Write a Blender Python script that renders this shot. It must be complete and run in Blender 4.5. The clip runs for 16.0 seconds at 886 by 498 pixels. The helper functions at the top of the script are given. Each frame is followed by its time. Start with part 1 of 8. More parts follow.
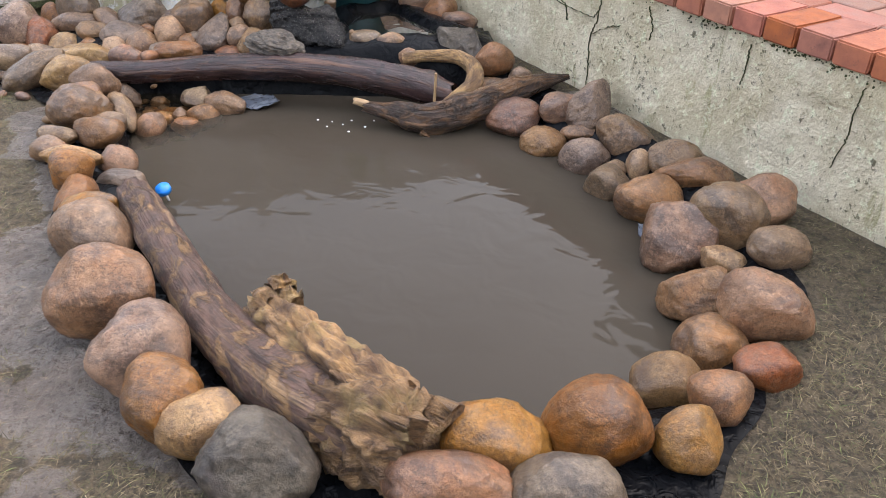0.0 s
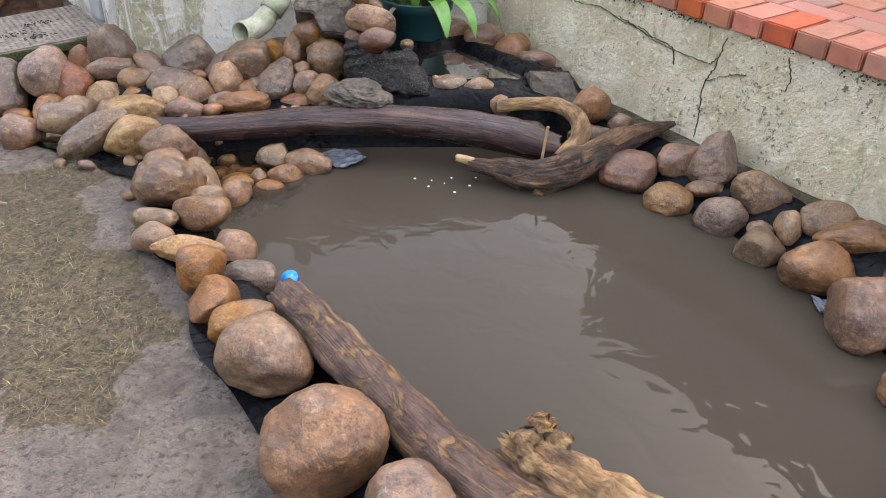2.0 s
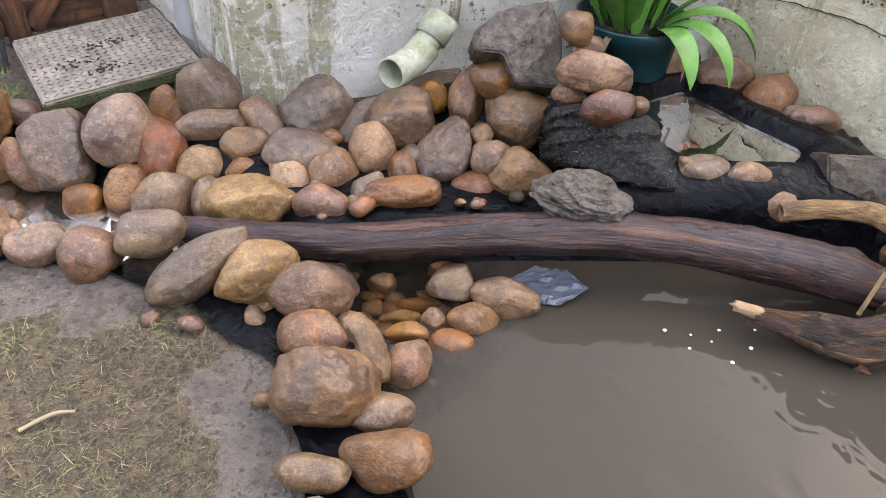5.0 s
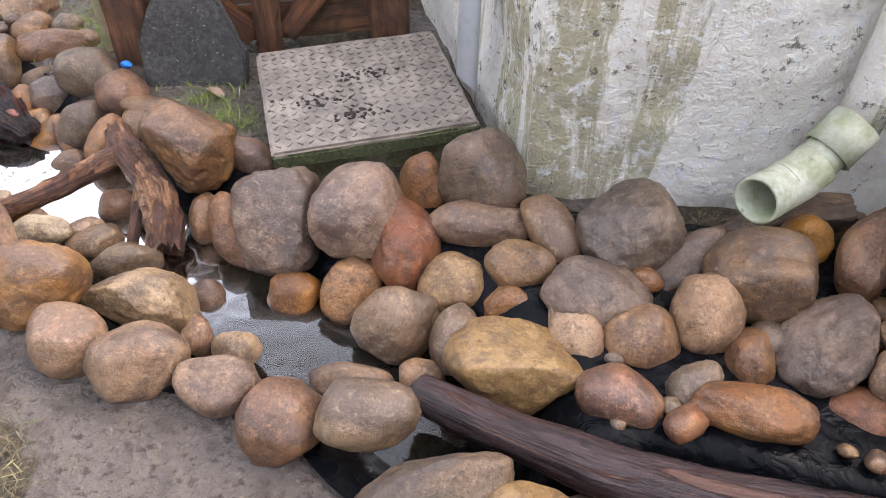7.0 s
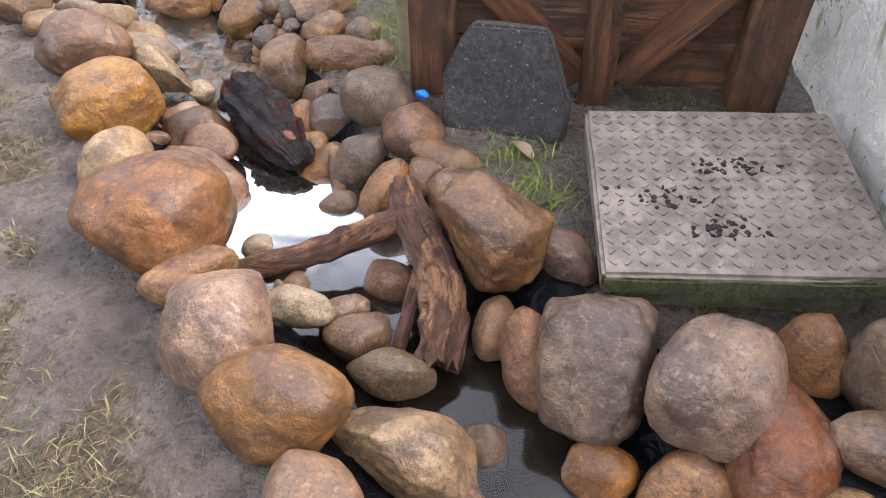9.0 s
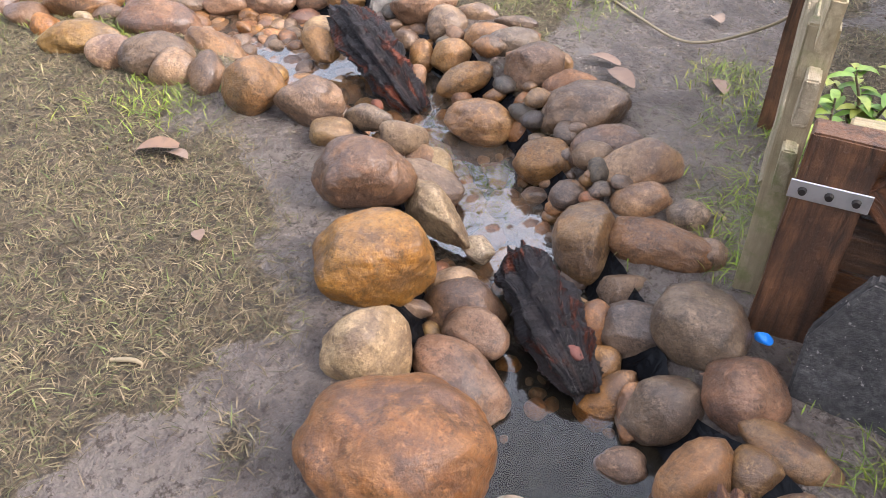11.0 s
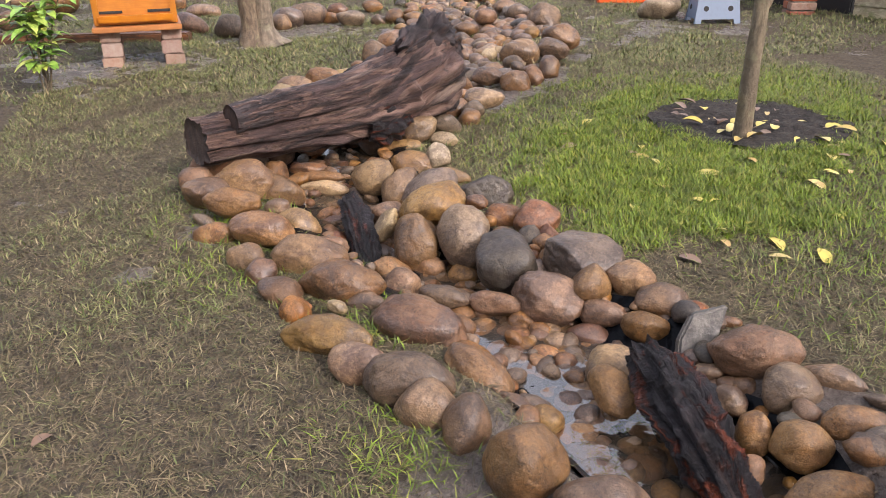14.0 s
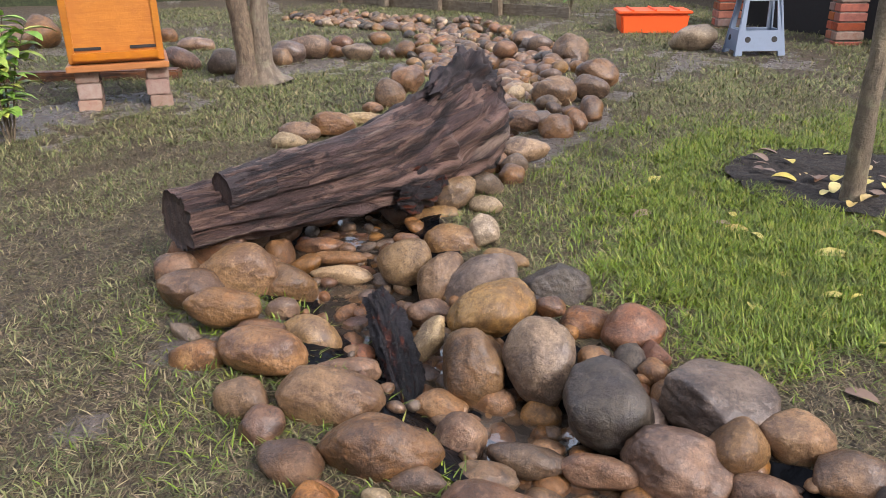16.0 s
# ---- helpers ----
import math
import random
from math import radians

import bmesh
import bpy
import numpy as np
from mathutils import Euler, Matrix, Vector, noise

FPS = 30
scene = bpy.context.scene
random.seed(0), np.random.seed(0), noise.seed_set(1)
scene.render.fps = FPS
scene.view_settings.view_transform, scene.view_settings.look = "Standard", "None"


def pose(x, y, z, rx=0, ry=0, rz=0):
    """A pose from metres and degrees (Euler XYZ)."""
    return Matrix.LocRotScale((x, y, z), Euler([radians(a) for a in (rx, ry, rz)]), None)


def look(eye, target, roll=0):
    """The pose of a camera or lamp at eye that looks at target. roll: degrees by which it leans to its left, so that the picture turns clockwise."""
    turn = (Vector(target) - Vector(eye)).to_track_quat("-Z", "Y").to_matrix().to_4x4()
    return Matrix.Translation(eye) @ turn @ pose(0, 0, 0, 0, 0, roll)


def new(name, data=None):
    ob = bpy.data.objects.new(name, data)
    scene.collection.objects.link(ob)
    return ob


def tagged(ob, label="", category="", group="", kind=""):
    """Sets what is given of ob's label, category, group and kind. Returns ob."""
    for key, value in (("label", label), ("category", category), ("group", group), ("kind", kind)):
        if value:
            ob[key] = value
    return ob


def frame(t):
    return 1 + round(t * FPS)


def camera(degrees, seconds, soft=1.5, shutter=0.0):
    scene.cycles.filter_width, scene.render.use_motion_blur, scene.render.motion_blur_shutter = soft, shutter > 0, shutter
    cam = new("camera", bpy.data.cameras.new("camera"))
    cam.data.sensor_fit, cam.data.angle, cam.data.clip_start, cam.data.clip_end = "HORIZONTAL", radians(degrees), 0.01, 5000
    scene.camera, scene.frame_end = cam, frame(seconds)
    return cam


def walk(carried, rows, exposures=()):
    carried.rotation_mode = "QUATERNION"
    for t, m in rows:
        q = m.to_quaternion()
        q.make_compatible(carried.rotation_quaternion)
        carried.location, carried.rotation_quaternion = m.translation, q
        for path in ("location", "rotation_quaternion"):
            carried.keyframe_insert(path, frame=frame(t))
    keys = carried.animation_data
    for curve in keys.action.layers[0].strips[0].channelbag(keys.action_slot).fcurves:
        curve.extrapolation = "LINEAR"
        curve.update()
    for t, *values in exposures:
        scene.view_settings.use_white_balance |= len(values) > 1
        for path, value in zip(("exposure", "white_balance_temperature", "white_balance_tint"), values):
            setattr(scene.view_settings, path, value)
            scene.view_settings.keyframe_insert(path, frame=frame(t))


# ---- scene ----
# camera
cam = camera(59.9, 16.0, soft=0.62)
METRES, EYE = 5.368, 1.095
ROWS = [
    (0.0, 0.0, 0.0, 0.0, 0.5, -33.68, -0.75),
    (0.5, -0.041, -0.0014, 0.0035, -2.69, -34.82, -0.09),
    (1.0, -0.0661, 0.0108, 0.0075, -4.06, -35.69, -0.98),
    (1.5, -0.0953, 0.0354, 0.013, -4.95, -35.67, -1.65),
    (2.0, -0.1262, 0.0679, 0.014, -5.53, -33.97, -2.09),
    (2.5, -0.1513, 0.0968, 0.0152, -8.43, -32.37, -0.84),
    (3.0, -0.1649, 0.1368, 0.017, -9.45, -31.66, -1.06),
    (5.5, -0.2204, 0.3195, 0.0055, 0.82, -41.55, -1.98),
    (6.0, -0.237, 0.3576, -0.003, 3.47, -41.76, -2.07),
    (6.5, -0.2505, 0.3913, -0.0097, 8.8, -41.84, -1.72),
    (7.0, -0.2609, 0.422, -0.0174, 17.2, -42.25, -1.16),
    (7.5, -0.2766, 0.441, -0.0231, 23.21, -42.62, -1.14),
    (8.0, -0.2995, 0.4608, -0.0283, 28.27, -42.74, -0.41),
    (10.5, -0.4017, 0.52, -0.0425, 49.53, -42.52, 0.52),
    (11.0, -0.425, 0.5345, -0.0379, 56.36, -39.74, 0.61),
    (11.5, -0.4497, 0.5405, -0.0395, 58.64, -38.03, 0.93),
    (12.0, -0.4663, 0.5454, -0.0398, 60.22, -35.41, 1.07),
    (12.5, -0.4809, 0.5577, -0.0392, 65.72, -31.91, 1.61),
    (13.0, -0.4947, 0.5628, -0.0383, 72.55, -28.65, 1.5),
    (13.5, -0.5184, 0.5621, -0.0383, 74.22, -26.79, 0.41),
    (14.0, -0.5473, 0.5571, -0.0349, 74.5, -24.1, 0.58),
    (14.5, -0.5726, 0.559, -0.0353, 74.79, -22.34, 0.59),
    (15.0, -0.603, 0.5668, -0.0387, 75.54, -22.46, 0.24),
    (15.5, -0.6372, 0.5686, -0.0424, 75.55, -22.46, 0.16),
    (16.0, -0.6731, 0.5617, -0.0434, 74.11, -22.16, 0.83),
]
walk(cam, [(t, pose(0, 0, EYE) @ pose(METRES * x, METRES * y, METRES * z, 90 + pitch, roll, yaw)) for t, x, y, z, yaw, pitch, roll in ROWS],
     exposures=[(0.0, 2.25, 6150, 13), (3.0, 2.25, 6150, 13), (5.5, 2.42, 6100, 16), (7.0, 2.24, 6150, 17), (8.0, 2.15, 6150, 17), (11.0, 1.95, 6000, 17), (12.5, 1.7, 5950, 18), (14.0, 1.12, 6050, 18), (16.0, 0.97, 5800, 16)])

# ---- light ----
SUN_HEIGHT, SUN_X, SUN_Y = radians(36), 1.0, 0.6
world = bpy.data.worlds.new("sky")
scene.world = world
world.use_nodes = True
sky = world.node_tree.nodes.new("ShaderNodeTexSky")
sky.sky_type, sky.sun_disc = "NISHITA", False
sky.sun_elevation, sky.sun_rotation = SUN_HEIGHT, math.atan2(SUN_X, SUN_Y)
sky.dust_density, sky.air_density, sky.ozone_density = 8.0, 1.0, 0.4
back = world.node_tree.nodes["Background"]
back.inputs["Strength"].default_value = 0.15
# a veil of thin cloud over the whole sky, brighter overhead as an overcast sky is
sky_nodes, sky_links = world.node_tree.nodes, world.node_tree.links
way = sky_nodes.new("ShaderNodeTexCoord")
part_of = sky_nodes.new("ShaderNodeSeparateXYZ")
sky_links.new(way.outputs["Generated"], part_of.inputs[0])
billow = sky_nodes.new("ShaderNodeTexNoise")
billow.inputs["Scale"].default_value, billow.inputs["Detail"].default_value = 5.0, 5.0
sky_links.new(way.outputs["Generated"], billow.inputs["Vector"])
depth_of = sky_nodes.new("ShaderNodeMath")
depth_of.operation = "MULTIPLY_ADD"
sky_links.new(part_of.outputs["Z"], depth_of.inputs[0])
depth_of.inputs[1].default_value, depth_of.inputs[2].default_value = 3.4, 1.7
cloud = sky_nodes.new("ShaderNodeMath")
cloud.operation = "MULTIPLY_ADD"
sky_links.new(billow.outputs["Fac"], cloud.inputs[0])
cloud.inputs[1].default_value = 5.5
sky_links.new(depth_of.outputs[0], cloud.inputs[2])
veil = sky_nodes.new("ShaderNodeMix")
veil.data_type = "RGBA"
veil.inputs["Factor"].default_value = 0.42
sky_links.new(sky.outputs[0], veil.inputs["A"])
tint = sky_nodes.new("ShaderNodeMix")
tint.data_type, tint.blend_type = "RGBA", "MULTIPLY"
tint.inputs["Factor"].default_value = 1.0
sky_links.new(cloud.outputs[0], tint.inputs["A"])
tint.inputs["B"].default_value = (1.0, 1.0, 0.98, 1)
sky_links.new(tint.outputs["Result"], veil.inputs["B"])
sky_links.new(veil.outputs["Result"], back.inputs["Color"])
lamp = bpy.data.lights.new("sun", "SUN")
lamp.energy, lamp.angle, lamp.color = 1.2, radians(10), (1.0, 0.96, 0.89)
sun = new("sun", lamp)
sun.matrix_world = look((0, 0, 0), (-SUN_X, -SUN_Y, -math.tan(SUN_HEIGHT) * math.hypot(SUN_X, SUN_Y)))


# ---- materials ----
class Mat:
    """A node material with a Principled shader, built by short calls."""

    def __init__(self, name, rough=0.6, metal=0.0):
        self.m = bpy.data.materials.new(name)
        self.m.use_nodes = True
        self.t = self.m.node_tree
        self.b = self.t.nodes["Principled BSDF"]
        self.set(rough=rough, metal=metal)

    def node(self, kind, **props):
        n = self.t.nodes.new(kind)
        for k, v in props.items():
            if k == "operation":
                n.operation = v
            elif k == "blend":
                n.data_type, n.blend_type = "RGBA", v
        return n

    def put(self, value, socket):
        if isinstance(value, bpy.types.NodeSocket):
            self.t.links.new(value, socket)
        elif isinstance(value, tuple) and len(value) == 3 and socket.type == "RGBA":
            socket.default_value = (*value, 1)
        else:
            socket.default_value = value

    def set(self, color=None, rough=None, metal=None, normal=None, trans=None, spec=None, sub=None, alpha=None):
        for v, s in ((color, "Base Color"), (rough, "Roughness"), (metal, "Metallic"), (normal, "Normal"),
                     (trans, "Transmission Weight"), (spec, "Specular IOR Level"), (alpha, "Alpha")):
            if v is not None:
                self.put(v, self.b.inputs[s])
        return self

    def coords(self, vary=True, space="Object", stretch=None, islands=False):
        v = self.node("ShaderNodeTexCoord").outputs[space]
        if space == "World":
            v = self.node("ShaderNodeNewGeometry").outputs["Position"]
        if vary:
            r = self.node("ShaderNodeObjectInfo").outputs["Random"]
            if islands:
                r = self.math("ADD", r, self.node("ShaderNodeNewGeometry").outputs["Random Per Island"])
            s = self.math("MULTIPLY", r, 57.0)
            a = self.node("ShaderNodeVectorMath", operation="ADD")
            self.put(v, a.inputs[0])
            self.put(s, a.inputs[1])
            v = a.outputs[0]
        if stretch:
            a = self.node("ShaderNodeVectorMath", operation="MULTIPLY")
            self.put(v, a.inputs[0])
            self.put(stretch, a.inputs[1])
            v = a.outputs[0]
        return v

    def position(self):
        return self.node("ShaderNodeNewGeometry").outputs["Position"]

    def noise(self, vec, scale, detail=4.0, rough=0.55, distort=0.0):
        n = self.node("ShaderNodeTexNoise")
        self.put(vec, n.inputs["Vector"])
        for k, v in (("Scale", scale), ("Detail", detail), ("Roughness", rough), ("Distortion", distort)):
            n.inputs[k].default_value = v
        return n.outputs["Fac"]

    def voronoi(self, vec, scale, feature="F1"):
        n = self.node("ShaderNodeTexVoronoi")
        n.feature = feature
        self.put(vec, n.inputs["Vector"])
        n.inputs["Scale"].default_value = scale
        return n.outputs["Distance"]

    def ramp(self, fac, *stops):
        n = self.node("ShaderNodeValToRGB")
        self.put(fac, n.inputs[0])
        e = n.color_ramp.elements
        while len(e) < len(stops):
            e.new(0.5)
        for k, (p, c) in zip(e, stops):
            k.position = p
            k.color = (*c, 1) if isinstance(c, tuple) else (c, c, c, 1)
        return n.outputs[0]

    def mix(self, fac, a, b, blend="MIX"):
        n = self.node("ShaderNodeMix", blend=blend)
        self.put(fac, n.inputs[0])
        self.put(a if not isinstance(a, tuple) else (*a, 1), n.inputs[6])
        self.put(b if not isinstance(b, tuple) else (*b, 1), n.inputs[7])
        return n.outputs[2]

    def math(self, op, a, b=0.0):
        n = self.node("ShaderNodeMath", operation=op)
        self.put(a, n.inputs[0])
        self.put(b, n.inputs[1])
        return n.outputs[0]

    def bent(self, vec, scale, amount):
        """The coordinates pushed about by noise."""
        n = self.node("ShaderNodeTexNoise")
        self.put(vec, n.inputs["Vector"])
        n.inputs["Scale"].default_value = scale
        a = self.node("ShaderNodeVectorMath", operation="SCALE")
        self.put(n.outputs["Color"], a.inputs[0])
        a.inputs["Scale"].default_value = amount
        s = self.node("ShaderNodeVectorMath", operation="ADD")
        self.put(vec, s.inputs[0])
        self.put(a.outputs[0], s.inputs[1])
        return s.outputs[0]

    def vary(self, color, value=0.3, hue=0.02, sat=0.2, islands=False):
        """Each object or island gets its own shade."""
        r = self.node("ShaderNodeObjectInfo").outputs["Random"]
        if islands:
            r = self.math("FRACT", self.math("ADD", r, self.node("ShaderNodeNewGeometry").outputs["Random Per Island"]))
        h = self.node("ShaderNodeHueSaturation")
        r2 = self.math("FRACT", self.math("MULTIPLY", r, 13.7))
        r3 = self.math("FRACT", self.math("MULTIPLY", r, 71.3))
        self.put(self.math("ADD", self.math("MULTIPLY", r, 2 * value), 1 - value), h.inputs["Value"])
        self.put(self.math("ADD", self.math("MULTIPLY", r2, 2 * hue), 0.5 - hue), h.inputs["Hue"])
        self.put(self.math("ADD", self.math("MULTIPLY", r3, 2 * sat), 1 - sat), h.inputs["Saturation"])
        self.put(color, h.inputs["Color"])
        return h.outputs[0]

    def bump(self, height, strength=0.4, dist=0.004, coat=1.0):
        n = self.node("ShaderNodeBump")
        n.inputs["Strength"].default_value, n.inputs["Distance"].default_value = strength, dist
        self.put(height, n.inputs["Height"])
        self.set(normal=n.outputs[0])
        film = self.node("ShaderNodeBump")
        film.inputs["Strength"].default_value, film.inputs["Distance"].default_value = strength * coat, dist
        self.put(height, film.inputs["Height"])
        self.put(film.outputs[0], self.b.inputs["Coat Normal"])
        return self


def stone_material(name, light, dark, stain, stain_amount=0.5, rough=(0.35, 0.6), grain=1.0):
    """Weathered river boulder: brown patina worn through to paler rock on the rubs, rusty stain, mineral grain and pits."""
    k = Mat(name)
    v = k.coords(islands=True)
    big, mid, fine = k.noise(v, 8, 6, 0.62, 0.5), k.noise(v, 34, 7, 0.72, 0.3), k.noise(v, 150, 6, 0.8)
    grit = k.noise(v, 480, 3, 0.7)
    c = k.mix(k.ramp(big, (0.36, 0.0), (0.64, 1.0)), dark, light)
    patch = k.noise(v, 14, 6, 0.68, 0.8)
    c = k.mix(k.math("MULTIPLY", k.ramp(patch, (1 - stain_amount - 0.1, 0.0), (1 - stain_amount + 0.08, 1.0)), 0.7), c, stain)
    skin = k.ramp(k.noise(v, 6, 6, 0.66, 1.0), (0.48, 0.0), (0.6, 0.9))
    c = k.mix(skin, c, tuple(0.5 * q + w for q, w in zip(dark, (0.028, 0.018, 0.015))))
    c = k.mix(k.math("MULTIPLY", k.ramp(mid, (0.5, 0.0), (0.66, 1.0)), 0.66), c, tuple(0.4 * q for q in dark))
    c = k.mix(k.math("MULTIPLY", k.ramp(k.noise(v, 60, 7, 0.74, 0.5), (0.53, 0.0), (0.66, 1.0)), 0.46), c, tuple(min(0.7, 1.55 * q + 0.02) for q in light))
    c = k.mix(k.math("MULTIPLY", k.math("MULTIPLY", k.ramp(fine, (0.4, 1.0), (0.49, 0.0)), k.ramp(k.noise(v, 17, 4, 0.65, 0.6), (0.36, 0.15), (0.6, 1.0))), 0.72), c, tuple(0.25 * q for q in dark))
    c = k.mix(k.math("MULTIPLY", k.ramp(fine, (0.55, 0.0), (0.66, 1.0)), 0.14), c, tuple(min(0.75, 1.9 * q + 0.03) for q in light))
    c = k.mix(k.math("MULTIPLY", k.ramp(grit, (0.42, 1.0), (0.5, 0.0)), 0.2), c, tuple(0.4 * q for q in dark))
    scar = k.ramp(k.noise(k.bent(v, 20, 0.04), 24, 2, 0.5), (0.49, 0.0), (0.5, 1.0), (0.506, 0.0))
    c = k.mix(k.math("MULTIPLY", scar, k.ramp(k.noise(v, 7, 3), (0.52, 0.0), (0.6, 0.55))), c, tuple(0.3 * q for q in dark))
    k.set(color=k.vary(c, 0.2, 0.008, 0.14, True), spec=0.4)
    k.set(rough=k.ramp(patch, (0.35, rough[0]), (0.65, rough[1])))
    film = k.ramp(k.noise(v, 6, 4, 0.6, 0.6), (0.36, 0.08), (0.6, 0.5))
    k.put(film, k.b.inputs["Coat Weight"])
    k.b.inputs["Coat Roughness"].default_value = 0.25
    k.bump(k.math("ADD", k.math("MULTIPLY", mid, 1.8), k.math("ADD", k.math("MULTIPLY", fine, 0.3 * grain), k.math("ADD", k.math("MULTIPLY", patch, 2.0), k.math("MULTIPLY", k.noise(v, 75, 5, 0.65), 0.7)))), 0.75, 0.0045, 0.35)
    return k.m


STONE = {
    "O": stone_material("orange_stone", (0.286, 0.145, 0.052), (0.131, 0.062, 0.023), (0.248, 0.104, 0.026), 0.45),
    "Y": stone_material("amber_stone", (0.332, 0.167, 0.042), (0.175, 0.077, 0.018), (0.298, 0.122, 0.020), 0.42),
    "T": stone_material("tan_stone", (0.301, 0.182, 0.082), (0.152, 0.082, 0.036), (0.248, 0.122, 0.042), 0.38, (0.36, 0.58)),
    "B": stone_material("brown_stone", (0.251, 0.138, 0.064), (0.109, 0.057, 0.027), (0.219, 0.095, 0.031), 0.4),
    "P": stone_material("pinkish_stone", (0.324, 0.204, 0.109), (0.161, 0.090, 0.048), (0.248, 0.126, 0.051), 0.3, (0.38, 0.6)),
    "G": stone_material("grey_brown_stone", (0.197, 0.130, 0.080), (0.082, 0.053, 0.034), (0.178, 0.095, 0.045), 0.3),
    "R": stone_material("rusty_stone", (0.227, 0.104, 0.045), (0.100, 0.044, 0.023), (0.219, 0.075, 0.024), 0.45),
    "W": stone_material("pale_stone", (0.417, 0.310, 0.179), (0.243, 0.164, 0.087), (0.330, 0.203, 0.090), 0.3, (0.42, 0.66)),
    "D": stone_material("dark_stone", (0.097, 0.076, 0.050), (0.031, 0.023, 0.017), (0.115, 0.077, 0.039), 0.25, (0.4, 0.7), 2.5),
}
COLOURS = {"O": "orange-brown", "Y": "amber yellow", "T": "light tan", "B": "wet brown", "P": "pinkish buff", "G": "dark grey-brown",
           "R": "rusty red-brown", "W": "pale cream", "D": "dark grey"}


def wood_material(name, light, dark, moss=None, rough=(0.4, 0.75), along=(1, 0.1, 1), scale=40, depth=0.004, pale=None, space="UV"):
    k = Mat(name)
    v = k.coords(space == "Object", space, stretch=along)
    w = k.coords()
    grain, big = k.noise(v, scale, 7, 0.7, 0.6), k.noise(w, 9, 4, 0.6, 0.8)
    c = k.mix(k.ramp(grain, (0.35, 0.0), (0.65, 1.0)), dark, light)
    c = k.mix(k.math("MULTIPLY", k.ramp(big, (0.45, 0.0), (0.62, 1.0)), 0.7), c, dark)
    if pale:
        c = k.mix(k.ramp(k.noise(v, 16, 5, 0.65, 0.8), (0.57, 0.0), (0.68, 0.8)), c, pale)
    if moss:
        c = k.mix(k.ramp(k.noise(w, 14, 5, 0.65), (0.54, 0.0), (0.66, 0.75)), c, moss)
    k.set(color=k.vary(c, 0.12, 0.005, 0.1), rough=k.ramp(big, (0.3, rough[0]), (0.7, rough[1])))
    k.bump(k.math("ADD", k.math("MULTIPLY", grain, 2.0), k.noise(w, 110, 4, 0.7)), 0.9, depth)
    return k.m




def bark_material(name, bark, under, black, pale, cover=0.5, rough=(0.3, 0.7), depth=0.01, long=0.3, rot=0.56):
    """Bark that peels in plates off paler wood, with black cracks along the limb, knots and bleached streaks."""
    k = Mat(name)
    v = k.coords(False, "UV")
    s = k.coords(False, "UV", stretch=(1, long, 1))
    fibre = k.coords(False, "UV", stretch=(1, 0.045, 1))
    plate = k.noise(s, 22, 6, 0.7, 1.0)
    grain = k.noise(fibre, 80, 6, 0.72, 0.08)
    fine = k.noise(v, 120, 5, 0.72)
    peel = k.ramp(plate, (cover - 0.03, 0.0), (cover + 0.03, 1.0))
    wood = k.mix(k.ramp(grain, (0.38, 0.0), (0.6, 1.0)), tuple(0.5 * q for q in under), under)
    skin = k.mix(k.ramp(k.noise(s, 40, 6, 0.7, 0.6), (0.4, 0.0), (0.62, 1.0)), tuple(0.4 * q for q in bark), bark)
    c = k.mix(peel, wood, skin)
    c = k.mix(k.math("MULTIPLY", k.ramp(k.noise(fibre, 30, 6, 0.7, 0.12), (0.57, 0.0), (0.65, 1.0)), 0.5), c, pale)
    gap = k.noise(fibre, 34, 6, 0.72, 0.25)
    c = k.mix(k.math("MULTIPLY", k.ramp(gap, (0.34, 1.0), (0.42, 0.0)), 0.9), c, black)
    c = k.mix(k.math("MULTIPLY", k.ramp(k.noise(s, 7, 5, 0.62, 1.0), (rot, 0.0), (rot + 0.07, 1.0)), 0.85), c, black)
    c = k.mix(k.math("MULTIPLY", k.ramp(k.voronoi(v, 16), (0.1, 1.0), (0.2, 0.0)), 0.7), c, black)
    c = k.mix(k.math("MULTIPLY", k.ramp(fine, (0.56, 0.0), (0.68, 1.0)), 0.5), c, tuple(0.4 * q for q in bark))
    k.set(color=c, rough=k.ramp(plate, (0.35, rough[0]), (0.65, rough[1])), spec=0.4)
    k.bump(k.math("ADD", k.math("MULTIPLY", peel, 0.6), k.math("ADD", k.math("MULTIPLY", grain, 1.0), k.math("ADD", k.math("MULTIPLY", gap, 1.6), k.math("MULTIPLY", fine, 0.5)))), 1.0, depth)
    return k.m


WET_LOG = bark_material("wet_dark_log", (0.05, 0.028, 0.027), (0.095, 0.045, 0.03), (0.012, 0.009, 0.01), (0.17, 0.08, 0.04), 0.42, (0.12, 0.3), 0.004, 0.15)
BARK_LOG = bark_material("peeling_bark", (0.135, 0.078, 0.058), (0.27, 0.155, 0.07), (0.026, 0.015, 0.012), (0.36, 0.23, 0.115), 0.45, (0.3, 0.65), 0.008, 0.6)
STUMP_WOOD = wood_material("split_wood", (0.46, 0.27, 0.10), (0.075, 0.04, 0.022), moss=(0.30, 0.205, 0.07), depth=0.012, scale=70, along=(1, 0.25, 1))
DRIFTWOOD = bark_material("driftwood", (0.10, 0.062, 0.045), (0.21, 0.112, 0.055), (0.016, 0.012, 0.011), (0.24, 0.16, 0.10), 0.5, (0.22, 0.5), 0.014, 0.4)
RED_BRANCH = bark_material("wet_reddish_branch", (0.15, 0.07, 0.046), (0.30, 0.15, 0.075), (0.025, 0.012, 0.01), (0.33, 0.19, 0.10), 0.5, (0.2, 0.5), 0.012, 0.5, 0.64)
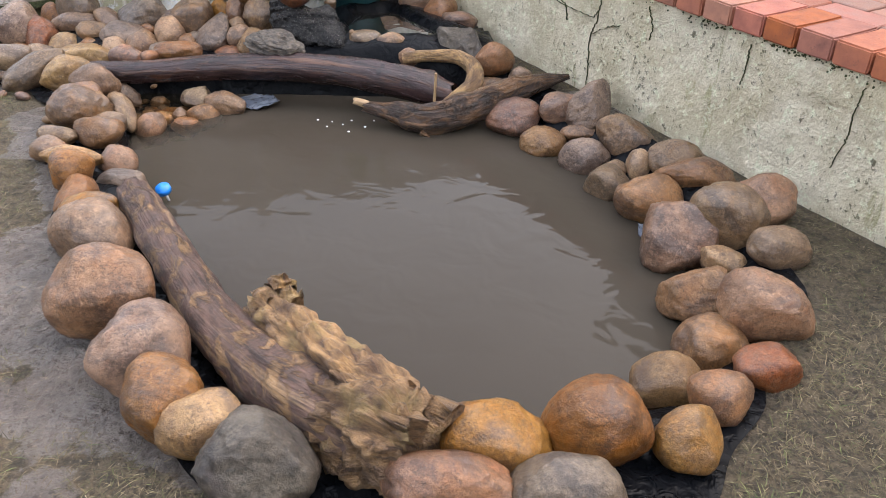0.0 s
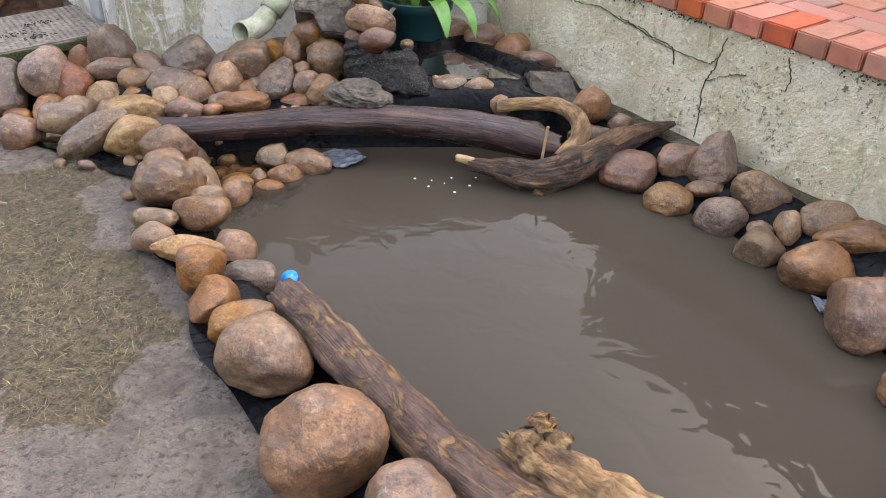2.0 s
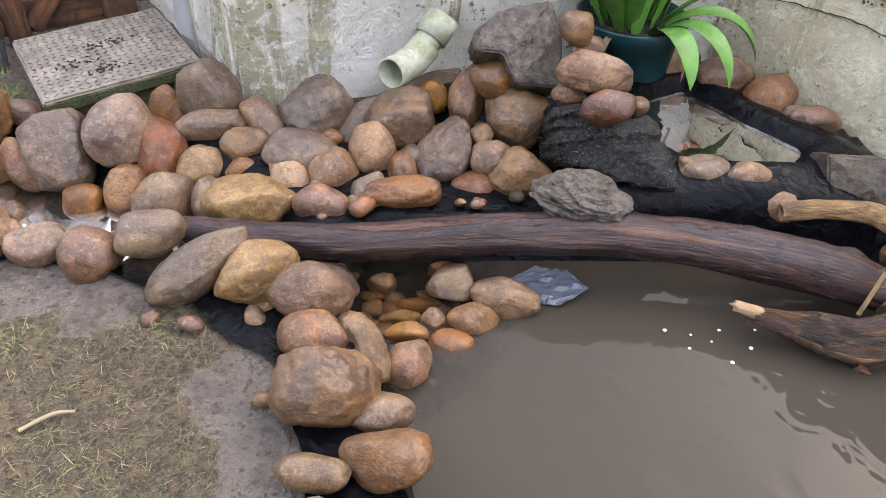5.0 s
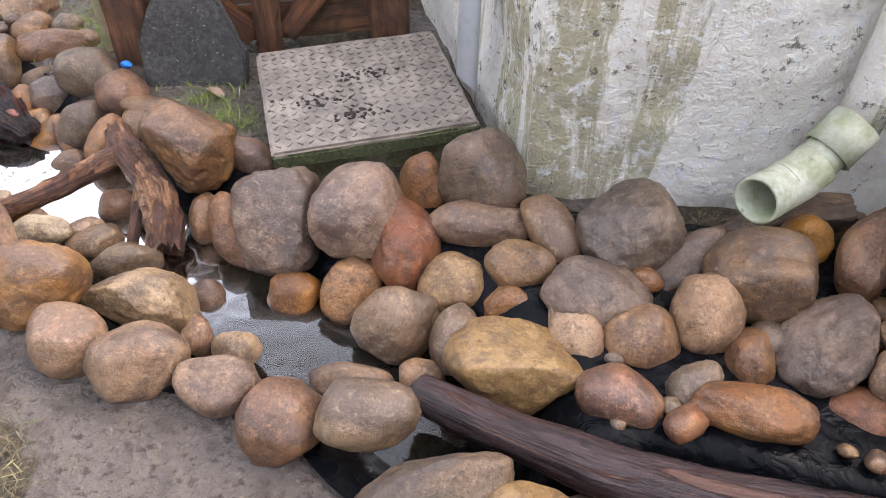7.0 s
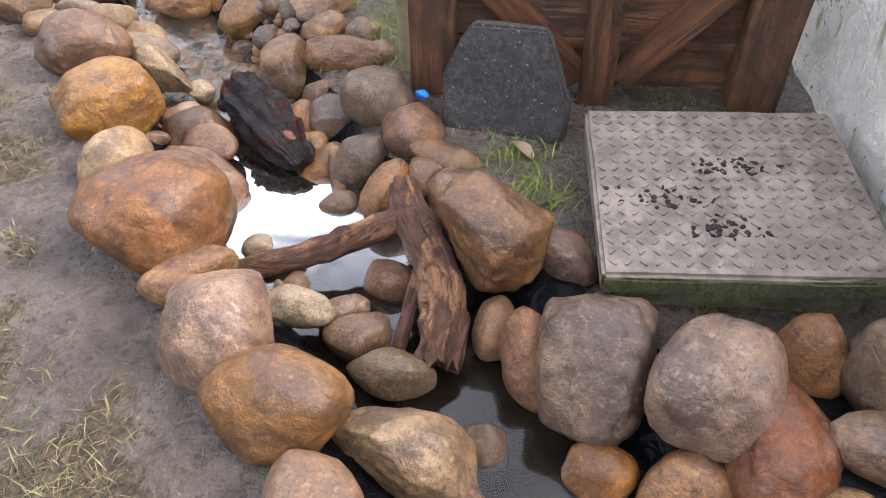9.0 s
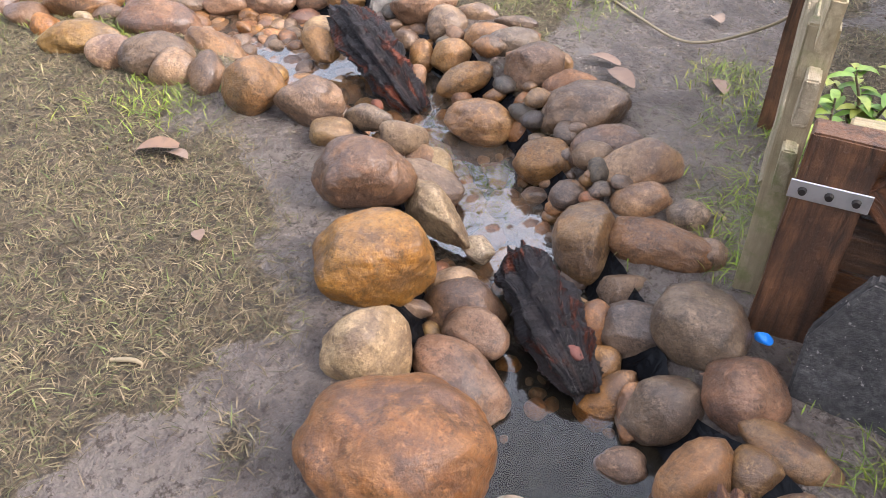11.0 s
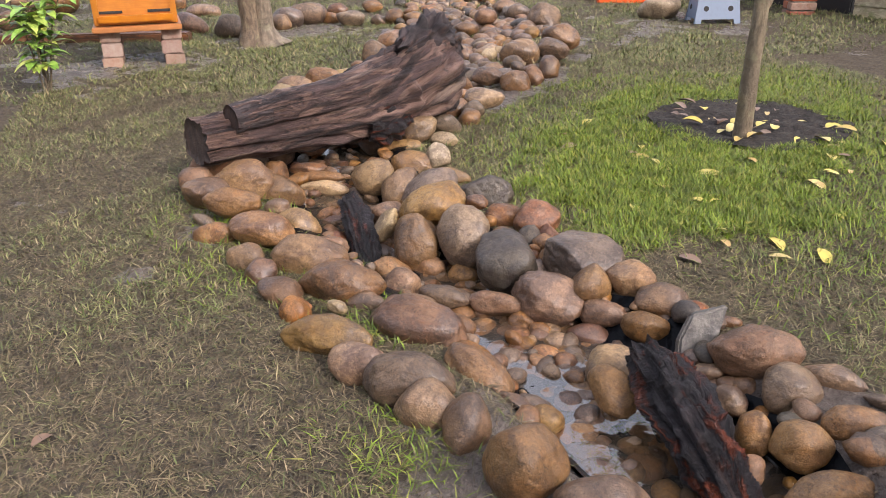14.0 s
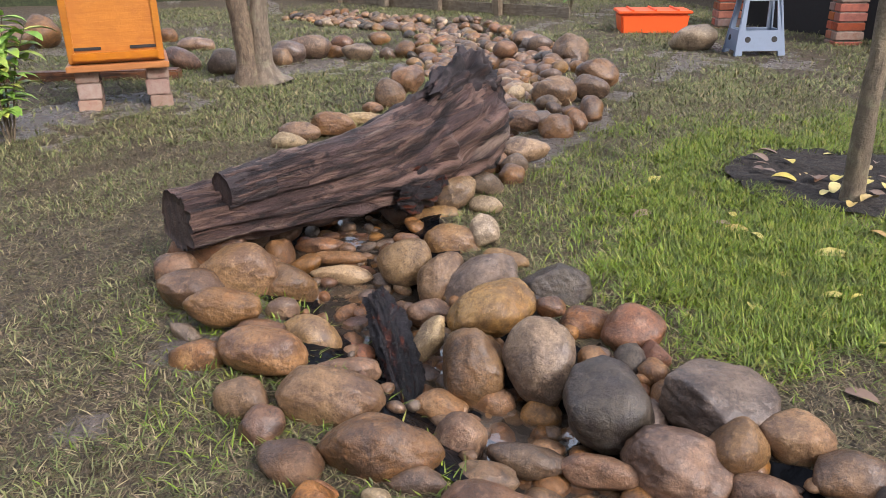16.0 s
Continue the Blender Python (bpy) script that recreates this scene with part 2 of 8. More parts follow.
CHAR = bark_material("charred_bark", (0.026, 0.021, 0.023), (0.17, 0.042, 0.018), (0.005, 0.005, 0.006), (0.075, 0.045, 0.035), 0.44, (0.25, 0.55), 0.018, 0.3)
BIG_LOG = bark_material("weathered_log", (0.125, 0.08, 0.073), (0.24, 0.15, 0.118), (0.009, 0.008, 0.009), (0.38, 0.29, 0.215), 0.5, (0.32, 0.65), 0.022, 0.2, 0.55)
SAWN_DARK = wood_material("dark_sawn_end", (0.10, 0.06, 0.042), (0.03, 0.02, 0.017), rough=(0.5, 0.8), scale=50, depth=0.006)
OLD_BARK = bark_material("old_black_bark", (0.06, 0.045, 0.046), (0.10, 0.06, 0.05), (0.008, 0.007, 0.008), (0.13, 0.10, 0.09), 0.4, (0.5, 0.8), 0.012, 0.5)
FENCE_WOOD = wood_material("wet_fence_timber", (0.21, 0.09, 0.036), (0.035, 0.018, 0.011), rough=(0.3, 0.6), scale=60, depth=0.004, along=(0.08, 1, 1), space="Object")
PALE_WOOD = wood_material("weathered_pale_timber", (0.50, 0.42, 0.27), (0.27, 0.22, 0.13), moss=(0.19, 0.2, 0.07), scale=60, depth=0.004, along=(0.08, 1, 1), space="Object")
GREY_WOOD = wood_material("weathered_grey_timber", (0.27, 0.22, 0.15), (0.12, 0.09, 0.06), scale=50, depth=0.004, along=(0.08, 1, 1), space="Object")
TREE_BARK = wood_material("tree_bark", (0.26, 0.20, 0.13), (0.10, 0.075, 0.05), moss=(0.22, 0.2, 0.12), scale=40, depth=0.008, along=(1, 0.4, 1))
HIVE_WOOD = wood_material("oiled_hive_wood", (0.42, 0.165, 0.03), (0.33, 0.115, 0.02), rough=(0.3, 0.45), along=(0.08, 1, 1), scale=55, depth=0.001, space="Object")
CUT_WOOD = wood_material("cut_wood", (0.55, 0.37, 0.18), (0.3, 0.18, 0.09), scale=70, depth=0.004)


def liner_material():
    k = Mat("black_liner", 0.25)
    k.set(spec=0.07)
    v = k.coords(False)
    k.set(color=k.ramp(k.noise(v, 30, 4), (0.4, (0.0025, 0.003, 0.004)), (0.75, (0.008, 0.008, 0.009))),
          rough=k.ramp(k.noise(v, 12, 3), (0.35, 0.14), (0.7, 0.4)))
    k.bump(k.noise(v, 25, 3, 0.5, 1.0), 0.6, 0.012)
    return k.m


def plaster_material(name, light, dark, algae, low, corner=None):
    """Old lime render: cream coat, grey bare patches, algae and dirt."""
    k = Mat(name, 0.85)
    v = k.position()
    big, mid, fine = k.noise(v, 4.5, 7, 0.68, 0.6), k.noise(v, 16, 7, 0.72, 0.5), k.noise(v, 120, 4, 0.7)
    s = k.node("ShaderNodeVectorMath", operation="MULTIPLY")
    k.put(v, s.inputs[0])
    s.inputs[1].default_value = (1, 1, 0.25)
    run = k.noise(s.outputs[0], 9, 6, 0.68, 0.7)
    c = k.mix(k.ramp(big, (0.44, 0.0), (0.56, 1.0)), light, dark)
    wet = run
    if corner:
        far = k.node("ShaderNodeVectorMath", operation="DISTANCE")
        flat = k.node("ShaderNodeVectorMath", operation="MULTIPLY")
        k.put(v, flat.inputs[0])
        flat.inputs[1].default_value = (1, 1, 0)
        k.put(flat.outputs[0], far.inputs[0])
        far.inputs[1].default_value = corner
        wet = k.math("ADD", run, k.ramp(far.outputs["Value"], (0.1, 0.13), (0.42, -0.08)))
    c = k.mix(k.math("MULTIPLY", k.ramp(wet, (0.575, 0.0), (0.645, 1.0)), 0.66), c, algae)
    c = k.mix(k.math("MULTIPLY", k.ramp(mid, (0.55, 0.0), (0.66, 1.0)), 0.42), c, low)
    c = k.mix(k.math("MULTIPLY", k.ramp(k.noise(v, 30, 6, 0.75, 0.5), (0.54, 0.0), (0.62, 1.0)), 0.7), c, tuple(min(0.85, 1.3 * q) for q in light))
    c = k.mix(k.math("MULTIPLY", k.ramp(k.math("ADD", k.noise(v, 42, 5, 0.76), k.math("MULTIPLY", k.math("SUBTRACT", k.noise(v, 5, 4, 0.6), 0.5), 0.35)), (0.6, 0.0), (0.66, 1.0)), 0.8), c, (0.07, 0.068, 0.03))
    c = k.mix(k.math("MULTIPLY", k.ramp(fine, (0.64, 0.0), (0.72, 1.0)), 0.3), c, tuple(0.4 * q for q in dark))
    k.set(color=c)
    k.bump(k.math("ADD", k.math("MULTIPLY", mid, 2.5), k.math("ADD", k.math("MULTIPLY", k.noise(v, 42, 5, 0.72), 1.8), k.math("MULTIPLY", fine, 0.4))), 0.85, 0.016)
    return k.m


WALL_CREAM = plaster_material("old_cream_render", (0.740, 0.654, 0.482), (0.619, 0.533, 0.361), (0.310, 0.284, 0.112), (0.396, 0.335, 0.198))
WALL_WHITE = plaster_material("old_whitewash", (0.88, 0.83, 0.73), (0.78, 0.725, 0.63), (0.26, 0.225, 0.06), (0.52, 0.45, 0.32), (-1.643, 3.65, 0))


def brick_material(name, c1, c2, rough=0.75):
    k = Mat(name, rough)
    v = k.coords()
    c = k.mix(k.ramp(k.noise(v, 20, 4, 0.6), (0.35, 0.0), (0.7, 1.0)), c1, c2)
    c = k.mix(k.math("MULTIPLY", k.ramp(k.noise(v, 60, 4, 0.7), (0.6, 0.0), (0.75, 1.0)), 0.6), c, (0.09, 0.05, 0.035))
    k.set(color=k.vary(c, 0.2, 0.008, 0.15))
    k.bump(k.noise(v, 140, 4, 0.7), 0.5, 0.003)
    return k.m


BRICK_EDGE = brick_material("terracotta_brick", (0.39, 0.125, 0.062), (0.25, 0.082, 0.048))
BRICK_TOP = brick_material("worn_paving_brick", (0.29, 0.105, 0.065), (0.25, 0.125, 0.09), 0.5)
BRICK_PALE = brick_material("dusty_brick", (0.24, 0.14, 0.105), (0.30, 0.225, 0.18))


def speckled(name, c1, c2, scale=60, rough=0.8, depth=0.004, spots=None):
    k = Mat(name, rough)
    v = k.coords(False)
    a, b = k.noise(v, scale, 5, 0.7), k.noise(v, scale / 6, 4, 0.6, 0.5)
    c = k.mix(k.ramp(a, (0.4, 0.0), (0.6, 1.0)), c1, c2)
    c = k.mix(k.math("MULTIPLY", k.ramp(b, (0.45, 0.0), (0.65, 1.0)), 0.6), c, c1)
    if spots:
        c = k.mix(k.ramp(k.noise(v, scale * 1.6, 2, 0.5), (0.66, 0.0), (0.71, 0.8)), c, spots)
    k.set(color=c)
    k.bump(k.math("ADD", a, k.noise(v, scale * 3, 3, 0.7)), 0.6, depth)
    return k.m


CONCRETE = speckled("grey_concrete", (0.12, 0.098, 0.078), (0.25, 0.21, 0.165), 26, 0.65)
MOSSY = speckled("mossy_concrete", (0.085, 0.085, 0.035), (0.19, 0.17, 0.11), 40, 0.85)
TARMAC = speckled("pitted_asphalt_slab", (0.025, 0.023, 0.022), (0.059, 0.055, 0.051), 90, 0.8, 0.005, (0.211, 0.192, 0.174))
SLATE = speckled("layered_grey_slate", (0.026, 0.02, 0.015), (0.11, 0.084, 0.06), 45, 0.5, 0.008)
SLATE_PALE = speckled("grey_slate_slab", (0.075, 0.068, 0.06), (0.17, 0.152, 0.13), 45, 0.5, 0.004)
BLACK_ROCK = speckled("wet_black_rock", (0.008, 0.0072, 0.007), (0.036, 0.032, 0.029), 90, 0.26, 0.02, (0.2, 0.18, 0.16))
SOIL = speckled("dark_soil", (0.008, 0.0065, 0.005), (0.045, 0.034, 0.026), 38, 0.95, 0.03)
MOSS = speckled("dark_moss", (0.028, 0.033, 0.012), (0.085, 0.095, 0.03), 120, 0.95, 0.01)
PIPE_GREEN = speckled("algae_stained_plastic_pipe", (0.24, 0.26, 0.15), (0.43, 0.43, 0.34), 18, 0.6, 0.003, (0.13, 0.16, 0.06))


def plain(name, color, rough=0.5, metal=0.0, dirt=0.25, scale=30):
    k = Mat(name, rough, metal)
    v = k.coords(False)
    k.set(color=k.mix(k.math("MULTIPLY", k.ramp(k.noise(v, scale, 5, 0.65), (0.5, 0.0), (0.7, 1.0)), dirt), color, tuple(0.35 * q for q in color)))
    k.bump(k.noise(v, 200, 3), 0.15, 0.001)
    return k.m


WHITE_PIPE = plain("white_plastic_pipe", (0.62, 0.65, 0.68), 0.4)
POT_GREEN = plain("dark_teal_plastic", (0.012, 0.05, 0.055), 0.4)
BLUE = plain("blue_plastic", (0.02, 0.22, 0.75), 0.35, dirt=0.1)
ORANGE = plain("orange_plastic", (0.85, 0.12, 0.02), 0.4, dirt=0.1)
STOOL_GREY = plain("pale_blue_grey_plastic", (0.17, 0.215, 0.29), 0.45, dirt=0.1)
# near-black that stands for the shade inside openings, slots and holes
DARK = plain("recess_shade", (0.02, 0.018, 0.017), 0.8)
ZINC = plain("galvanised_steel", (0.55, 0.56, 0.57), 0.4, 0.8)
BOLT = plain("rusty_bolt", (0.03, 0.025, 0.022), 0.6, 0.5)
CABLE = plain("black_cable", (0.015, 0.015, 0.016), 0.5)
ROPE = plain("straw_coloured_cane", (0.25, 0.20, 0.12), 0.7)


def leaf_material(name, *colours, rough=0.45, islands=True):
    k = Mat(name, rough)
    r = k.node("ShaderNodeNewGeometry").outputs["Random Per Island"] if islands else k.node("ShaderNodeObjectInfo").outputs["Random"]
    n = len(colours)
    c = k.ramp(r, *[((i + 0.5) / n, q) for i, q in enumerate(colours)])
    v = k.coords(False)
    c = k.mix(k.math("MULTIPLY", k.noise(v, 60, 3), 0.35), c, tuple(0.5 * q for q in colours[0]))
    c = k.mix(k.ramp(k.noise(v, 13, 5, 0.7, 0.5), (0.46, 0.0), (0.62, 0.6)), c, tuple(0.45 * q for q in colours[0]))
    k.set(color=c)
    return k.m


GRASS_GREEN = leaf_material("green_grass", (0.073, 0.112, 0.007), (0.164, 0.250, 0.012), (0.268, 0.349, 0.021), (0.104, 0.133, 0.012), (0.346, 0.316, 0.057), (0.190, 0.283, 0.014), rough=0.6)
GRASS_DRY = leaf_material("dry_trampled_grass", (0.08, 0.062, 0.033), (0.19, 0.142, 0.075), (0.33, 0.25, 0.145), (0.115, 0.115, 0.038), (0.15, 0.105, 0.056), (0.24, 0.178, 0.096), (0.125, 0.13, 0.04), (0.05, 0.04, 0.021), rough=0.75)
GRASS_OLIVE = leaf_material("olive_grass", (0.085, 0.105, 0.026), (0.17, 0.20, 0.052), (0.30, 0.29, 0.11), (0.12, 0.155, 0.034), (0.38, 0.31, 0.16), rough=0.65)
# for the added walls that hold back light from the horizon
SCREEN_DARK = speckled("dark_screen", (0.02, 0.028, 0.01), (0.055, 0.065, 0.025), 25, 0.9, 0.03)
PLANT_GREEN = leaf_material("lily_leaf", (0.09, 0.22, 0.032), (0.15, 0.33, 0.055), (0.24, 0.40, 0.09))
SHRUB_GREEN = leaf_material("shrub_leaf", (0.18, 0.34, 0.045), (0.28, 0.44, 0.075), (0.46, 0.48, 0.09))
LEAF_YELLOW = leaf_material("fallen_yellow_leaf", (0.55, 0.45, 0.08), (0.6, 0.5, 0.2), (0.42, 0.25, 0.1), (0.5, 0.42, 0.12), islands=False)
LEAF_BROWN = leaf_material("fallen_brown_leaf", (0.19, 0.12, 0.08), (0.30, 0.21, 0.145), (0.17, 0.085, 0.04), islands=False)


def ground_material():
    k = Mat("muddy_lawn")
    v = k.position()
    mid, fine = k.noise(v, 9, 6, 0.65, 0.3), k.noise(v, 60, 5, 0.7)
    mud = k.mix(k.ramp(mid, (0.4, 0.0), (0.6, 1.0)), (0.225, 0.19, 0.165), (0.125, 0.10, 0.085))
    thatch = k.mix(k.ramp(k.noise(v, 45, 6, 0.75), (0.4, 0.0), (0.6, 1.0)), (0.04, 0.031, 0.018), (0.135, 0.10, 0.058))
    mask = k.node("ShaderNodeAttribute")
    mask.attribute_name = "turf"
    grassy = k.ramp(k.math("ADD", mask.outputs["Fac"], k.math("MULTIPLY", k.math("SUBTRACT", k.noise(v, 22, 5, 0.7), 0.5), 1.2)), (0.4, 0.0), (0.56, 1.0))
    c = k.mix(k.math("MULTIPLY", grassy, 0.9), mud, thatch)
    c = k.mix(k.math("MULTIPLY", k.ramp(fine, (0.53, 0.0), (0.62, 1.0)), 0.65), c, (0.045, 0.034, 0.025))
    c = k.mix(k.math("MULTIPLY", k.ramp(k.noise(v, 95, 4, 0.75), (0.6, 0.0), (0.68, 1.0)), 0.5), c, (0.36, 0.29, 0.2))
    k.set(color=c, rough=k.mix(grassy, k.ramp(mid, (0.4, (0.16, 0.16, 0.16)), (0.58, (0.5, 0.5, 0.5))), (0.9, 0.9, 0.9)), spec=0.4)
    k.bump(k.math("ADD", k.math("MULTIPLY", mid, 2.5), k.math("ADD", k.math("MULTIPLY", fine, 1.3), k.math("MULTIPLY", k.noise(v, 25, 5, 0.65, 0.5), 1.8))), 1.0, 0.026)
    return k.m


GROUND = ground_material()
LINER = liner_material()


def water_material(name, murk, clear, bump=0.05, scale=9.0, clear_at=None, sheen=0.6):
    """Water that is partly see-through; murk is its own colour: mud, and in the stream also missing sky reflection."""
    k = Mat(name, 0.02)
    v = k.position()
    k.b.inputs["IOR"].default_value = 1.33
    k.set(spec=0.17)
    k.set(color=k.mix(k.noise(v, 2.5, 3), murk, tuple(0.85 * q for q in murk)))
    if clear_at:
        d = k.node("ShaderNodeVectorMath", operation="DISTANCE")
        k.put(v, d.inputs[0])
        d.inputs[1].default_value = clear_at
        f = k.ramp(k.math("ADD", d.outputs["Value"], k.math("MULTIPLY", k.noise(v, 12, 3), 0.1)), (0.24, clear), (0.48, 0.0))
    else:
        f = clear
    glass = k.node("ShaderNodeBsdfTransparent")
    glass.inputs[0].default_value = (0.86, 0.76, 0.58, 1)
    shine = k.node("ShaderNodeBsdfGlossy")
    shine.inputs["Roughness"].default_value = 0.015
    fres = k.node("ShaderNodeFresnel")
    fres.inputs[0].default_value = 1.33
    wave = k.node("ShaderNodeBump")
    wave.inputs["Strength"].default_value, wave.inputs["Distance"].default_value = 1.0, bump
    k.put(k.noise(v, scale, 2, 0.5, 0.6), wave.inputs["Height"])
    for n in (shine, fres, k.b):
        k.put(wave.outputs[0], n.inputs["Normal"])
    thin = k.node("ShaderNodeMixShader")
    k.put(k.math("MULTIPLY", fres.outputs[0], sheen), thin.inputs[0])
    k.put(glass.outputs[0], thin.inputs[1])
    k.put(shine.outputs[0], thin.inputs[2])
    whole = k.node("ShaderNodeMixShader")
    k.put(f, whole.inputs[0])
    k.put(k.b.outputs[0], whole.inputs[1])
    k.put(thin.outputs[0], whole.inputs[2])
    k.put(whole.outputs[0], k.t.nodes["Material Output"].inputs["Surface"])
    return k.m


POND_WATER = water_material("muddy_pond_water", (0.05, 0.041, 0.031), 0.85, 0.003, 8.0, (-1.256, 2.869, -0.157))
# paler murk brightens the stream in place of reflected sky
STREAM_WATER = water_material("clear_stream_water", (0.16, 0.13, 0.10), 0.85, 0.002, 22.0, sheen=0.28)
POOL_WATER = water_material("still_dark_water", (0.05, 0.042, 0.03), 0.85, 0.003, 8.0, sheen=1.8)


# ---- building helpers ----
def mesh_object(name, verts, faces, material, smooth=True, parent=None):
    me = bpy.data.meshes.new(name)
    me.from_pydata([tuple(v) for v in verts], [], [tuple(f) for f in faces])
    me.materials.append(material)
    me.polygons.foreach_set("use_smooth", [smooth] * len(me.polygons))
    me.update()
    ob = new(name, me)
    ob.parent = parent
    return ob


def part(name, bm, material, parent=None, label="", smooth=False):
    me = bpy.data.meshes.new(name)
    bm.to_mesh(me)
    bm.free()
    me.materials.append(material)
    if smooth:
        me.polygons.foreach_set("use_smooth", [True] * len(me.polygons))
    ob = new(name, me)
    ob.parent = parent
    return tagged(ob, label)


def box(size, m=None, bevel=0.004, seg=2, bm=None):
    bm = bm or bmesh.new()
    made = bmesh.ops.create_cube(bm, size=1, matrix=(m or Matrix()) @ Matrix.Diagonal((*size, 1)))["verts"]
    if bevel:
        edges = list({e for v in made for e in v.link_edges})
        bmesh.ops.bevel(bm, geom=edges, offset=bevel, segments=seg, affect="EDGES")
    return bm


def rough_box(size, m=None, bevel=0.006, cuts=5, amount=0.003, seed=0, scale=12):
    """A box with worn, uneven faces."""
    bm = box(size, None, bevel, 2)
    bmesh.ops.subdivide_edges(bm, edges=[e for e in bm.edges if e.calc_length() > 0.03], cuts=cuts, use_grid_fill=True)
    for v in bm.verts:
        v.co += Vector(noise.noise_vector(v.co * scale + Vector((seed, 0, 0)))) * amount
    if m:
        bm.transform(m)
    return bm


def empty(name, place=(0, 0, 0)):
    ob = new(name)
    ob.location = place
    return ob


def spline(points, n):
    """A smooth line of n points through rows of numbers."""
    p = [Vector(q) if len(q) < 4 else np.array(q, float) for q in points]
    p = [np.array(q, float) for q in points]
    p = [2 * p[0] - p[1]] + p + [2 * p[-1] - p[-2]]
    out = []
    for i in range(n):
        s = i / (n - 1) * (len(p) - 3)
        j = min(int(s), len(p) - 4)
        f = s - j
        a, b, c, d = p[j:j + 4]
        out.append(0.5 * (2 * b + (c - a) * f + (2 * a - 5 * b + 4 * c - d) * f * f + (3 * b - a - 3 * c + d) * f ** 3))
    return out


def tube(points, material, name, n=40, seg=20, lump=0.08, ridge=0.0, knots=(), seed=0, parent=None, label="", ragged=0.0, freq=9.0, crag=0.0, crag_freq=30.0, sawn=False, cap=None):
    """A round limb along points (x, y, z, radius), with lumps, lengthwise ridges, knots (place 0..1, angle, size) and ragged ends."""
    rows = spline(points, n)
    verts, faces = [], []
    up = Vector((0, 0, 1))
    local = Vector(points[0][:3])
    for i, r in enumerate(rows):
        c = Vector(r[:3])
        a, b = Vector(rows[max(i - 1, 0)][:3]), Vector(rows[min(i + 1, n - 1)][:3])
        t = (b - a).normalized()
        side = t.cross(up if abs(t.z) < 0.9 else Vector((1, 0, 0))).normalized()
        top = side.cross(t)
        f = i / (n - 1)
        for j in range(seg):
            w = 2 * math.pi * j / seg
            d = side * math.cos(w) + top * math.sin(w)
            q = 1 + lump * noise.noise((c + d * r[3]) * freq + Vector((seed, 0, 0)))
            q += ridge * noise.noise(Vector((math.cos(w) * 3, math.sin(w) * 3, f * 2.5 + seed)))
            q += 0.5 * ridge * noise.noise(Vector((math.cos(w) * 7, math.sin(w) * 7, f * 5 + seed)))
            if crag:
                near = noise.voronoi((c + d * r[3]) * crag_freq - t * (c + d * r[3]).dot(t) * crag_freq * 0.6)[0]
                q += crag * (min(near[1] - near[0], 0.5) - 0.3)
            for kf, kw, ks in knots:
                q += ks * math.exp(-((f - kf) * n / 2.2) ** 2 - (math.remainder(w - kw, 2 * math.pi) / 0.35) ** 2)
            shift = t * 0.0
            if ragged and (i == n - 1 or (i == 0 and not sawn)):
                shift = t * ragged * r[3] * noise.noise(Vector((math.cos(w) * 4, math.sin(w) * 4, seed + i)))
            verts.append(c + d * r[3] * q + shift - local)
    for i in range(n - 1):
        for j in range(seg):
            a, b = i * seg + j, i * seg + (j + 1) % seg
            faces.append((a, b, b + seg, a + seg))
    for i, flip in ((0, 1), (n - 1, 0)):
        c = Vector(rows[i][:3]) - local
        ring = [i * seg + j for j in range(seg)]
        inner = len(verts)
        for j in range(seg):
            verts.append(c + (verts[ring[j]] - c) * 0.6 + Vector((0, 0, 0.004 * noise.noise(Vector((j, seed, i))))))
        verts.append(c)
        for j in range(seg):
            k = (j + 1) % seg
            q = [ring[j], ring[k], inner + k, inner + j]
            p = [inner + j, inner + k, inner + seg]
            faces += [q[::-1], p[::-1]] if flip == 0 else [q, p]
    ob = mesh_object(name, verts, faces, material, True, parent)
    ob.location = local
    if cap:
        ob.data.materials.append(cap)
        for poly in ob.data.polygons[(n - 1) * seg:(n + 1) * seg]:
            poly.material_index = 1
    # grain runs along the limb: u round it, v along it, both in metres
    far = [0.0]
    for a, c in zip(rows, rows[1:]):
        far.append(far[-1] + float(np.linalg.norm(c[:3] - a[:3])))
    girth = 2 * math.pi * float(np.mean([r[3] for r in rows]))
    uv = ob.data.uv_layers.new(name="grain").data
    body = (n - 1) * seg
    for poly in ob.data.polygons:
        for li, vi in zip(poly.loop_indices, poly.vertices):
            if poly.index < body:
                j, i = vi % seg, vi // seg
                j = seg if j == 0 and poly.index % seg == seg - 1 else j
                uv[li].uv = (((j + seg // 4) / seg) * girth + seed, far[i] + seed)
            else:
                uv[li].uv = (verts[vi].x * 0.7 + verts[vi].y * 0.7 + seed, verts[vi].z * 3)
    return tagged(ob, label)


# ---- the lie of the land ----
POND = [(-1.183, 2.716), (-1.08, 2.336), (-0.8103, 1.854), (-0.5548, 1.533), (-0.2336, 1.256), (0, 1.183), (0.2555, 1.256), (0.4672, 1.358), (0.5986, 1.504), (0.6351, 1.781), (0.5621, 2.088),
        (0.438, 2.387), (0.2774, 2.606), (0.1825, 2.811), (0.073, 2.957), (-0.219, 3.008), (-0.8395, 3.008), (-1.241, 2.993), (-1.423, 2.92), (-1.351, 2.811)]
UPPER = [(-0.4088, 3.562), (-0.2628, 3.635), (-0.1168, 3.431), (0, 3.285), (-0.073, 3.183), (-0.2628, 3.197), (-0.4234, 3.248), (-0.4526, 3.394)]
